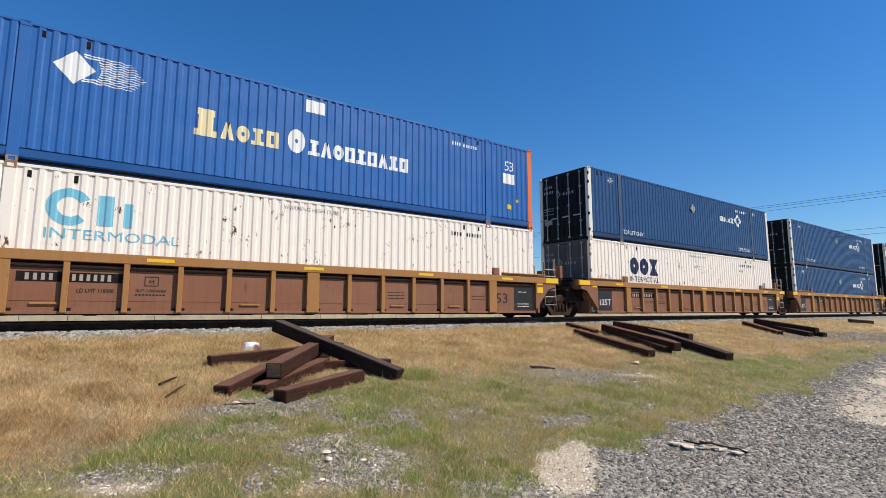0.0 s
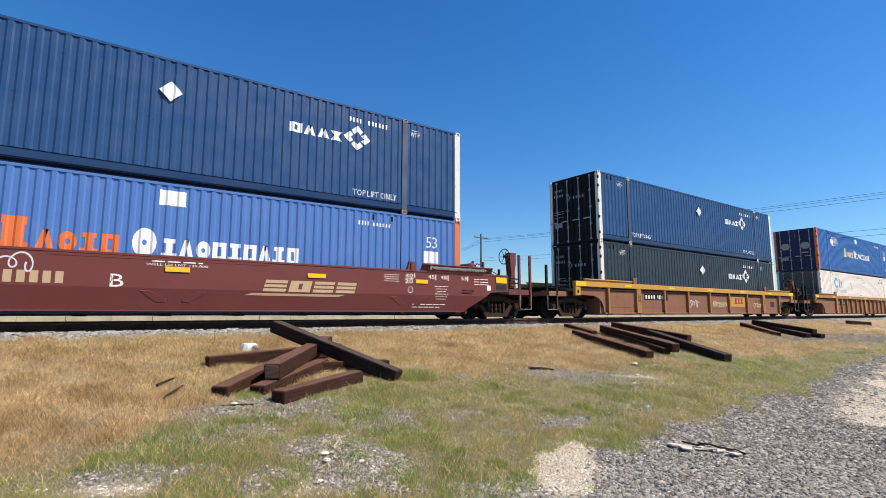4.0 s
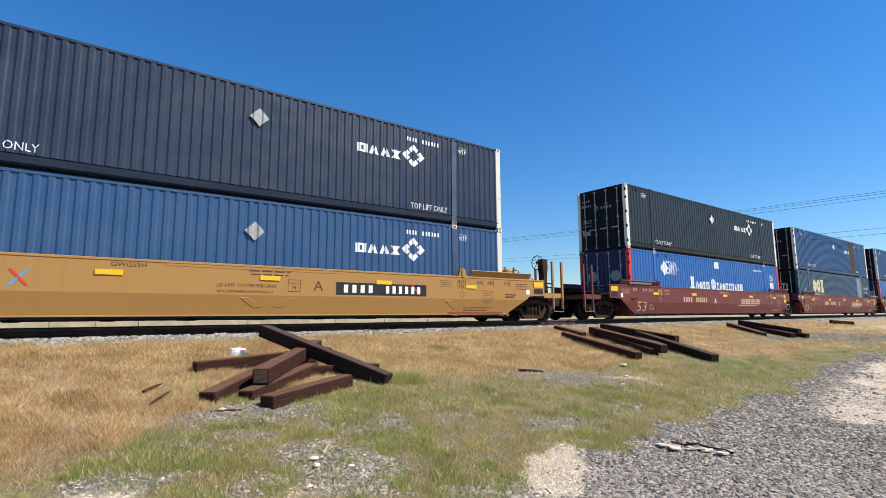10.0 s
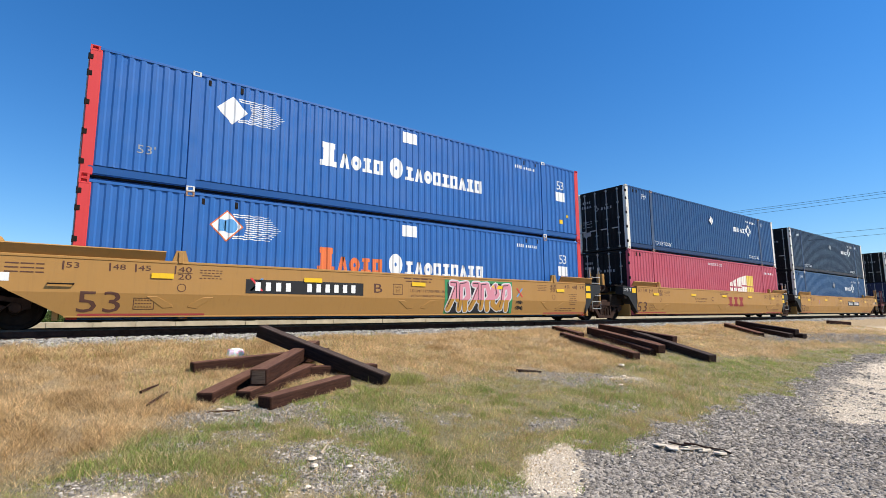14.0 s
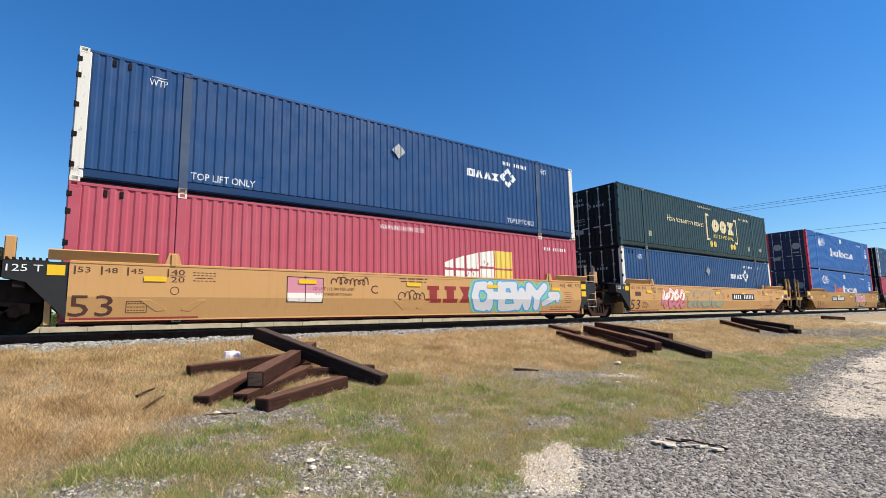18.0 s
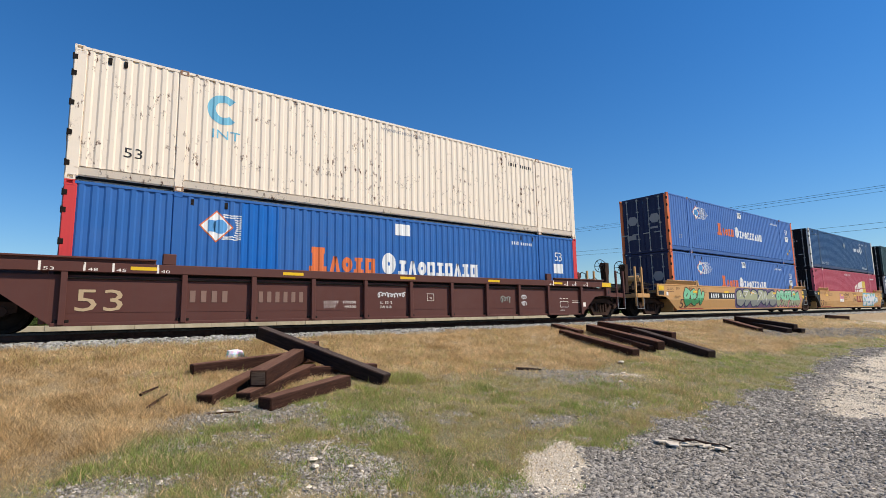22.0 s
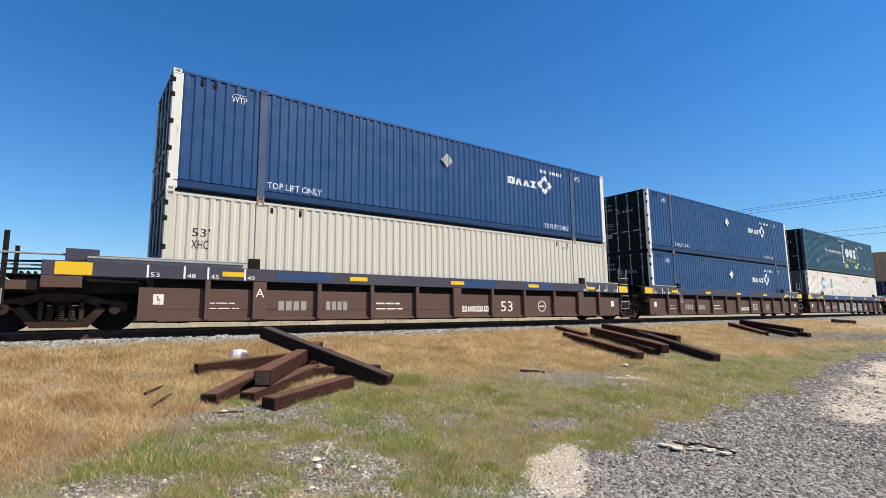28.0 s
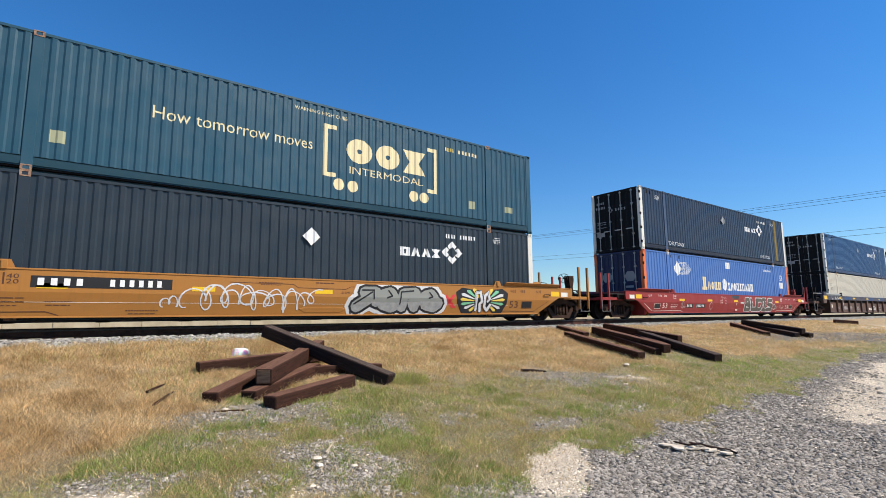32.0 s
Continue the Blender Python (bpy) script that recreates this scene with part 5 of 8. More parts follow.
def crimson_marks(ob):
    """Pale window grid that curves up to a yellow corner."""
    white, gold = [], []
    for i, (x0, x1) in enumerate(((1.5, 1.86), (1.94, 2.32), (2.40, 2.92))):
        top = 1.70 + 0.13 * i
        white.append([(x0, 1.20), (x1, 1.20), (x1, 1.46), (x0, 1.46)])
        white.append([(x0, 1.54), (x1, 1.54), (x1, top + 0.13), (x0, top)])
    white += [[(3.0, 1.20), (3.62, 1.20), (3.62, 1.56), (3.0, 1.56)], [(3.0, 1.64), (3.62, 1.64), (3.62, 2.20), (3.0, 2.10)]]
    gold = rect(3.68, 4.5, 1.60, 2.20) + rect(3.68, 4.5, 1.20, 1.54)
    mark(ob, white, CREAM, "pale window-like grid", "emblem")
    mark(ob, gold, YELLOW, "yellow emblem panes", "emblem")
    mark(ob, words("WARNING HIGH CUBE", -0.85, 0.74, 2.56, 2.70), WHITE)
    mark(ob, bars(4, 6.2, 6.6, 2.38, 2.5) + bars(6, 6.72, 7.5, 2.38, 2.5), WHITE)
    door_marks(ob, False)


# ---- well cars ----


def truck_frame(s, big=False):
    """One cast side frame with its spring window."""
    y0, y1 = -0.07, 0.07
    s.prism([(-1.12, 0.46), (-1.12, 0.64), (-0.74, 0.68), (-0.34, 0.80), (0.34, 0.80), (0.74, 0.68), (1.12, 0.64), (1.12, 0.46), (0.98, 0.42), (0.74, 0.50), (0.36, 0.64), (-0.36, 0.64), (-0.74, 0.50), (-0.98, 0.42)], y0, y1)
    s.prism([(-0.82, 0.58), (-0.66, 0.60), (-0.34, 0.24), (0.34, 0.24), (0.66, 0.60), (0.82, 0.58), (0.46, 0.12), (-0.46, 0.12)], y0, y1)
    for x in (-0.36, 0.30):
        s.prism([(x, 0.26), (x + 0.08, 0.26), (x + 0.08, 0.68), (x, 0.68)], y0, y1)
    for x in (-0.89, 0.89):
        s.lathe([(0.0, -0.10), (0.09, -0.10), (0.10, -0.07), (0.10, 0.05)], 12, (x, 0, 0.47))


def coil_spring(s):
    """A stout coil spring about the z axis."""
    n, rows = 8, [(0.075 if k % 2 else 0.058, 0.25 + 0.021 * k) for k in range(16)]
    v = [(r * math.cos(2 * math.pi * i / n), r * math.sin(2 * math.pi * i / n), z) for r, z in rows for i in range(n)]
    s.add(v, [(k * n + i, k * n + (i + 1) % n, (k + 1) * n + (i + 1) % n, (k + 1) * n + i) for k in range(15) for i in range(n)])


def wheelset(s, r=0.42):
    s.tube((0, -0.98, 0), (0, 0.98, 0), 0.075, 10)
    for sign in (-1, 1):
        rows = [(0.09, 0.10), (0.13, 0.10), (0.16, 0.05), (r - 0.09, 0.035), (r - 0.06, 0.065), (r, 0.065), (r + 0.004, -0.045), (r + 0.028, -0.060), (r + 0.026, -0.085), (r - 0.06, -0.075), (r - 0.09, -0.02), (0.13, -0.03), (0.09, -0.05)]
        s.lathe([(a, sign * (0.755 + b)) for a, b in (rows if sign < 0 else rows)], 28)


WHEELS = []


def truck(car, x, u, paint_=None):
    t = part("truck", shared("bolster", lambda s: [s.box(-0.17, 0.17, -1.0, 1.0, 0.50, 0.72, 0.02), s.tube((0, 0, 0.7), (0, 0, 0.92), 0.2, 14)]), IRON, car, "cast steel two-axle truck")
    t.location = (x, 0, LIFT)
    part("brake_beam", shared("brake_beam", lambda s: s.box(-0.62, 0.62, -0.92, 0.92, 0.26, 0.52, 0.03)), IRON, t)
    for y in (-1.02, 1.02):
        f = part("side_frame", shared("side_frame", truck_frame), paint_ or RUSTIRON, t)
        f.location = (0, y, -0.05)
        for k in (-0.18, 0.0, 0.18):
            sp = part("spring", shared("spring", coil_spring), RUSTIRON, t)
            sp.location = (k, y, -0.05)
    for k in (-0.89, 0.89):
        w = part("wheelset", shared("wheelset", wheelset), IRON, t, "dark steel wheels on an axle")
        w.location = (k, 0, 0.42)
        WHEELS.append((w, k, u + x))
    return t


def posts(car, e, colour, tall):
    """End platform with its stanchions, coupler and hoses; e is the end, -1 or 1."""
    a = lambda x0, x1: sorted((e * x0, e * x1))
    part("end_sill", Shape().box(*a(9.7, 11.2), -1.28, -1.06, 0.98, 1.16, 0.01).box(*a(9.7, 11.2), 1.06, 1.28, 0.98, 1.16, 0.01).box(*a(11.08, 11.24), -1.28, 1.28, 0.98, 1.16, 0.01), colour, car)
    deck = part("end_deck", Shape().box(*a(10.6, 11.24), -1.06, 1.06, 1.13, 1.16, 0.005), IRON, car, "open steel grating")
    for i in range(9):
        part("slat", Shape().box(*a(10.62 + 0.07 * i, 10.65 + 0.07 * i), -1.06, 1.06, 1.16, 1.19), IRON, deck)
    part("body_bolster", Shape().box(*a(8.32, 10.55), -1.12, 1.12, 0.93, 1.24, 0.02).box(*a(9.35, 10.15), -1.3, 1.3, 0.98, 1.2, 0.02), IRON, car, "dark steel bolster over the truck")
    part("draft_sill", Shape().box(*a(8.3, 11.2), -0.24, 0.24, 0.72, 1.0, 0.02), IRON, car)
    for x in (10.66, 11.18):
        for y in (-1.26, 1.26):
            p = Shape().box(e * x - 0.042, e * x + 0.042, y - 0.03, y - 0.012, 0.60, tall, 0.003).box(e * x - 0.042, e * x - 0.026, y - 0.012, y + 0.04, 0.60, tall, 0.002).box(e * x + 0.030, e * x + 0.042, y - 0.012, y + 0.03, 0.60, tall, 0.002)
            part("stanchion", p, IRON if colour in (RUSTORANGE, DUSKBROWN) else colour, car)
    for z in (1.40, 1.55):
        part("hand_rail", Shape().tube((e * 9.85, -1.22, z), (e * 10.66, -1.22, z - 0.03), 0.022, 6), IRON, car)
    for y in (-1.30, 1.30):
        part("step", Shape().pipe([(e * 10.66, y, 1.0), (e * 10.66, y, 0.50), (e * 11.18, y, 0.50), (e * 11.18, y, 1.0)], 0.014, 6), GALV, car, "bent wire foot step")
    rail_ = part("walkway", Shape().box(*a(9.7, 10.7), -0.95, 0.95, 1.28, 1.31, 0.005), IRON, car, "dark grating walkway")
    for i in range(8):
        part("slat", Shape().box(*a(9.75 + 0.11 * i, 9.79 + 0.11 * i), -0.94, 0.94, 1.31, 1.36), IRON, rail_)
    c = Shape().box(*a(11.2, 11.42), -0.16, 0.16, 0.74, 1.0, 0.03)
    c.prism([(e * 11.40, 0.70), (e * 11.66, 0.72), (e * 11.70, 0.86), (e * 11.66, 1.02), (e * 11.40, 1.04)], -0.20, 0.14)
    c.box(*a(11.30, 11.36), -0.5, -0.16, 0.92, 0.96)
    part("coupler", c, RUSTIRON, car, "rusty knuckle coupler")
    h = [(e * 11.1, -0.42, 0.86), (e * 11.3, -0.42, 0.62), (e * 11.45, -0.40, 0.47), (e * 11.58, -0.38, 0.44), (e * 11.66, -0.36, 0.52)]
    part("air_hose", Shape().pipe(h, 0.028, 7), RUBBER, car, "black rubber air hose")


def brake_gear(car, e, colour, z, face=False):
    """Hand brake stand; face: its wheel turns towards the side of the car."""
    x = e * (10.15 if face else 10.92)
    if face:
        part("brake_stand", Shape().box(x - 0.16, x + 0.16, -0.62, -0.40, 1.15, z, 0.02).prism([(x - 0.30, 1.15), (x + 0.30, 1.15), (x + 0.12, z - 0.15), (x - 0.12, z - 0.15)], -0.56, -0.46), colour, car)
    else:
        z += 0.30
        part("brake_stand", Shape().prism([(x - 0.15, 1.15), (x + 0.15, 1.15), (x + 0.11, z - 0.55), (x + 0.17, z - 0.2), (x + 0.17, z + 0.16), (x - 0.10, z + 0.16), (x - 0.10, z - 0.2), (x - 0.05, z - 0.55)], -0.66, -0.40).box(x - 0.17, x - 0.10, -0.62, -0.44, z - 0.12, z + 0.10, 0.02), colour, car)
        part("brake_chain", Shape().pipe([(x - 0.14, -0.52, z - 0.1), (x - 0.15, -0.54, z - 0.5), (x - 0.20, -0.52, 1.30)], 0.014, 5), IRON, car)
    s = Shape()
    n = 18
    if face:
        ring = [(x + 0.27 * math.cos(2 * math.pi * i / n), -0.78, z + 0.12 + 0.27 * math.sin(2 * math.pi * i / n)) for i in range(n + 1)]
        s.pipe(ring, 0.018, 6)
        for i in range(0, n, 3):
            s.tube((x, -0.74, z + 0.12), ring[i], 0.011, 5)
        s.tube((x, -0.50, z + 0.12), (x, -0.76, z + 0.12), 0.10, 12)
        part("brake_wheel", s, IRON, car, "spoked hand brake wheel")
        return
    ring = [(x - 0.27, -0.52 + 0.27 * math.cos(2 * math.pi * i / n), z + 0.02 + 0.27 * math.sin(2 * math.pi * i / n)) for i in range(n + 1)]
    s.pipe(ring, 0.016, 6)
    for i in range(0, n, 3):
        s.tube((x - 0.25, -0.52, z + 0.02), ring[i], 0.010, 5)
    s.tube((x, -0.52, z + 0.02), (x - 0.29, -0.52, z + 0.02), 0.05, 10)
    part("brake_wheel", s, IRON, car, "spoked hand brake wheel")


def air_tank(car, e, colour):
    x = e * 9.35
    part("air_tank", Shape().lathe([(0.0, -0.42), (0.12, -0.40), (0.18, -0.32), (0.18, 0.32), (0.12, 0.40), (0.0, 0.42)], 16, (x, 0.0, 1.90)), colour, car)
    part("valve", Shape().box(x + e * 0.30 - 0.14, x + e * 0.30 + 0.14, -0.5, -0.2, 1.5, 1.78, 0.03).box(x + e * 0.5 - 0.1, x + e * 0.5 + 0.1, -0.46, -0.24, 1.42, 1.66, 0.03).tube((x, -0.3, 1.4), (x + e * 0.5, -0.3, 1.42), 0.03, 8), RUSTIRON, car)
    part("tank_bracket", Shape().box(x - 0.05, x + 0.05, -0.5, 0.5, 1.35, 1.74, 0.01), colour, car)
    rnd = random.Random(int(abs(x * 100)) + e)
    for i in range(5):
        cx, cy, cz = x + e * rnd.uniform(0.15, 1.1), rnd.uniform(-1.0, -0.4), rnd.uniform(1.36, 1.52)
        w = rnd.uniform(0.07, 0.14)
        part("valve", Shape().box(cx - w, cx + w, cy - 0.08, cy + 0.08, cz - 0.14, cz + rnd.uniform(0.02, 0.16), 0.02).tube((cx + w, cy, cz), (cx + 2.2 * w, cy, cz), 0.035, 8).tube((cx, cy, cz + 0.1), (cx, cy, cz + 0.24), 0.03, 7), RUSTIRON, car)
    for i in range(4):
        y, h = -0.55 - 0.12 * i, 1.42 + 0.05 * i
        part("brake_pipe", Shape().pipe([(x - e * 0.2, y, h), (x + e * 0.3, y - 0.03, h + rnd.uniform(0.08, 0.3)), (x + e * 0.8, y, h + rnd.uniform(-0.02, 0.1)), (x + e * 1.5, y + 0.05, h - 0.12)], 0.016, 6), IRON, car)
    part("brake_pipe", Shape().pipe([(x, -0.35, 1.9), (x + e * 0.1, -0.45, 2.05), (x + e * 0.35, -0.45, 2.0), (x + e * 0.42, -0.42, 1.6)], 0.018, 6), IRON, car)


def ladder(car, x, z0, z1, colour):
    for k in (-0.27, 0.27):
        part("ladder_rail", Shape().box(x + k - 0.03, x + k + 0.03, -1.42, -1.36, z0 + 0.2, z1, 0.006), colour, car)
        part("grab_iron", Shape().pipe([(x + k, -1.42, z1 - 0.35), (x + k - 0.08, -1.42, z1 - 0.3), (x + k - 0.08, -1.42, z1 + 0.12), (x + k + 0.0, -1.42, z1 + 0.12), (x + k, -1.42, z1 - 0.1)], 0.013, 6), GALV, car)
    for i in range(5):
        z = z0 + 0.28 + i * 0.24
        part("rung", Shape().tube((x - 0.27, -1.44, z), (x + 0.27, -1.44, z), 0.016, 6), GALV, car)
    part("step", Shape().pipe([(x - 0.27, -1.44, z0 + 0.28), (x - 0.27, -1.44, z0), (x + 0.27, -1.44, z0), (x + 0.27, -1.44, z0 + 0.28)], 0.014, 6), GALV, car)


def joined_end(car, e, colour, trucks, u, dark=True, gap=False):
    """The end of a unit that rests on a truck shared with its neighbour."""
    a = lambda x0, x1: sorted((e * x0, e * x1))
    for sign, k in ((-1, "near"), (1, "far")):
        y0, y1 = sorted((sign * 1.50, sign * 1.12))
        s = Shape().prism([(e * 7.96, 0.45), (e * 7.96, 1.56), (e * 8.95, 1.56), (e * 8.95, 1.24), (e * 8.6, 1.16)], y0 + 0.004, y1)
        if gap:
            part("end_bracket", Shape().box(*a(8.5, 8.9), y0 + 0.1, y1, 0.9, 1.24, 0.01), IRON, car, "dark end bracket")
            continue
        part("end_bracket", s, BLACK if dark else colour, car, "dark painted end bracket")
        part("reflector", flat(rect(*a(8.02, 8.30), 1.30, 1.50) + (rect(*a(8.02, 8.30), 1.02, 1.22) if e > 0 else []), -1.505), AMBER, car, "yellow reflective patch") if sign < 0 else None
    part("cross_beam", Shape().box(*a(8.3, 9.5), -0.35, 0.35, 0.86, 1.16, 0.02).box(*a(8.6, 8.8), -1.45, 1.45, 1.05, 1.25, 0.01), IRON, car)
    part("end_frame", Shape().box(*a(8.32, 9.35), -1.1, 1.1, 0.78, 1.22, 0.02), IRON, car, "black steel end frame")
    w = part("walkway", Shape().box(*a(8.28, 9.15), -1.25, 1.25, 1.57, 1.60, 0.005), IRON, car, "dark grating walkway")
    for i in range(9):
        part("slat", Shape().box(*a(8.3 + 0.10 * i, 8.34 + 0.10 * i), -1.24, 1.24, 1.60, 1.65), IRON, w)
    if e > 0:
        ladder(car, 8.95 if gap else 8.75, 0.62, 2.12, IRON if gap else colour)
        part("upright_box", Shape().box(9.02, 9.18, -0.3, 0.0, 1.6, 2.12, 0.02), colour, car)
        part("upright_box", Shape().box(8.82, 8.96, 0.5, 0.75, 1.6, 1.95, 0.02), colour, car)
    else:
        part("upright_box", Shape().box(-9.02, -8.84, -0.55, -0.25, 1.6, 2.15, 0.02), colour, car)
        part("upright_box", Shape().box(-9.2, -9.08, 0.3, 0.5, 1.5, 2.0, 0.02), colour, car)
        part("valve", Shape().box(-9.25, -8.98, -0.8, -0.5, 1.30, 1.62, 0.03).tube((-9.3, -0.7, 1.4), (-8.8, -0.7, 1.4), 0.06, 8).box(-9.5, -9.3, -0.7, -0.5, 1.35, 1.6, 0.03), RUSTIRON, car)
        part("brake_pipe", Shape().pipe([(-9.2, -0.8, 1.5), (-9.5, -0.85, 1.35), (-9.75, -0.8, 1.42), (-9.95, -0.75, 1.55)], 0.02, 6), IRON, car)
        if trucks:
            truck(car, -9.64, u)
            part("pivot_casting", Shape().box(-9.95, -9.33, -0.9, 0.9, 0.80, 1.0, 0.03).box(-9.85, -9.45, -1.06, -0.86, 0.62, 1.0, 0.03), RUSTIRON, car)


SIDE_OUT = 1.52


def plain_side(colour, car, lead, trail):
    """Smooth car sides with a fold below, cut up at the ends over the trucks."""
    xl, xt = (9.9 if lead else 7.96), (9.9 if trail else 7.96)
    for sign in (-1, 1):
        Y = lambda d: sign * (SIDE_OUT - d)
        s = Shape()
        up = [(-xt, 1.57), (xl, 1.57), (xl, 1.06 if lead else 0.89)] + ([(9.15, 1.02), (8.95, 0.89)] if lead else []) + ([(-8.95, 0.89), (-9.15, 1.02), (-xt, 1.06)] if trail else [(-xt, 0.89)])
        s.prism(up, Y(0), Y(0.05))
        x1, x0 = (8.95 if lead else xl), -(8.95 if trail else xt)
        b1, b0 = (8.12 if lead else xl), -(8.12 if trail else xt)
        s.add([(x0, Y(0), 0.89), (x1, Y(0), 0.89), (b1, Y(0.10), 0.43), (b0, Y(0.10), 0.43), (x0, Y(0.05), 0.89), (x1, Y(0.05), 0.89), (b1, Y(0.15), 0.43), (b0, Y(0.15), 0.43)],
              [(0, 3, 2, 1), (4, 5, 6, 7), (0, 4, 7, 3), (1, 2, 6, 5), (3, 7, 6, 2)])
        part("side_plate", s, colour, car)
        part("bottom_angle", Shape().box(b0, b1, *sorted((Y(0.085), Y(0.16))), 0.40, 0.432, 0.004), colour, car)
        part("top_chord", Shape().box(-xt, xl, *sorted((Y(-0.012), Y(0.13))), 1.545, 1.60, 0.008), colour, car)
        for e, x2 in ((1, 9.15 if lead else 8.3), (-1, 9.15 if trail else 8.3)):
            a, b = sorted((e * 6.45, e * x2))
            lip = Shape()
            lip.add([(a, Y(0.02), 1.60), (b, Y(0.02), 1.60), (b, Y(-0.10), 1.78), (a, Y(-0.10), 1.78), (a, Y(0.05), 1.60), (b, Y(0.05), 1.60), (b, Y(-0.08), 1.80), (a, Y(-0.08), 1.80)],
                    [(0, 1, 2, 3), (7, 6, 5, 4), (3, 2, 6, 7), (0, 4, 5, 1), (0, 3, 7, 4), (1, 5, 6, 2)])
            part("guide_lip", lip, colour, car)
            x = e * 6.15
            part("latch", Shape().prism([(x - 0.16, 1.60), (x - 0.09, 1.84), (x + 0.09, 1.84), (x + 0.16, 1.60)], *sorted((Y(0.0), Y(0.08)))).box(x - 0.05, x + 0.05, *sorted((Y(-0.03), Y(0.0))), 1.56, 1.82, 0.008), colour, car)


def ribbed_side(colour, beam, car, lead, trail, low=0.32, top0=1.36, top1=1.56, pan=1.30, n=11, beam_end=9.9, gap=False, ribs=(), broad=()):
    """Panelled car sides under a top beam, with upright ribs."""
    x_l, x_t = (8.12 if lead else 7.96), (8.12 if trail else 7.96)
    r_l, r_t = x_l, x_t
    arched = colour is RUSTORANGE
    if gap:
        x_l, x_t = (x_l if lead else 8.2), (x_t if trail else 8.2)
    for sign in (-1, 1):
        Y = lambda d: sign * (SIDE_OUT - d)
        bl, bt = (beam_end if lead else 9.1), (beam_end if trail else 9.1)
        part("top_beam", Shape().box(-bt, bl, *sorted((Y(0), Y(0.16))), top0, top1, 0.010), beam, car)
        pn = Shape()
        out = [(-x_t, low), (x_l, low)] + ([(8.16, 0.62), (8.26, 0.80), (8.45, 0.95), (8.75, 1.03), (9.6, 1.05), (9.6, pan)] if lead and arched else [(8.95, 0.98), (9.6, 1.04), (9.6, pan)] if lead and not gap else [(x_l + (0.35 if gap else 0), low), (x_l + (0.35 if gap else 0), pan)]) + \
              ([(-9.6, pan), (-9.6, 1.05), (-8.75, 1.03), (-8.45, 0.95), (-8.26, 0.80), (-8.16, 0.62)] if trail and arched else [(-9.6, pan), (-9.6, 1.04), (-8.95, 0.98)] if trail and not gap else [(-x_t - (0.35 if gap else 0), pan), (-x_t - (0.35 if gap else 0), low)])
        pn.prism(out, Y(0.11), Y(0.14))
        part("side_panel", pn, colour, car)
        part("bottom_sill", Shape().box(-x_t, x_l, *sorted((Y(0.06), Y(0.15))), low - 0.025, low + 0.04, 0.006), colour, car)
        for i in range(len(ribs) or n):
            x = ribs[i] if ribs else -r_t + 0.35 + (r_l + r_t - 0.7) * i / (n - 1)
            wide = (0.16 if x in broad else 0.055) if ribs else 0.15 if i in (1, n - 2) else 0.06
            part("rib", Shape().box(x - wide, x + wide, *sorted((Y(0.01), Y(0.11))), low, top0, 0.008), RUSTBEAM if colour is RUSTORANGE else colour, car)
            for k in (-1, 1) if sign < 0 and not gap else ():
                part("rib_foot", shared("rib_foot", lambda q: q.box(-0.035, 0.035, -0.04, 0.02, -0.005, 0.06, 0.01)), IRON, car).location = (x + k * (wide + 0.035), Y(0.10), low + 0.04)
        part("seam", Shape().box(-x_t, x_l, *sorted((Y(0.104), Y(0.112))), low + 0.235, low + 0.25), colour, car)
        for e, ok in ((1, lead), (-1, trail)):
            if gap and ok:
                part("hand_rail", Shape().tube((e * 6.3, Y(0.02), 1.68), (e * 11.15, Y(0.24), 1.68), 0.022, 6), GALV, car)
                part("beam_foot", Shape().box(*sorted((e * 9.45, e * 10.1)), *sorted((Y(0.0), Y(0.14))), 1.02, 1.245, 0.008), colour, car)
                part("beam_box", Shape().box(*sorted((e * 9.2, e * 9.75)), *sorted((Y(0.05), Y(0.45))), 1.56, 1.80, 0.01), GREYBLUE, car)
        # added dark plate that stands in for the shade inside the slot
        part("inner_web", Shape().box(-x_t, x_l, *sorted((Y(0.165), Y(0.18))), pan - 0.04, top0 + 0.02), IRON, car, "dark plate added behind the slot to deepen its shade")
        if gap:
            part("brake_rod", Shape().tube((-8.3, Y(0.13), 1.13), (8.3, Y(0.13), 1.13), 0.02, 6).tube((-8.3, Y(0.10), 1.20), (8.3, Y(0.10), 1.20), 0.015, 6), IRON, car)
        else:
            part("brake_rod", Shape().tube((-8.0, Y(0.09), 1.24), (8.0, Y(0.09), 1.24), 0.018, 6), IRON, car)
        for e, ok in ((1, lead), (-1, trail)):
            if ok and not gap:
                s = Shape().box(*sorted((e * 9.6, e * 9.9)), *sorted((Y(0.02), Y(0.14))), 1.02, top0, 0.01)
                part("jacking_pad", s, beam, car)
                part("jack_hole", Shape().prism([(e * 9.75 + 0.055 * math.cos(a), 1.17 + 0.075 * math.sin(a)) for a in [2 * math.pi * i / 10 for i in range(10)]], Y(0.016), Y(0.03)), BLACK, car, "dark jacking pocket")
            a, b = sorted((e * 6.4, e * (9.4 if ok else 8.4)))
            part("guide_lip", Shape().box(a, b, *sorted((Y(-0.04), Y(0.06))), top1 + 0.06, top1 + 0.10, 0.008).box(a, b, *sorted((Y(0.02), Y(0.05))), top1, top1 + 0.06), beam if not gap else GALV, car)
            x = e * 6.15
            part("latch", Shape().box(x - 0.13, x + 0.13, *sorted((Y(0.0), Y(0.10))), top1, top1 + 0.24, 0.012), IRON if gap else colour, car)


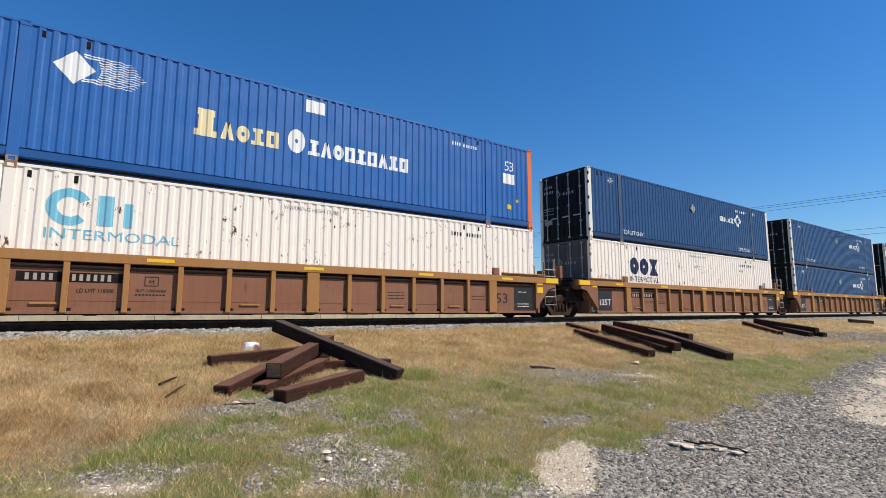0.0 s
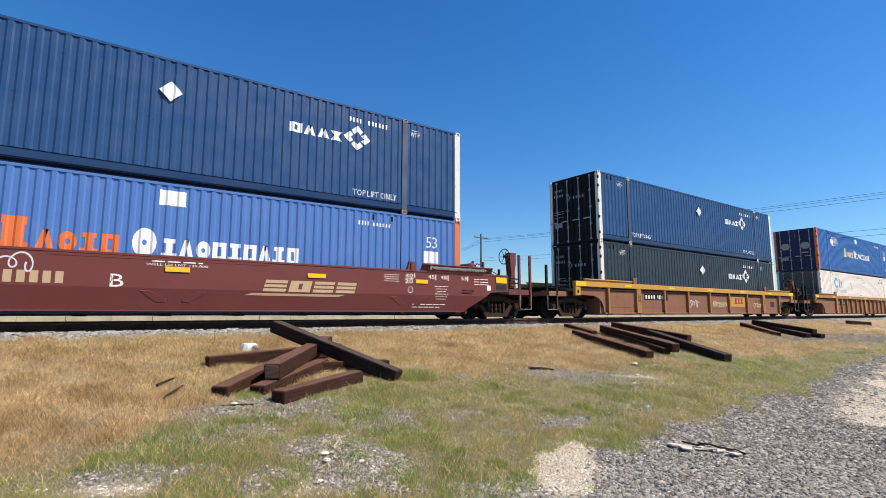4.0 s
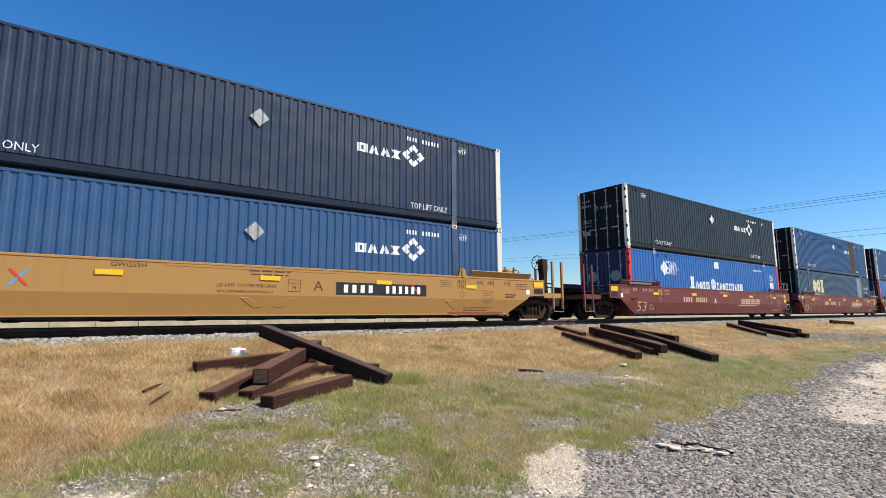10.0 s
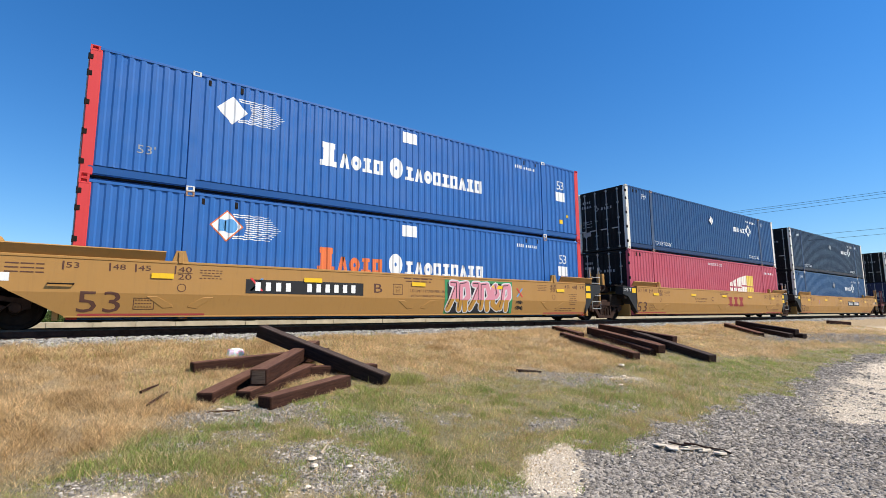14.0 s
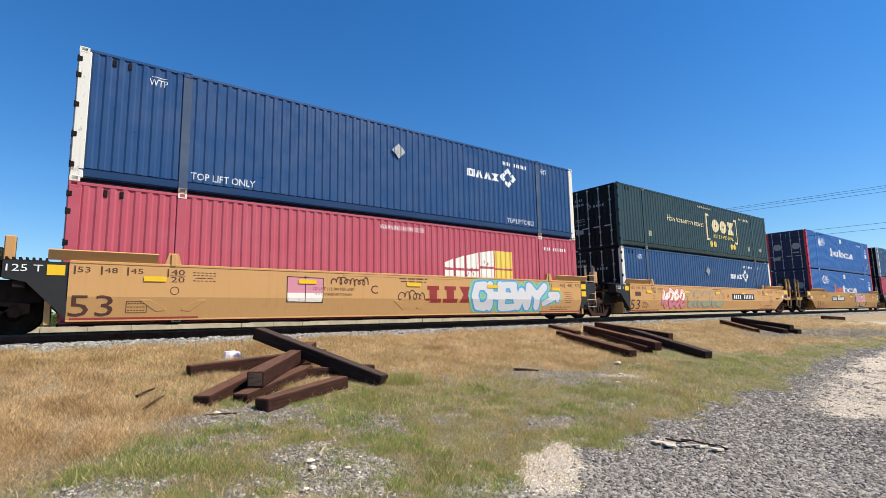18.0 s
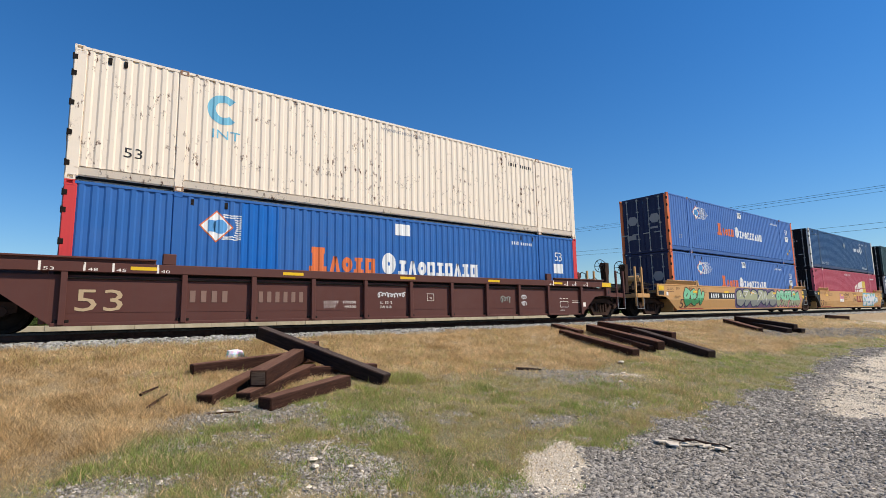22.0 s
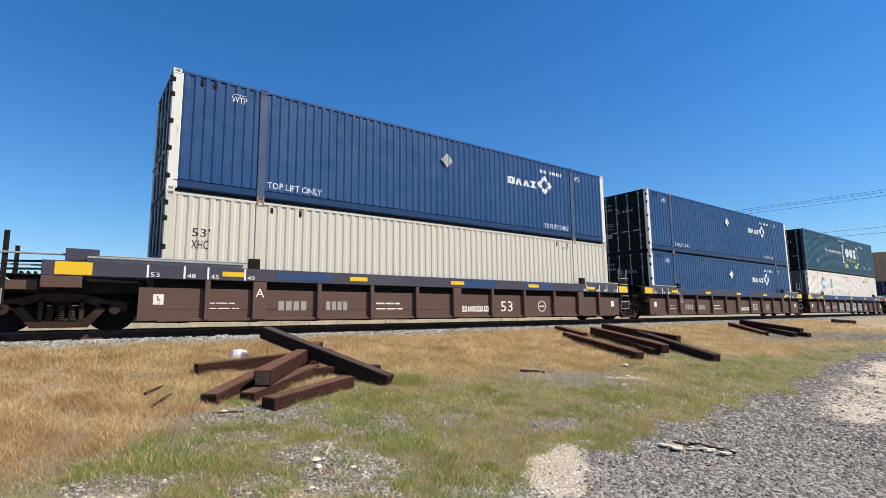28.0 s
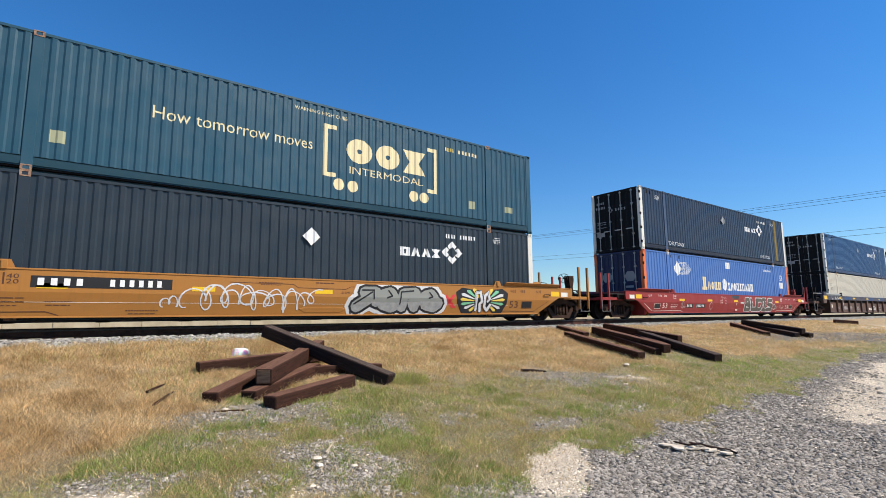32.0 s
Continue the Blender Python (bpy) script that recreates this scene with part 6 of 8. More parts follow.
def car_floor(car, colour):
    s = Shape()
    for x in [-7.6 + 1.52 * i for i in range(11)]:
        s.box(x - 0.12, x + 0.12, -1.34, 1.34, 0.30, 0.345, 0.01)
    s.box(-8.1, 8.1, -1.34, -1.18, 0.31, 0.352).box(-8.1, 8.1, 1.18, 1.34, 0.31, 0.352)
    part("well_floor", s, IRON, car)
    for e in (-1, 1):
        part("bulkhead", Shape().box(*sorted((e * 8.2, e * 8.3)), -1.34, 1.34, 0.34, 1.40, 0.01), colour, car)


def plain_details(car, colour, ink, lead, trail, number=True):
    """Length marks, reflectors and placards on smooth sides."""
    y = -SIDE_OUT - 0.004
    def put(polys, m, label="", name="marking", split=False):
        for g in ([[p] for p in polys] if split or name in ("data_panel", "placard", "patch") else [polys]):
            p = part(name, flat(g, y - (0.017 if name == "reflector" else 0.0), z_foot=0.89, slope=0.217), m, car, label)
            if len(g) > 1 and name == "marking":
                p["kind"] = "stuff"
    for e in (-1, 1):
        X = lambda c, w: sorted((e * c - w / 2, e * c + w / 2))
        end = lead if e > 0 else trail
        put(words("40", *X(6.05, 0.27), 1.37, 1.49) + words("20", *X(6.05, 0.27), 1.21, 1.33) + rect(*X(6.05, 0.30), 1.345, 1.358), ink)
        put(words("45", *X(6.82, 0.23), 1.37, 1.48) + words("48", *X(7.27, 0.23), 1.37, 1.48) + words("53", *X(8.04 if end else 7.72, 0.21), 1.37, 1.48), ink)
        for c in (6.24, 6.98, 7.43, 8.19 if end else 7.87):
            put(rect(*X(c, 0.03), 1.33, 1.50), ink)
        put(rect(*X(6.48, 0.42), 1.22, 1.33), AMBER, "yellow reflective patch", "reflector")
        put(disc(e * 6.1, 1.03, 0.09, 14, 0.075) + bars(6, *X(5.5, 0.5), 1.42, 1.45) + bars(6, *X(5.5, 0.5), 1.36, 1.39) + bars(5, *X(5.5, 0.4), 1.30, 1.33) + bars(6, *X(5.5, 0.5), 1.24, 1.27), ink)
        for i in range(6 if e > 0 else 0):
            put(bars(7 - i % 3, *X(7.2, 0.52 - 0.08 * (i % 3)), 1.14 - 0.075 * i, 1.17 - 0.075 * i), ink)
        if lead if e > 0 else trail:
            put(rect(*X(9.58, 0.46), 1.33, 1.52), AMBER, "large yellow reflective patch", "reflector")
            put(rect(*X(9.58, 0.46), 1.10, 1.28), BLACK, "stencilled black data panel", "data_panel")
            put(rect(*X(9.05, 0.16), 1.08, 1.24), WHITE, "white paper placard", "placard")
            put(bars(8, *X(8.75, 0.6), 1.40, 1.44) + bars(8, *X(8.75, 0.6), 1.32, 1.36) + bars(8, *X(8.75, 0.6), 1.24, 1.28), ink)
            part("end_plate", Shape().box(*sorted((e * 9.27, e * 9.90)), -SIDE_OUT - 0.002, -SIDE_OUT + 0.05, 1.06, 1.56, 0.01), colour, car)
    for c in (-3.1, 0.15, 3.3):
        put(rect(c - 0.24, c + 0.24, 1.25, 1.36), AMBER, "yellow reflective patch", "reflector")
    for c in (-6.1, 0.12, 6.1):
        for k in (-1, 1):
            part("pad", pad([(c + k * 0.66, 0.84), (c + k * 0.46, 0.84), (c + k * 0.15, 0.66), (c + k * 0.14, 0.60), (c + k * 0.33, 0.58)][::k], -SIDE_OUT), colour, car)
    for c, a, b in ((0.1, -2.1, 2.1),):
        part("doubler_plate", Shape().box(a, b, -SIDE_OUT - 0.006, -SIDE_OUT + 0.01, 1.488, 1.542, 0.003), colour, car)
    for e, ok in ((1, lead), (-1, trail)):
        if ok:
            part("handle", Shape().pipe([(e * 8.0, -SIDE_OUT, 1.06), (e * 8.0, -SIDE_OUT - 0.05, 1.05), (e * 8.4, -SIDE_OUT - 0.05, 1.05), (e * 8.4, -SIDE_OUT, 1.06)], 0.015, 6), IRON, car)
    if number:
        put(words("53", -7.93, -7.20, 0.50, 0.92), ink, "large painted number 53")
    else:
        put(words("53", 5.9, 6.3, 0.62, 0.84), ink, "painted number 53")
    put(frame_of(-6.98, -6.60, 0.56, 0.80), ink, "square outline mark", "plate_mark")
    put(bars(6, -6.95, -6.63, 0.74, 0.77) + bars(6, -6.95, -6.63, 0.67, 0.70) + bars(6, -6.95, -6.63, 0.60, 0.63) + bars(10, 6.2, 7.4, 0.60, 0.64) + bars(10, 6.2, 7.2, 0.52, 0.56), ink)
    put(bars(7, -0.35, 0.7, 1.44, 1.49), ink)
    put(words("WELL LD LMT 129,000", -0.45, 0.75, 1.365, 1.42) if colour is MAROON else bars(7, -0.3, 0.65, 1.36, 1.41), ink)
    return put


def ribbed_details(car, ink, beam_z, beam_ink, lead, trail):
    y = -SIDE_OUT - 0.004
    put = lambda polys, m, label="", name="marking": part(name, flat(polys, y), m, car, label)
    z0, z1 = beam_z
    h = z1 - z0
    for c, w in ((-9.6 if trail else -8.75, 0.3), (-6.62, 0.24), (-3.4, 0.26), (0.0, 0.26), (3.4, 0.26), (6.62, 0.24), (9.6 if lead else 8.75, 0.3)):
        put(rect(c - w, c + w, z0 + (0.32 if w < 0.3 else 0.08) * h, z0 + (0.68 if w < 0.3 else 0.92) * h), AMBER, "yellow reflective patch", "reflector")
    for e in (-1, 1):
        for c, w in ((6.22, "40"), (7.02, "45"), (7.5, "48"), (8.2, "53")) if beam_ink is WHITE or beam_ink is CREAM else ():
            put(words(w, e * c - 0.085, e * c + 0.085, z0 + 0.10 * h, z0 + 0.42 * h), beam_ink)
            put(rect(e * (c + 0.14) - 0.02, e * (c + 0.14) + 0.02, z0 + 0.05 * h, z0 + 0.95 * h), beam_ink)
    def put(polys, m, label="", name="marking", split=False):
        for g in ([[p] for p in polys] if split or name in ("data_panel", "placard", "patch") else [polys]):
            p = part(name, flat(g, -SIDE_OUT + 0.11 - (0.003 if name in ("data_panel", "panel_paint", "placard") else 0.007)), m, car, label)
            if len(g) > 1 and name == "marking":
                p["kind"] = "stuff"
    return put


# loose sprayed forms in a unit box; none of them is a letter
FORMS = [[[(0.1, 0.95), (0.72, 0.98), (0.3, 0.55), (0.9, 0.48), (0.4, 0.02)]],
         [[(0.5, 0.5), (0.75, 0.62), (0.6, 0.95), (0.15, 0.78), (0.12, 0.2), (0.6, 0.03), (0.98, 0.3)]],
         [[(0.0, 0.25), (0.28, 0.92), (0.55, 0.08), (0.98, 0.75)]],
         [[(0.05, 0.05), (0.82, 0.85)], [(0.35, 0.98), (0.95, 0.98), (0.95, 0.38)]],
         [[(0.02, 0.05), (0.18, 0.92), (0.78, 0.98), (0.95, 0.5), (0.58, 0.35), (0.70, 0.02)]],
         [[(0.05, 0.60), (0.40, 0.98), (0.95, 0.80), (0.62, 0.42), (0.15, 0.28), (0.5, 0.02), (0.98, 0.18)]]]


def brush(line, w):
    """A broad stroke along a line: one quad a stretch and a rounded joint at each point."""
    out = []
    for (ax, az), (bx, bz) in zip(line, line[1:]):
        d = Vector((bx - ax, bz - az)).normalized() * w
        out.append([(ax + d.y, az - d.x), (bx + d.y, bz - d.x), (bx - d.y, bz + d.x), (ax - d.y, az + d.x)])
    return out + [disc(x, z, w * 1.0, 8)[0] for x, z in line]


def layered(polys, y, slope):
    """Painted shapes laid a hair's breadth over one another."""
    s = Shape()
    for i, p in enumerate(polys):
        f = flat([p], y - 0.00012 * (i % 24), z_foot=0.89, slope=slope)
        s.add(f.v, f.f)
    return s


SPRAYED = {"D": [[(0.06, 0.98), (0.10, 0.02), (0.80, 0.06), (0.98, 0.30), (0.96, 0.80), (0.80, 0.98), (0.06, 0.98)]],
           "U": [[(0.04, 1.0), (0.08, 0.06), (0.90, 0.06), (0.96, 1.0)]],
           "M": [[(0.0, 0.0), (0.12, 1.0), (0.50, 0.24), (0.88, 1.0), (1.0, 0.0)]],
           "B": [[(0.10, 0.02), (0.12, 0.98), (0.66, 0.96), (0.74, 0.62), (0.20, 0.52), (0.84, 0.44), (0.86, 0.06), (0.10, 0.02)]],
           "I": [[(0.22, 1.0), (0.80, 1.0)], [(0.50, 1.0), (0.48, 0.0)], [(0.15, 0.0), (0.85, 0.0)]],
           "S": [[(0.88, 0.95), (0.22, 0.98), (0.14, 0.60), (0.86, 0.44), (0.84, 0.04), (0.08, 0.02)]],
           "C": [[(0.95, 0.78), (0.72, 0.98), (0.25, 0.92), (0.06, 0.50), (0.26, 0.06), (0.75, 0.02), (0.96, 0.22)]],
           "H": [[(0.12, 1.0), (0.14, 0.0)], [(0.86, 1.0), (0.88, 0.0)], [(0.14, 0.50), (0.88, 0.52)]],
           "W": [[(0.0, 1.0), (0.22, 0.02), (0.50, 0.72), (0.76, 0.02), (1.0, 1.0)]],
           "Y": [[(0.02, 1.0), (0.48, 0.48), (0.98, 1.0)], [(0.48, 0.48), (0.46, 0.0)]],
           "E": [[(0.98, 1.0), (0.06, 0.96), (0.04, 0.52), (0.72, 0.52)], [(0.04, 0.52), (0.02, 0.02), (1.0, 0.04)]]}


def graffiti(car, x0, x1, z0, z1, n, rim, fill, shade, seed, y=None, slope=0.217, halo=None, low=None, heavy=0.17, forms=None):
    """Sprayed bulky forms: halo, dark rim, two-tone fill and inner glints; no readable word."""
    rnd = random.Random(seed)
    y = -SIDE_OUT - 0.004 if y is None else y
    w, h = (x1 - x0) / n, z1 - z0
    t = heavy * min(w, h)
    layers = [[], [], [], [], []]
    order = [rnd.randrange(6)]
    forms = forms or FORMS
    while len(order) < n:
        k = rnd.randrange(6)
        if k != order[-1]:
            order.append(k)
    for i, k in enumerate(order if forms is FORMS else [0]):
        lean = rnd.uniform(-0.12, 0.12)
        for line in forms[k]:
            pts = [(x0 + (i + 0.5) * w + ((a - 0.5) * 0.86 + lean * (b - 0.5) + rnd.uniform(-0.04, 0.04)) * w, z0 + 1.3 * t + (h - 2.6 * t) * min(1, max(0, b + rnd.uniform(-0.03, 0.03)))) for a, b in line]
            keep = lambda ps: [[(c, min(z1, max(z0, d))) for c, d in p] for p in ps]
            layers[0] += keep(brush(pts, 2.1 * t))
            layers[1] += keep(brush(pts, 1.42 * t))
            body = keep(brush(pts, 1.0 * t))
            layers[2] += body
            mid = z0 + 0.42 * h + rnd.uniform(-0.04, 0.04)
            for p in body:
                q = cut([(d, c) for c, d in p], z0 - 1, mid)
                if len(q) > 2:
                    layers[3].append([(c, d) for d, c in q])
            layers[4] += brush([(c - 0.45 * t, d + 0.4 * t) for c, d in pts[:3]], 0.13 * t)
    for polys, m, off in zip(layers, (halo, rim, fill, low, shade), (0.0, 0.0032, 0.0064, 0.0096, 0.0128)):
        if m is not None:
            p = part("graffiti", layered(polys, y - off, slope), m, car, "sprayed graffiti")
            p["kind"] = "stuff"


def pad(outline, y, out=0.008, slope=0.217, z_foot=0.89):
    """A raised pad on the folded side, with bevelled edges."""
    n = len(outline)
    cx, cz = sum(p[0] for p in outline) / n, sum(p[1] for p in outline) / n
    at = lambda x, z, d: (x, y + slope * max(0.0, z_foot - z) - d, z)
    v = [at(x, z, -0.004) for x, z in outline] + [at(cx + 0.93 * (x - cx), cz + 0.9 * (z - cz), out) for x, z in outline]
    return Shape().add(v, [tuple(range(n, 2 * n))] + [(i, (i + 1) % n, (i + 1) % n + n, i + n) for i in range(n)])


def frame_of(x0, x1, z0, z1, w=0.012):
    return rect(x0, x1, z0, z0 + w) + rect(x0, x1, z1 - w, z1) + rect(x0, x0 + w, z0 + w, z1 - w) + rect(x1 - w, x1, z0 + w, z1 - w)


def squash(car, k=0.63, skip=("truck", "stanchion", "coupler", "air_hose", "well_floor", "bulkhead", "draft_sill", "body_bolster")):
    """A lower car: what stands above the fold comes down."""
    for ob in car.children:
        if ob.name.split(".")[0] in skip:
            continue
        for o in (ob, *ob.children):
            for v in o.data.vertices:
                if v.co.z > 0.89:
                    v.co.z = 0.89 + k * (v.co.z - 0.89)


def low_details(car, colour, ink):
    """Marks and reflectors on the lower single cars."""
    def put(polys, m, label="", name="marking", split=False, off=0.004):
        for g in ([[p] for p in polys] if split or name in ("data_panel", "placard", "patch") else [polys]):
            p = part(name, flat(g, -SIDE_OUT - off, z_foot=0.89, slope=0.217), m, car, label)
            if len(g) > 1 and name == "marking":
                p["kind"] = "stuff"
    for c in (-5.42, -2.75, 0.09, 2.75, 5.42):
        put(rect(c - 0.24, c + 0.24, 0.96, 1.06), AMBER, "yellow reflective patch", "reflector")
    for e in (-1, 1):
        X = lambda c, w: sorted((e * c - w / 2, e * c + w / 2))
        put(rect(*X(8.95, 0.44), 1.03, 1.20), AMBER, "large yellow reflective patch", "reflector")
        put(rect(*X(9.45, 0.36), 1.02, 1.18), POSTWHITE, "pale data plate", "placard", off=0.008)
        for text, c, z in (("40", 6.01, 1.14), ("20", 6.01, 1.04), ("45", 6.81, 1.13), ("48", 7.25, 1.13), ("53", 8.04, 1.13)):
            put(words(text, *X(c, 0.18), z, z + 0.085), ink)
            put(rect(*X(c + 0.13, 0.025), z - 0.01, z + 0.10), ink)
        put(words("53", *X(6.88, 0.40), 0.62, 0.84), ink, "painted number 53")
        put(rect(*X(7.5, 0.46), 0.62, 0.82), BLACK, "stencilled black data panel", "data_panel")
        put(frame_of(*X(7.5, 0.50), 0.60, 0.84), ink, off=0.006)
        put(bars(8, *X(6.1, 0.6), 0.76, 0.79) + bars(8, *X(6.1, 0.6), 0.69, 0.72) + bars(6, *X(6.15, 0.5), 0.62, 0.65) + bars(9, *X(5.3, 0.45), 0.70, 0.73) + bars(7, *X(5.3, 0.4), 0.63, 0.66), ink)
        seam = brush([(e * 5.3, 0.45), (e * 5.5, 0.52), (e * 7.88, 0.50), (e * 8.55, 0.84)], 0.008)
        put(seam, ink, "thin line along the weld", "seam")
        part("end_plate", Shape().box(*sorted((e * 9.22, e * 9.90)), -SIDE_OUT - 0.004, -SIDE_OUT + 0.05, 0.98, 1.30, 0.01), colour, car)
        part("handle", Shape().pipe([(e * 8.35, -SIDE_OUT, 1.06), (e * 8.35, -SIDE_OUT - 0.05, 1.08), (e * 8.65, -SIDE_OUT - 0.05, 1.08), (e * 8.65, -SIDE_OUT, 1.06)], 0.014, 6), IRON, car)
    put(bars(9, -1.55, -0.95, 1.19, 1.22) + bars(9, -1.5, -1.0, 1.14, 1.17), ink)
    part("pad", pad([(-0.57, 0.57), (-0.42, 0.62), (0.62, 0.62), (0.77, 0.57), (0.60, 0.48), (-0.40, 0.48)], -SIDE_OUT), colour, car)
    return put


def tag(car, x0, x1, z0, z1, ink, seed, y=None, slope=0.217):
    """A scrawl of thin sprayed lines."""
    rnd = random.Random(seed)
    y = -SIDE_OUT - 0.005 if y is None else y
    polys, h = [], z1 - z0
    turns = max(2, round((x1 - x0) / (0.62 * h)))
    f, g = rnd.uniform(0, 6), rnd.uniform(0.35, 0.48)
    n = 14 * turns
    loop = 0.42 * (x1 - x0) / turns
    at = lambda i: (x0 + loop + (x1 - x0 - 2 * loop) * i / n + loop * math.sin(2 * math.pi * turns * i / n + f) * (0.8 + 0.4 * math.sin(1.7 * i / 14 + f)),
                    (z0 + z1) / 2 + h * g * math.cos(2 * math.pi * turns * i / n + f) * (0.72 + 0.28 * math.sin(2.3 * i / 14 + f)) + 0.08 * h * math.sin(0.9 * i / 14))
    p = at(0)
    for i in range(n):
        q = at(i + 1)
        d = Vector((q[0] - p[0], q[1] - p[1]))
        m = Vector((-d.y, d.x)).normalized() * (0.011 + 0.006 * abs(math.sin(0.4 * i)))
        polys.append([(p[0] - m.x, p[1] - m.y), (q[0] - m.x, q[1] - m.y), (q[0] + m.x, q[1] + m.y), (p[0] + m.x, p[1] + m.y)])
        p = q
    part("graffiti", layered(polys, y, slope), ink, car, "thin sprayed scrawl")["kind"] = "stuff"


def car_thing(u, label):
    return thing("well_car", pose(u, TRACK_Y, RAIL - LIFT), label, "railway wagon", "well cars of the train")


def car_ends(car, u, colour, lead, trail, dark, tall, brake, face=False):
    for e, ok in ((1, lead), (-1, trail)):
        if ok:
            posts(car, e, colour, tall)
            truck(car, e * 9.75, u)
            if brake == e:
                brake_gear(car, e, colour if random.random() < 0.5 else RUSTIRON, 2.05, face)
                if not face:
                    air_tank(car, e, colour)
        else:
            joined_end(car, e, colour, True, u, dark, face)


def plain_car(u, colour, ink, label, lead, trail, dark=True, brake=0, tall=2.35, number=True):
    car = car_thing(u, label)
    plain_side(colour, car, lead, trail)
    car_floor(car, colour)
    car_ends(car, u, colour, lead, trail, dark, tall, brake)
    if not number:
        squash(car)
        return car, low_details(car, colour, ink)
    put = plain_details(car, colour, ink, lead, trail, number)
    if not trail:
        part("lettering", flat(words("125 T", -8.90, -8.36, 1.36, 1.49), -1.508), WHITE, car, "white stencilled 125 T")
    return car, put


def ribbed_car(u, colour, beam, ink, label, lead, trail, brake=0, tall=2.1, **kw):
    car = car_thing(u, label)
    ribbed_side(colour, beam, car, lead, trail, **kw)
    car_floor(car, colour)
    car_ends(car, u, colour, lead, trail, False, tall, brake, bool(kw.get("gap")))
    put = ribbed_details(car, ink, (kw.get("top0", 1.36), kw.get("top1", 1.56)), WHITE if kw.get("gap") else ink, lead, trail)
    return car, put

# ---- the train, first car to last ----
MOVERS = []


def stack(u, upper, lower):
    """Two containers, one on the other; each entry is (style, marks)."""
    for level, (style, marks) in enumerate((lower, upper)):
        ob = container(style, u, level, int(abs(u)) + level)
        if marks:
            marks(ob)
        MOVERS.append((ob, u))


# dark door colours carry the shade of the end turned from the sun
BLUE_DOOR, SHADE_DOOR = INKBLUE, DOORSHADE
S_NAVY = (NAVY, POSTWHITE, SHADE_DOOR, "navy blue corrugated container with white end posts")
S_SLATE = (SLATE, POSTWHITE, SHADE_DOOR, "dark slate corrugated container with white end posts")
S_BLACK = (BLACKISH, POSTWHITE, SHADE_DOOR, "blackish green corrugated container with white end posts")
S_DUSK = (DUSKNAVY, POSTWHITE, SHADE_DOOR, "greyish navy corrugated container with white end posts")
S_MID = (MIDBLUE, POSTWHITE, SHADE_DOOR, "faded mid-blue corrugated container with white end posts")
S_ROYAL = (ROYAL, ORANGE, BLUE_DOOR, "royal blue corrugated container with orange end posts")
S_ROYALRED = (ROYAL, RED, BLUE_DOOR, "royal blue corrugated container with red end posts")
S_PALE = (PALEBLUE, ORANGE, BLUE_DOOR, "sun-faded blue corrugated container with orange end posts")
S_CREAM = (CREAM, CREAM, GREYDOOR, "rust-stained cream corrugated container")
S_CREAMG = (RUSTCREAM, RUSTCREAM, SOILSHADE, "rust-streaked cream corrugated container with soiled doors")
S_IVORY = (IVORY, IVORY, SHADE_DOOR, "plain ivory corrugated container")
S_TEAL = (TEAL, TEAL, SHADE_DOOR, "dark teal corrugated container with a bracketed emblem")
S_FOREST = (FOREST, FOREST, SHADE_DOOR, "dark green corrugated container with a yellow emblem")
S_STEEL = (STEELBLUE, STEELBLUE, SHADE_DOOR, "slate-blue corrugated container with large yellow blocks")
S_CRIMSON = (CRIMSON, CRIMSON, SHADE_DOOR, "faded crimson corrugated container with a window emblem")


def worn_patch(ob):
    lozenge_marks(ob)
    mark(ob, rect(3.62, 4.85, 0.31, 2.80), BROWNPATCH, "brown repair patch", "patch", off=0.008)
    mark(ob, rect(1.1, 1.95, 2.1, 2.4), SLATE, "dark painted-over area", "patch", off=0.008)


def mustard_patch(ob):
    lozenge_marks(ob)
    mark(ob, rect(6.62, 6.90, 0.31, 2.80), MUSTARD, "mustard repair strip", "patch", off=0.008)


def steel_marks(ob):
    block_marks(ob, GOLD, -5.3, -3.1, 1.46, 2.36)
    mark(ob, rect(4.72, 5.80, 0.31, 2.80), GREYPATCH, "pale grey repair patch", "patch", off=0.008)
    mark(ob, rect(3.64, 4.70, 0.31, 2.80), MIDBLUE, "blue repair patch", "patch", off=0.008)
    mark(ob, words("53'", -7.1, -6.75, 1.45, 1.7), WHITE)
    mark(ob, bars(4, 6.5, 6.9, 1.9, 2.1) + bars(6, 7.0, 7.7, 1.9, 2.1) + bars(8, 6.6, 7.4, 1.6, 1.7), WHITE)


def strip_diamond(ob):
    diamond_marks(ob, ORANGE, True)
    mark(ob, rect(-4.62, -3.72, 0.31, 2.80), NEWBLUE, "brighter blue repair strip", "patch", off=0.008)


def label_110(ob):
    diamond_marks(ob, ORANGE, True)
    for x0, x1, z0, z1 in ((-0.2, 0.2, 2.5, 2.68), (6.78, 7.16, 1.65, 1.80)):
        part("lettering", draped(words('110"', x0, x1, z0, z1), off=0.008), INK, ob, "printed height label")


PW = lambda ob: diamond_marks(ob)
PO = lambda ob: diamond_marks(ob, ORANGE)
PG = lambda ob: diamond_marks(ob, GOLD)
GLOBE = lambda ob: diamond_marks(ob, ORANGE, True)


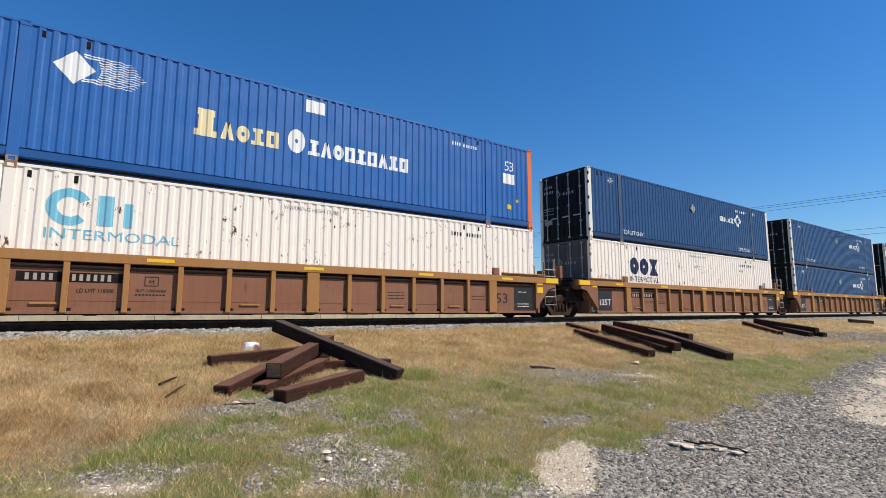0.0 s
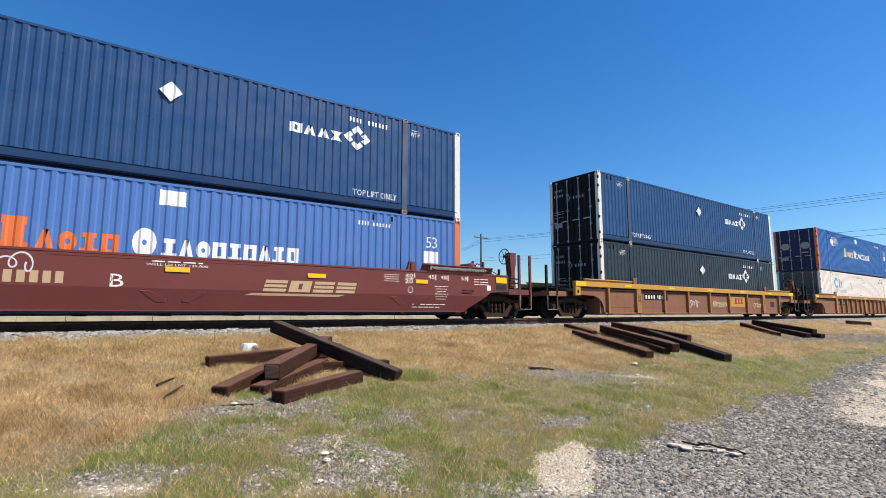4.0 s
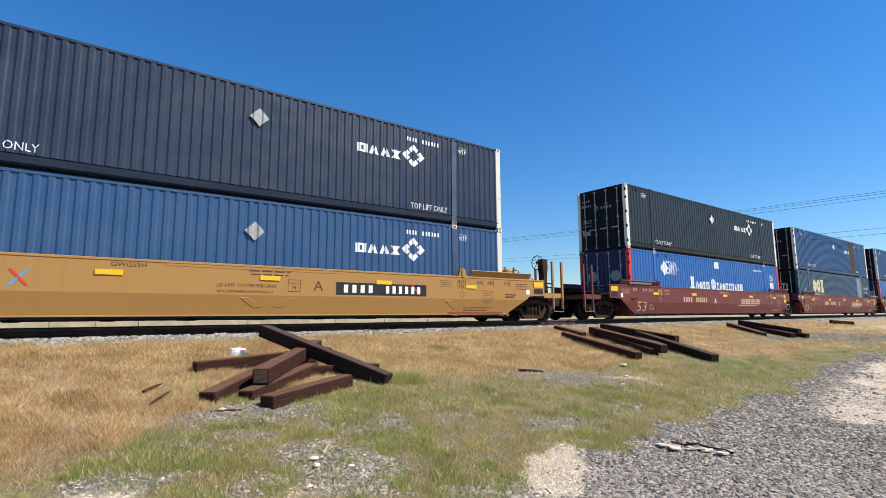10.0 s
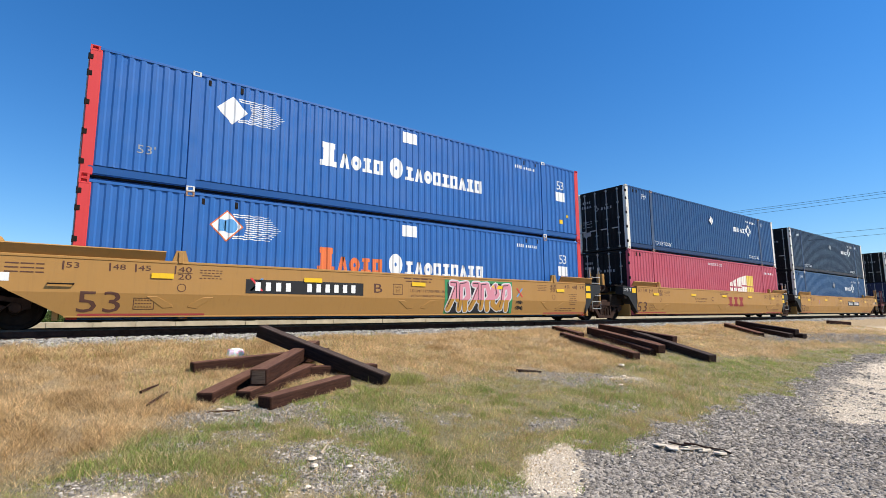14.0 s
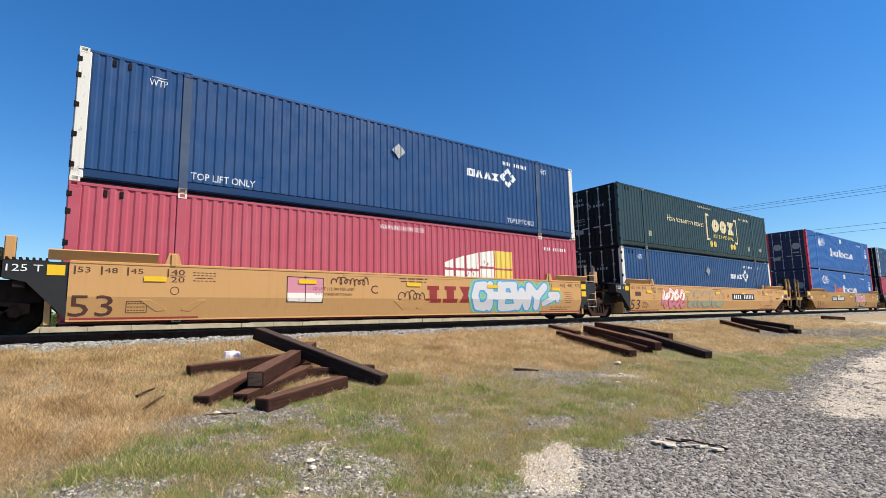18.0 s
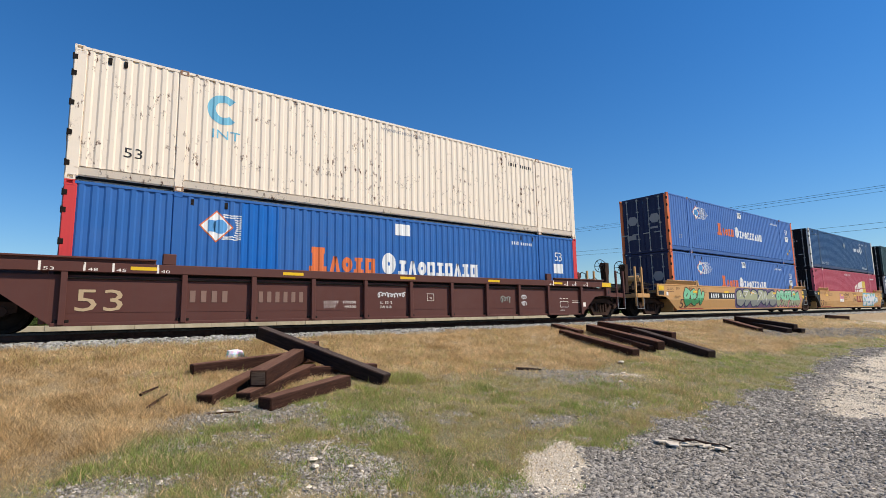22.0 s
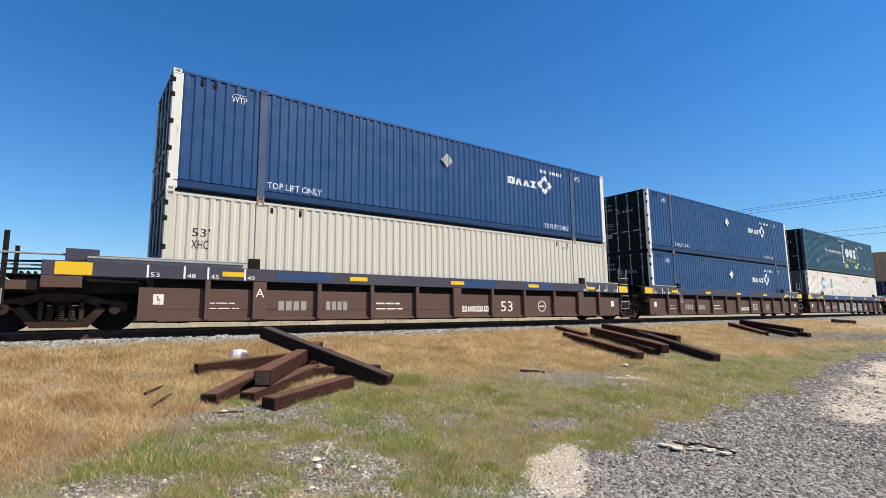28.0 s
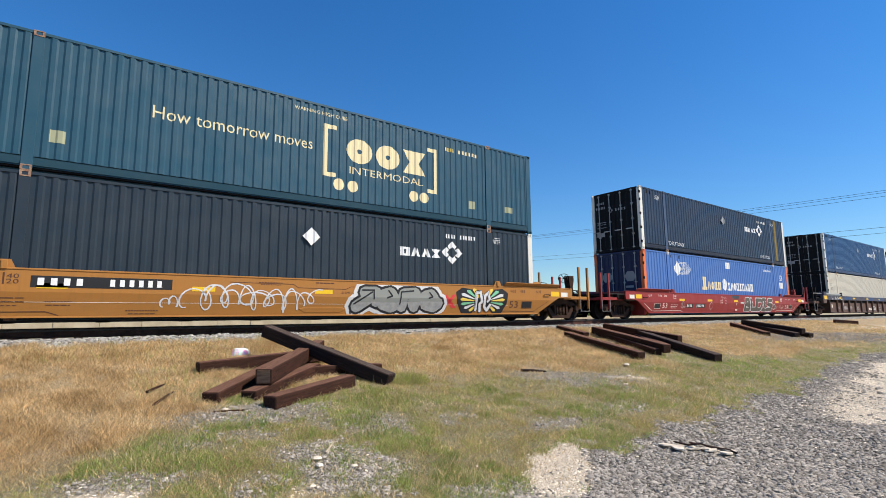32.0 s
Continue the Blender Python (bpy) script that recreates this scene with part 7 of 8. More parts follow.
def train():
    rust = dict(low=0.36, ribs=tuple(float(i) for i in range(-6, 7)), broad=(-6.0, 0.0, 6.0))
    row = lambda car, u: MOVERS.append((car, u))
    # brown four-unit set
    for u, lead, trail in ((62.7, False, False), (43.35, False, False), (23.95, False, False), (4.67, False, True)):
        car, put = ribbed_car(u, RUSTORANGE, RUSTBEAM, BLACK, "rusty brown well car with ribbed sides", lead, trail, brake=-1, **rust)
        row(car, u)
        put(rect(-5.75, -5.06, 0.96, 1.15) + rect(-4.94, -4.06, 0.96, 1.15), IRON, "dark number panel", "data_panel")
        put(bars(4, -5.62, -5.14, 0.99, 1.12) + bars(6, -4.9, -4.2, 0.99, 1.12), FADED)
        put(words("LD LMT 118500", -4.81, -4.20, 0.76, 0.84), BLACK, "stencilled load limit")
        put(words("20-FT CONTAINER", -3.82, -3.25, 0.79, 0.85) + bars(9, -3.82, -3.25, 0.71, 0.76), BLACK, "stencilled container limit")
        put(frame_of(-3.66, -3.40, 0.92, 1.12) + words("H", -3.57, -3.49, 0.97, 1.06), BLACK, "square outline mark")
        put(words("53", 6.2, 6.7, 0.66, 0.98), BLACK, "painted number 53")
        if not trail:
            put(rect(-7.85, -7.0, 0.42, 1.20), BLACK, "stencilled black data panel", "data_panel")
            put(words("125T", -7.76, -7.08, 0.64, 0.86), WHITE, "stencilled 125T")
        for x in (-5.3, -1.5, 2.5, 4.5):
            part("handle", Shape().box(x - 0.22, x + 0.22, -SIDE_OUT + 0.075, -SIDE_OUT + 0.11, 0.52, 0.56, 0.006), RUSTBEAM, car, "welded grab bar on a panel")
        put(rect(7.0, 7.9, 0.42, 1.20), BLACK, "stencilled black data panel", "data_panel")
        put(bars(6, 7.15, 7.7, 0.62, 0.66) + bars(6, 7.15, 7.7, 0.54, 0.58) + bars(4, 7.2, 7.6, 1.02, 1.06), CREAM)
        put(bars(8, 2.2, 2.75, 0.90, 0.93) + bars(8, 2.2, 2.75, 0.82, 0.85) + bars(8, 2.2, 2.75, 0.74, 0.77) + bars(6, 5.2, 5.75, 0.84, 0.88) + bars(6, 5.2, 5.75, 0.74, 0.78), BLACK)
    stack(62.7, (S_NAVY, lozenge_marks), (S_NAVY, lozenge_marks))
    stack(43.35, (S_NAVY, lozenge_marks), (S_NAVY, lozenge_marks))
    stack(23.95, (S_NAVY, lozenge_marks), (S_CREAM, lambda ob: white_marks(ob, "navy")))
    stack(4.67, (S_ROYAL, PG), (S_CREAM, lambda ob: white_marks(ob, "teal")))

    # single ochre car
    u = -18.3
    car, put = ribbed_car(u, RUSTORANGE, OCHRE, BLACK, "ochre and rust well car with ribbed sides", True, True, brake=0, low=0.36,
                          ribs=(-7.9, -5.9, -3.94, -1.97, 0.0, 1.97, 3.94, 5.9, 7.9), broad=(-5.9, 5.9))
    row(car, u)
    put(rect(-5.4, -3.6, 0.92, 1.18), IRON, "dark number panel", "data_panel")
    put(bars(4, -5.3, -4.5, 0.97, 1.13) + bars(6, -4.4, -3.7, 0.97, 1.13), WHITE)
    put(rect(2.05, 3.86, 0.70, 1.22), OCHRE, "ochre panel with red shapes", "panel_paint")
    for g in plain_shapes(("post", "post", "waist"), 2.63, 3.60, 0.84, 1.13, 0.3):
        part("letter_block", flat(g, -SIDE_OUT + 0.11 - 0.008), REDCAR, car, "red painted shape")
    for x in (-5.9, 5.9):
        part("lettering", flat(words("20", x - 0.10, x + 0.10, 0.98, 1.10) + words("40", x - 0.10, x + 0.10, 0.82, 0.94), -SIDE_OUT + 0.005), BLACK, car, "stencilled 20 over 40")
    put(words("53", 5.05, 5.55, 0.80, 1.06), BLACK, "painted number 53")
    put(rect(8.2, 8.5, 0.7, 1.0) + rect(6.9, 7.4, 0.7, 1.0), BLACK, "stencilled black data panel", "data_panel")
    tag(car, -1.9, -0.9, 0.62, 0.98, CHALKWHITE, 1, -SIDE_OUT + 0.10, 0)
    tag(car, 0.3, 1.9, 0.62, 0.95, GOLD, 2, -SIDE_OUT + 0.10, 0)
    tag(car, 4.7, 6.0, 0.62, 0.95, GOLD, 3, -SIDE_OUT + 0.10, 0)
    stack(u, (S_NAVY, lozenge_marks), (S_SLATE, lozenge_marks))

    # maroon three-unit set
    for u, lead, trail, letter in ((-41.2, True, False, "B"), (-60.35, False, False, "C"), (-79.55, False, True, "A")):
        car, put = plain_car(u, MAROON, BUFF if letter != "B" else CREAM, "maroon well car with smooth folded sides", lead, trail, dark=False, brake=1 if lead else 0)
        row(car, u)
        put(bars(4, -4.1, -3.2, 0.94, 1.17, 0.66) + bars(6, -2.9, -1.75, 0.94, 1.17, 0.66), BUFF, "row of faded letter bars")
        put(words(letter, -1.06, -0.82, 0.90, 1.16), CREAM)
        for g in plain_shapes(("stack", "frame", "stack", "stack"), 1.95, 4.40, 0.88, 1.16, 0.3):
            put([[(x + 0.25 * (z - 0.88), z) for x, z in q] for q in g], BUFF, "gold slanted shape", "letter_block")
        put([[(1.55, 0.78), (3.9, 0.78), (4.1, 0.84), (1.75, 0.84)]], BUFF, "gold underline", "emblem")
        tag(car, 6.7, 8.9, 1.63, 1.74, GREY, 21, -SIDE_OUT - 0.09, 0) if letter != "A" else tag(car, -8.6, -6.9, 1.63, 1.74, GREY, 22, -SIDE_OUT - 0.09, 0)
        if letter == "B":
            graffiti(car, -7.0, -5.2, 0.55, 1.45, 3, GREY, MAROON, CHALKWHITE, 5)
            tag(car, -4.6, -2.2, 1.1, 1.5, CHALKWHITE, 6)
    stack(-41.2, (S_NAVY, lozenge_marks), (S_PALE, PO))
    stack(-60.35, (S_NAVY, worn_patch), (S_STEEL, steel_marks))
    stack(-79.55, (S_BLACK, lozenge_marks), (S_ROYALRED, PW))

    # tan three-unit sets
    for u, lead, trail, letter, tan in ((-103.05, True, False, "A", TAN), (-122.0, False, False, "C", TAN), (-141.4, False, True, "B", TAN),
                                        (-164.85, True, False, "A", PEACH), (-184.15, False, False, "C", PEACH), (-203.6, False, True, "B", PEACH)):
        car, put = plain_car(u, tan, BROWN, "tan yellow well car with smooth folded sides", lead, trail, brake=1 if lead and tan is TAN else -1 if trail else 0)
        row(car, u)
        if letter == "C":
            for g in plain_shapes(("post", "post", "waist"), 0.55, 2.5, 0.78, 1.28, 0.3):
                put(g, REDCAR, "red letter block", "letter_block")
            put(words("C", -1.27, -1.05, 1.02, 1.25), BROWN)
            put(words("LD LMT 115,300 PER UNIT", -2.95, -1.76, 1.08, 1.17) + words("20 FT CONTAINER LIMIT 57500 EACH", -2.9, -1.85, 0.96, 1.02), BROWN, "stencilled load limit")
        else:
            p0, p1, c = (1.87, 4.75, 1.38) if letter == "A" else ((-4.75, -1.66, -1.2) if tan is TAN else (-5.06, -1.94, -1.2))
            put(rect(p0, p1, 0.94, 1.27), BLACK, "black number panel", "data_panel")
            part("lettering", flat(bars(4, p0 + 0.22, p0 + 1.2, 1.0, 1.21) + bars(6, p0 + 1.5, p1 - 0.12, 1.0, 1.21), -SIDE_OUT - 0.008), WHITE, car)
            put(words(letter, c - 0.13, c + 0.13, 1.03, 1.28), BROWN)
            f = 0.75 if letter == "A" else -0.56
            put(frame_of(f - 0.16, f + 0.16, 0.99, 1.29), BROWN, "square outline mark", "plate_mark")
            put(words("PLATE", f - 0.10, f + 0.10, 1.18, 1.22) + words("H", f - 0.045, f + 0.045, 1.05, 1.15), BROWN)
            if letter == "A" and tan is TAN:
                put(words("GWGS3H", -3.08, -2.45, 1.43, 1.52), BROWN, "stencilled code GWGS3H")
            l0 = -1.05 if letter == "A" else -0.13
            if letter == "A" or tan is TAN:
                put(words("LD LMT 117,700 PER UNIT", l0, l0 + 1.37, 1.06, 1.15), BROWN, "stencilled load limit")
                put(words("20 FT CONTAINER LIMIT 57500 EACH", l0, l0 + 1.27, 0.94, 1.0), BROWN, "stencilled container limit")
        part("warning_stripe", flat(rect(5.6, 7.9, 0.435, 0.475) + rect(-7.9, -5.6, 0.435, 0.475), -SIDE_OUT + 0.082), REDCAR, car, "narrow red warning stripe")
        if tan is TAN:
            for c in (-4.5, 4.35) if letter != "C" else ():
                put([[(c - 0.16, 1.0), (c - 0.1, 1.0), (c + 0.16, 1.3), (c + 0.1, 1.3)]], SKYBLUE, "small crossed ribbon mark", "emblem")
                part("emblem", flat([[(c + 0.16, 1.0), (c + 0.1, 1.0), (c - 0.16, 1.3), (c - 0.1, 1.3)]], -SIDE_OUT - 0.007), RED, car)
        if letter == "B" and tan is TAN:
            put(rect(1.12, 4.0, 0.45, 1.50), GREEN, "green sprayed ground", "graffiti")
            part("graffiti", flat(rect(1.22, 3.88, 0.46, 1.42), -SIDE_OUT - 0.008, z_foot=0.89, slope=0.217), INK, car, "black sprayed ground")
            graffiti(car, 1.2, 3.9, 0.46, 1.50, 6, CHALKWHITE, PINK, INK, 11, -SIDE_OUT - 0.012, low=OCHRE, heavy=0.2)
            tag(car, 4.15, 4.5, 0.75, 0.88, INK, 12)
            tag(car, 4.12, 4.55, 0.56, 0.70, INK, 24)
        if tan is PEACH:
            if letter == "A":
                graffiti(car, -5.4, -3.3, 0.46, 1.50, 4, RED, CREAM, PINK, 13, low=PINK)
                graffiti(car, -3.2, 0.7, 0.50, 1.42, 5, GREY, PEACH, GREY, 14, low=SAGE)
                put(rect(-7.58, -7.14, 1.08, 1.26), BROWN, "brown data panel", "data_panel")
            elif letter == "C":
                for k, (a, b) in enumerate(((2.40, 3.20), (3.04, 3.82), (3.70, 4.36), (4.22, 5.16), (5.02, 5.90))):
                    graffiti(car, a, b, 0.46, 1.54, 1, SKYBLUE, CHALKWHITE, None, 70 + k, -SIDE_OUT - 0.004 - 0.0005 * k, halo=MINT, heavy=0.17, forms=[SPRAYED["CHEWY"[k]]])
                graffiti(car, 5.7, 6.7, 0.62, 1.2, 1, SKYBLUE, CHALKWHITE, CHALKWHITE, 25, halo=MINT)
                put(rect(-3.62, -2.67, 1.02, 1.42), PINK, "pinkish rubbed-out area", "graffiti")
                put(rect(-3.62, -2.67, 0.78, 1.02), CREAM, "whitish rubbed-out area", "graffiti")
                part("graffiti", flat(brush([(-3.62, 0.80), (-3.62, 1.42), (-2.67, 1.40), (-2.68, 0.78), (-3.62, 0.80)], 0.008) + brush([(-3.15, 1.45), (-3.15, 0.80)], 0.008), -SIDE_OUT - 0.008, z_foot=0.89, slope=0.217), INK, car, "thin black sprayed lines")
                tag(car, -2.5, -1.3, 1.22, 1.46, BROWN, 17)
                tag(car, -0.45, 0.6, 0.80, 1.15, BROWN, 16)
            else:
                put(rect(-1.9, 3.45, 0.45, 0.85), PURPLE, "purple sprayed ground", "graffiti")
                graffiti(car, -1.9, 3.45, 0.46, 1.55, 6, INKBLUE, SAGE, CHALKWHITE, 18, -SIDE_OUT - 0.008, halo=PURPLE, low=GREY, heavy=0.22)
                graffiti(car, 3.6, 7.45, 0.46, 1.55, 6, INK, MINT, CHALKWHITE, 19, halo=PINK, low=SAGE, heavy=0.21)
                tag(car, 7.54, 7.98, 0.85, 1.2, PINK, 26)
                graffiti(car, -7.6, -5.6, 0.55, 1.5, 3, BROWN, MINT, MINT, 20, low=GREEN)
    stack(-103.05, (S_DUSK, lozenge_marks), (S_MID, lozenge_marks))
    stack(-122.0, (S_NAVY, lozenge_marks), (S_CRIMSON, crimson_marks))
    stack(-141.4, (S_ROYALRED, PW), (S_ROYALRED, GLOBE))
    stack(-164.85, (S_FOREST, lambda ob: slogan_marks(ob, GOLD, YELLOW)), (S_NAVY, lozenge_marks))
    stack(-184.15, (S_NAVY, lozenge_marks), (S_CRIMSON, crimson_marks))
    stack(-203.6, (S_PALE, label_110), (S_PALE, label_110))

    # single brown car with upright ribs
    u = -227.0
    car, put = ribbed_car(u, DARKMAROON, DARKMAROON, CREAM, "dark maroon well car with ribbed sides", True, True, brake=1, low=0.32,
                          ribs=(-7.95, -5.83, -4.34, -2.85, -1.35, 0.14, 1.65, 3.12, 4.61, 6.11, 8.0))
    row(car, u)
    put(words("53", -7.75, -6.95, 0.58, 1.02), BUFF, "large painted number 53")
    put(bars(4, -5.7, -4.8, 0.76, 1.02) + bars(6, -4.2, -3.0, 0.76, 1.02), DIMINK, "row of dim letter bars")
    put(words("LD LMT", -2.53, -2.12, 0.73, 0.80) + words("170800", -1.99, -1.61, 0.73, 0.80) + words("LT WT", -2.53, -2.2, 0.61, 0.68) + words("49200", -1.95, -1.61, 0.61, 0.68), CREAM, "stencilled weights")
    put(words("IL 53-2", -0.85, -0.47, 0.72, 0.79) + words("IW 8-8", -0.85, -0.50, 0.60, 0.67), CREAM, "stencilled inside sizes")
    put(frame_of(0.75, 1.0, 0.80, 1.02) + words("H", 0.85, 0.91, 0.85, 0.93), CREAM, "square outline mark")
    put(frame_of(6.81, 7.27, 0.58, 0.80) + bars(6, 6.8, 7.3, 0.88, 0.93) + bars(8, 7.5, 8.0, 0.80, 0.83) + bars(8, 7.5, 8.0, 0.74, 0.77) + bars(5, 6.8, 7.1, 0.46, 0.49), CREAM)
    put(rect(8.17, 8.33, 0.60, 0.76), CREAM, "paper placard", "placard")
    tag(car, -0.99, 0.01, 0.88, 1.06, CHALKWHITE, 32, -SIDE_OUT + 0.10, 0)
    tag(car, 4.66, 5.02, 0.85, 1.02, CHALKWHITE, 33, -SIDE_OUT + 0.10, 0)
    tag(car, 4.66, 5.02, 0.62, 0.80, CHALKWHITE, 34, -SIDE_OUT + 0.10, 0)
    tag(car, 3.7, 4.32, 0.72, 1.0, GREY, 31, -SIDE_OUT + 0.10, 0)
    stack(u, (S_CREAMG, lambda ob: white_marks(ob, "ring")), (S_ROYALRED, strip_diamond))

    # dusk-brown three-unit set with a blue-grey top beam
    beam = dict(low=0.36, top0=1.25, top1=1.55, pan=1.06, gap=True, beam_end=10.1,
                ribs=(-7.15, -6.0, -4.5, -2.97, -1.48, 0.0, 1.48, 2.97, 4.5, 6.0, 7.15), broad=(-6.0, 0.0, 6.0))
    for u, lead, trail, letter in ((-250.3, True, False, "B"), (-269.75, False, False, "C"), (-289.35, False, True, "A")):
        car, put = ribbed_car(u, DUSKBROWN, GREYBLUE, CREAM, "brown well car with a faded blue top beam", lead, trail, brake=1 if lead else 0, **beam)
        row(car, u)
        if letter == "B":
            put(rect(-5.62, -4.66, 0.50, 0.86), BEAMBLUE, "blue painted number panel", "data_panel")
        put(bars(4, -5.52, -4.76, 0.57, 0.80, 0.74) + bars(4, -4.28, -3.64, 0.57, 0.80, 0.74), FADED, "row of faded letter bars")
        for g in plain_shapes(("stack", "post", "gable", "ring", "frame", "post", "frame", "gable", "post", "frame"), 0.24, 1.36, 0.52, 0.70):
            put(g, CREAM, "pale letter block", "letter_block")
        if letter == "B":
            put(words("125-T", -6.95, -6.20, 0.54, 0.80), FADED, "stencilled 125-T")
        put(words("53", 1.9, 2.45, 0.52, 0.86), CREAM)
        part("lettering", flat(words(letter, -6.1, -5.9, 0.88, 1.08), -SIDE_OUT + 0.004), CREAM, car)
        put(disc(3.9, 0.7, 0.2, 16, 0.17) + bars(4, 3.78, 4.04, 0.66, 0.74) + bars(8, -2.8, -2.0, 0.72, 0.8) + bars(8, -2.8, -1.9, 0.58, 0.64), CREAM)
        if letter != "B":
            put(bars(8, -7.2, -6.5, 0.72, 0.76) + bars(8, -7.2, -6.4, 0.6, 0.64), CREAM)
        put(rect(-8.2, -8.0, 0.7, 0.92) + rect(8.0, 8.2, 0.7, 0.92), CREAM, "paper placard", "placard")
        for x0, x1, z0, z1 in ((-5.6, -4.2, 1.30, 1.50), (0.2, 1.6, 1.28, 1.53), (3.0, 4.4, 1.28, 1.53)):
            part("beam_patch", flat(rect(x0, x1, z0, z1), -SIDE_OUT - 0.003), BEAMBLUE, car, "faded blue paint patch")
        if letter == "B":
            part("beam_patch", flat(rect(-4.9, 6.9, 1.27, 1.535), -SIDE_OUT - 0.0025), BEAMBLUE, car, "faded blue paint patch")
            for k, (a, b) in enumerate(((-2.87, -1.56), (-1.40, -0.2), (0.2, 1.40), (1.56, 2.87))):
                put(rect(a, b, 0.44, 1.04), GREYPATCH, "light grey sprayed ground", "panel_paint")
                graffiti(car, a, b, 0.45, 1.03, 1, INK, GALV, CHALKWHITE, 40 + k, -SIDE_OUT + 0.100, 0, heavy=0.12, forms=[SPRAYED["DUME"[k]]])
            tag(car, -3.55, -3.14, 0.52, 0.95, CHALKWHITE, 44, -SIDE_OUT + 0.10, 0)
            put(rect(-1.05, -0.78, 0.62, 0.90), RUSTORANGE, "square patch of bare rusty paint", "patch")
            for x in (-6.0, 0.0, 6.0):
                part("beam_patch", flat(rect(x - 0.19, x + 0.19, 0.365, 0.45), -SIDE_OUT + 0.003), BEAMBLUE, car, "blue paint on the rib foot")
    stack(-250.3, (S_TEAL, lambda ob: slogan_marks(ob, WHITE, YELLOW)), (S_CREAM, lambda ob: white_marks(ob, "worn")))
    stack(-269.75, (S_NAVY, lozenge_marks), (S_NAVY, lozenge_marks))
    stack(-289.35, (S_NAVY, lozenge_marks), (S_IVORY, lambda ob: white_marks(ob, "plain")))

    # single red car
    u = -313.1
    car, put = plain_car(u, REDCAR, CREAM, "red well car with low smooth folded sides", True, True, brake=1, tall=2.05, number=False)
    row(car, u)
    put(rect(-5.01, -4.39, 0.65, 0.83) + rect(-4.11, -3.25, 0.65, 0.83), BLACK, "black number panel", "data_panel")
    part("lettering", flat(bars(4, -4.95, -4.45, 0.68, 0.80) + bars(6, -4.06, -3.3, 0.68, 0.80), -SIDE_OUT - 0.008, z_foot=0.89, slope=0.217), WHITE, car)
    put(disc(-2.6, 0.74, 0.17, 20, 0.155), CREAM, "painted oval ring", "ring")
    put(words("LD LMT", -1.66, -1.37, 0.98, 1.06) + words("163100", -1.18, -0.92, 0.98, 1.06) + words("LT WT", -1.66, -1.40, 0.84, 0.92) + words("50900", -1.18, -0.92, 0.84, 0.92), CREAM, "stencilled weights")
    put(rect(-0.30, 0.47, 1.14, 1.28), SLATE, "dark painted-over panel", "patch")
    put(brush([(-0.89, 1.29), (-0.57, 1.10), (0.82, 1.11), (1.06, 1.27)], 0.006), BROWN, "thin weld line", "seam")
    put(rect(0.06, 0.10, 0.80, 0.90) + rect(0.0, 0.24, 0.50, 0.58), CREAM, "pale plate", "plate_mark", off=0.03)
    for k, (a, b) in enumerate(((1.08, 1.92), (1.86, 2.66), (2.60, 3.36), (3.26, 3.98), (3.94, 4.76))):
        graffiti(car, a, b, 0.42, 1.24, 1, CHALKWHITE, TAUPE, None, 51 + k, heavy=0.125, forms=[SPRAYED["BUDIS"[k]]])
    part("graffiti", flat(disc(5.0, 0.72, 0.17), -SIDE_OUT - 0.008, z_foot=0.89, slope=0.217), CHALKWHITE, car, "white rim of a sprayed dot")
    part("graffiti", flat(disc(5.0, 0.72, 0.13), -SIDE_OUT - 0.012, z_foot=0.89, slope=0.217), TAUPE, car, "taupe sprayed dot")
    tag(car, 0.6, 1.05, 0.86, 0.97, CHALKWHITE, 52)
    tag(car, -5.55, -5.2, 0.6, 0.95, GREY, 53)
    stack(u, (S_DUSK, mustard_patch), (S_PALE, PG))

    # orange tan car
    u = -336.64
    car, put = plain_car(u, TANORANGE, BROWN, "orange tan well car with low folded sides and graffiti", True, True, brake=1, tall=2.2, number=False)
    row(car, u)
    put(rect(-5.75, -3.38, 0.98, 1.20), BLACK, "dark number panel", "data_panel")
    part("lettering", flat(bars(4, -5.65, -4.85, 1.02, 1.16) + bars(6, -4.5, -3.5, 1.02, 1.16), -SIDE_OUT - 0.008), WHITE, car)
    put(words("LD LMT 181000", 0.56, 1.10, 0.97, 1.03), BROWN, "stencilled load limit")
    put(bars(10, -0.13, 0.38, 1.21, 1.26) + bars(12, -4.2, -3.6, 0.52, 0.56) + bars(10, -4.15, -3.65, 0.46, 0.49), BROWN)
    put(brush([(-2.2, 1.19), (-0.71, 1.18), (-0.59, 1.10), (0.7, 1.09), (0.85, 1.16), (2.2, 1.15)], 0.006), BROWN, "thin weld line", "seam")
    put(brush([(-7.6, 0.70), (6.6, 0.70)], 0.004) + brush([(-8.0, 0.58), (-6.2, 0.58)], 0.004), CREAM, "thin pale scratch", "scratch")
    graffiti(car, 0.98, 3.80, 0.42, 1.24, 4, INK, GREY, INK, 61, halo=CHALKWHITE, low=GALV, heavy=0.23)
    tag(car, 0.80, 1.2, 0.60, 0.72, INK, 65)
    tag(car, 0.82, 1.2, 0.44, 0.56, INK, 66)
    put([[(3.85, 0.62), (4.0, 0.60), (4.4, 1.0), (4.3, 1.03)], [(3.9, 1.0), (4.05, 1.0), (4.42, 0.62), (4.25, 0.60)]], RED, "red sprayed cross", "graffiti")
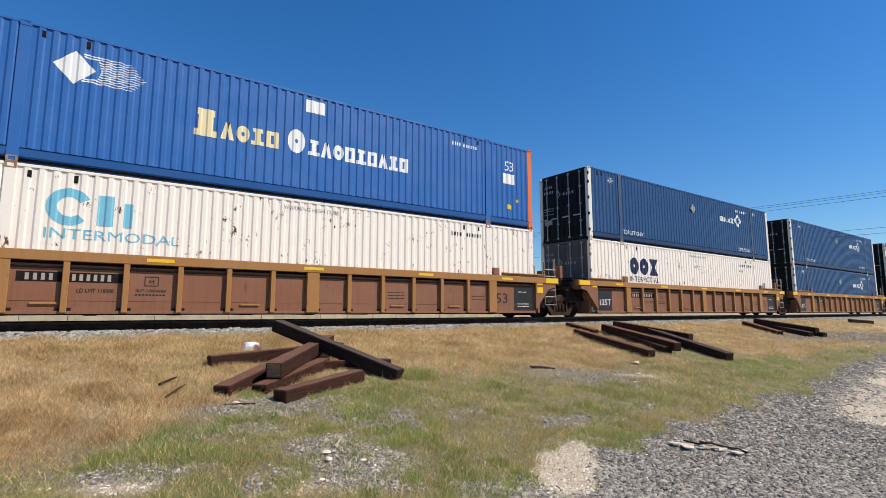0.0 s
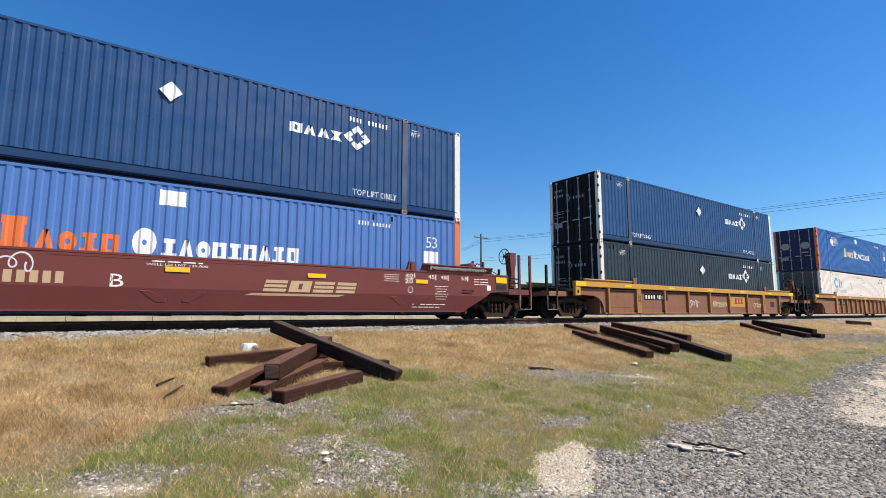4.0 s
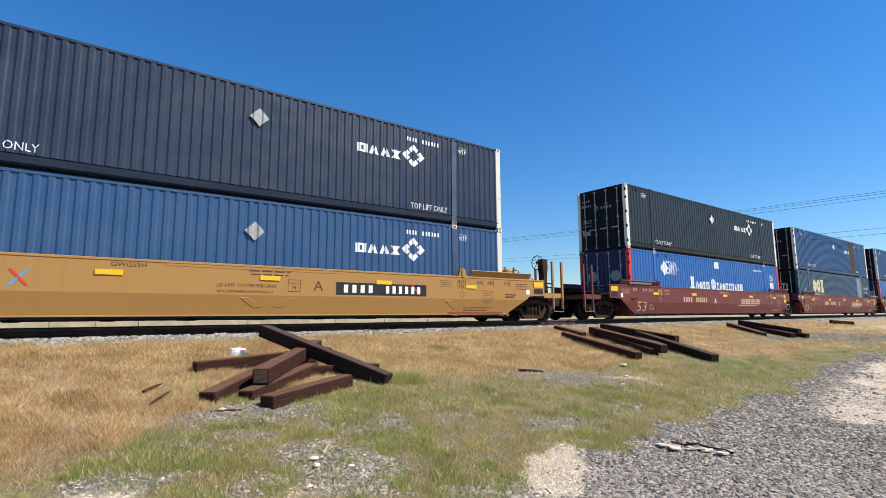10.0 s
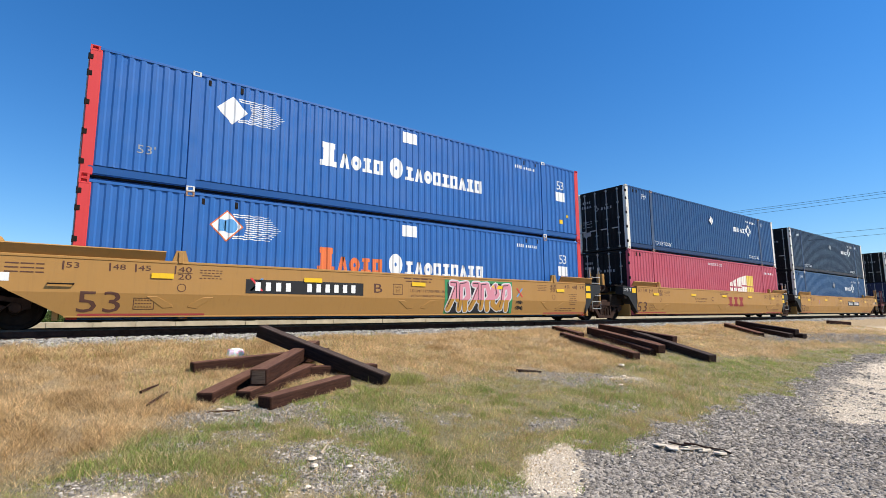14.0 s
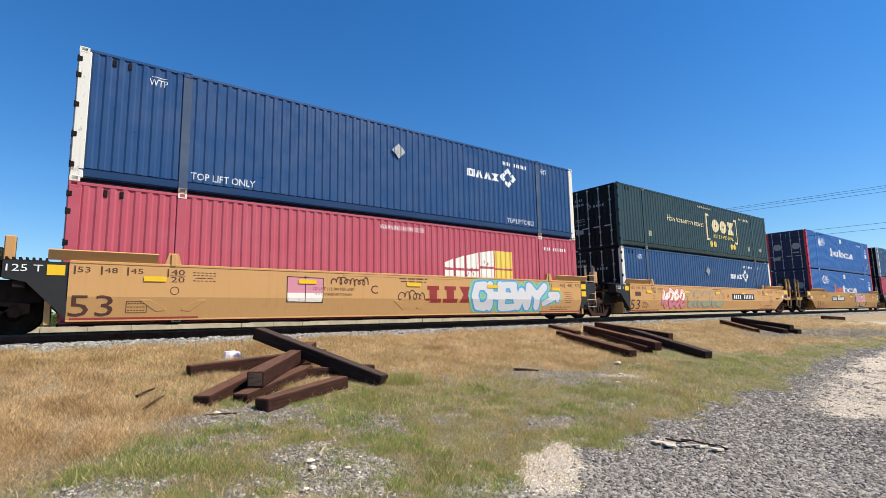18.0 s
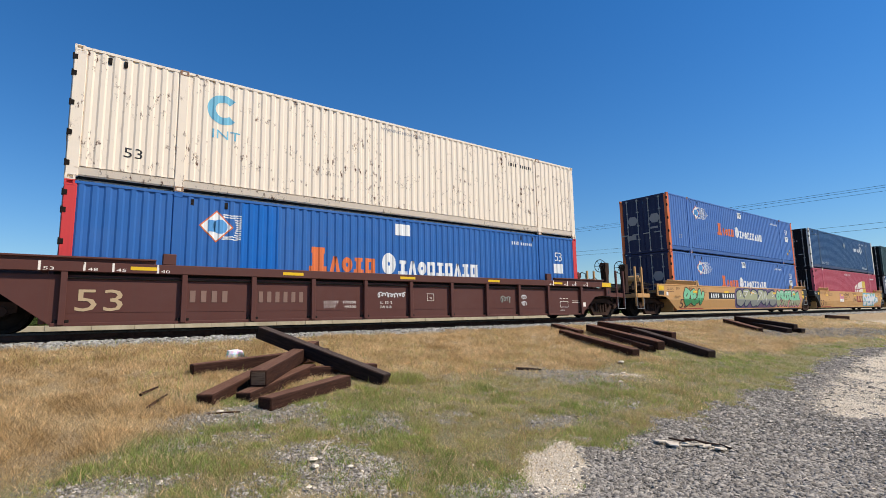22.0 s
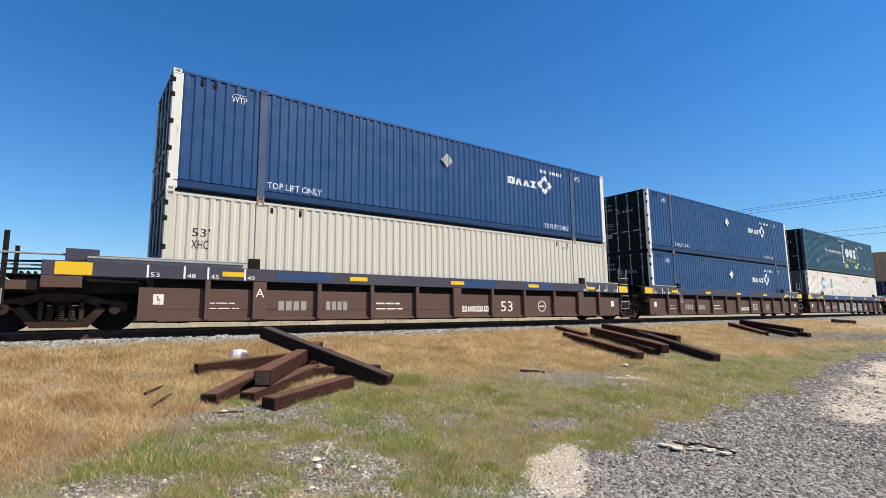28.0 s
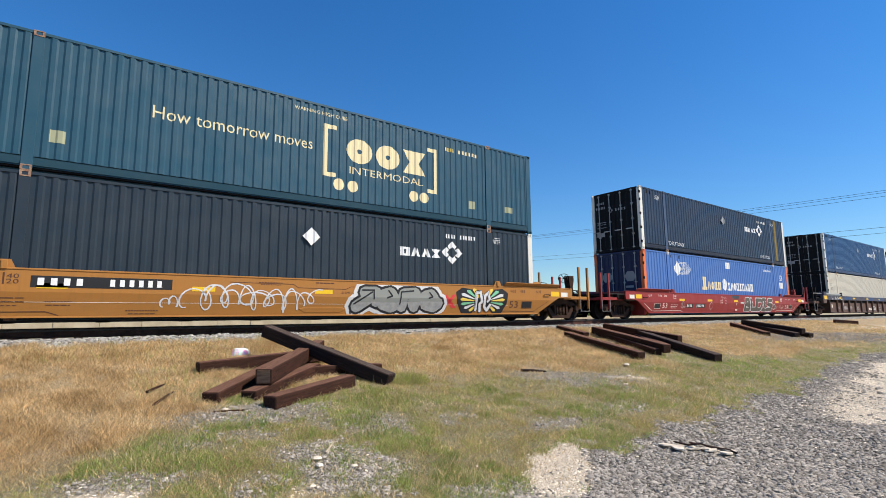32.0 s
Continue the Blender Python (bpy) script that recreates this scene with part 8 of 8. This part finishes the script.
    # two spread wings in yellow, white and black
    for e in (-1, 1):
        c = 5.5
        wing = [(0.10, 0.80), (0.35, 1.18), (0.85, 1.24), (1.10, 1.10), (1.05, 0.75), (0.85, 0.45), (0.45, 0.44), (0.15, 0.66)]
        part("graffiti", flat([[(c + e * a, b) for a, b in wing]], -SIDE_OUT - 0.005, z_foot=0.89, slope=0.217), INK, car, "black sprayed wing")
        cells = []
        for i in range(7):
            a0 = -1.1 + 0.36 * i
            r0, r1 = 0.22, 0.80 - 0.04 * abs(i - 4)
            p = [(c + e * (0.12 + r * math.cos(a)), 0.82 + 0.55 * r * math.sin(a)) for r, a in ((r0, a0 + 0.08), (r1, a0 + 0.05), (r1 + 0.08, a0 + 0.16), (r1, a0 + 0.28), (r0, a0 + 0.22))]
            cells.append(p)
        for k, m in ((0, YELLOW), (1, CHALKWHITE), (2, MINT)):
            g = part("graffiti", flat(cells[k::3], -SIDE_OUT - 0.009, z_foot=0.89, slope=0.217), m, car, "sprayed wing cells")
            g["kind"] = "stuff"
    graffiti(car, 5.15, 5.85, 0.44, 1.2, 2, INK, CHALKWHITE, INK, 62, -SIDE_OUT - 0.012, heavy=0.14)
    tag(car, -3.4, -0.3, 0.45, 1.22, CHALKWHITE, 63)
    tag(car, -3.0, 0.13, 0.5, 1.15, CHALKWHITE, 67)
    tag(car, -3.65, -3.2, 0.56, 0.88, CHALKWHITE, 64)
    stack(u, (S_TEAL, lambda ob: slogan_marks(ob, GOLD, GOLD)), (S_SLATE, lozenge_marks))


def travel(t):
    """How far the train has come after t seconds: it slows down a little."""
    return 10.85 * t - 0.00525 * t * t


def start(u):
    """Where a car stands at 0 s, from its place in the row, which is timed at an even speed."""
    t = min(32.0, max(0.0, (5 - u) / SPEED))
    return u + SPEED * t - travel(t)


def motions():
    """The train rolls along the track; wheels turn while their car passes."""
    for ob, u in MOVERS:
        p = ob.matrix_basis.translation.copy()
        walk(ob, [(t, pose(start(u) + travel(t), p.y, p.z)) for t in range(0, 33, 2)])
    for w, k, u in WHEELS:
        t0, t1 = max(0.0, (-5 - u) / SPEED), min(32.0, (32 - u) / SPEED)
        at = lambda a: pose(k, 0, 0.42) @ Matrix.Rotation(a, 4, "Y")
        if t1 <= t0 + 0.1:
            continue
        steps = int((t1 - t0) * 30)
        rows = [(t0 + i / 30, at((travel(t0 + i / 30) - travel(t0)) / 0.42)) for i in range(steps + 1)]
        if t0 > 0.05:
            rows.insert(0, (0.0, rows[0][1]))
        if rows[-1][0] < 31.9:
            rows.append((32.0, rows[-1][1]))
        walk(w, rows)


ground()
gravels()
vegetation()
track()
timbers()
litter()
wires()
far_wall()
shrubs()
train()
motions()
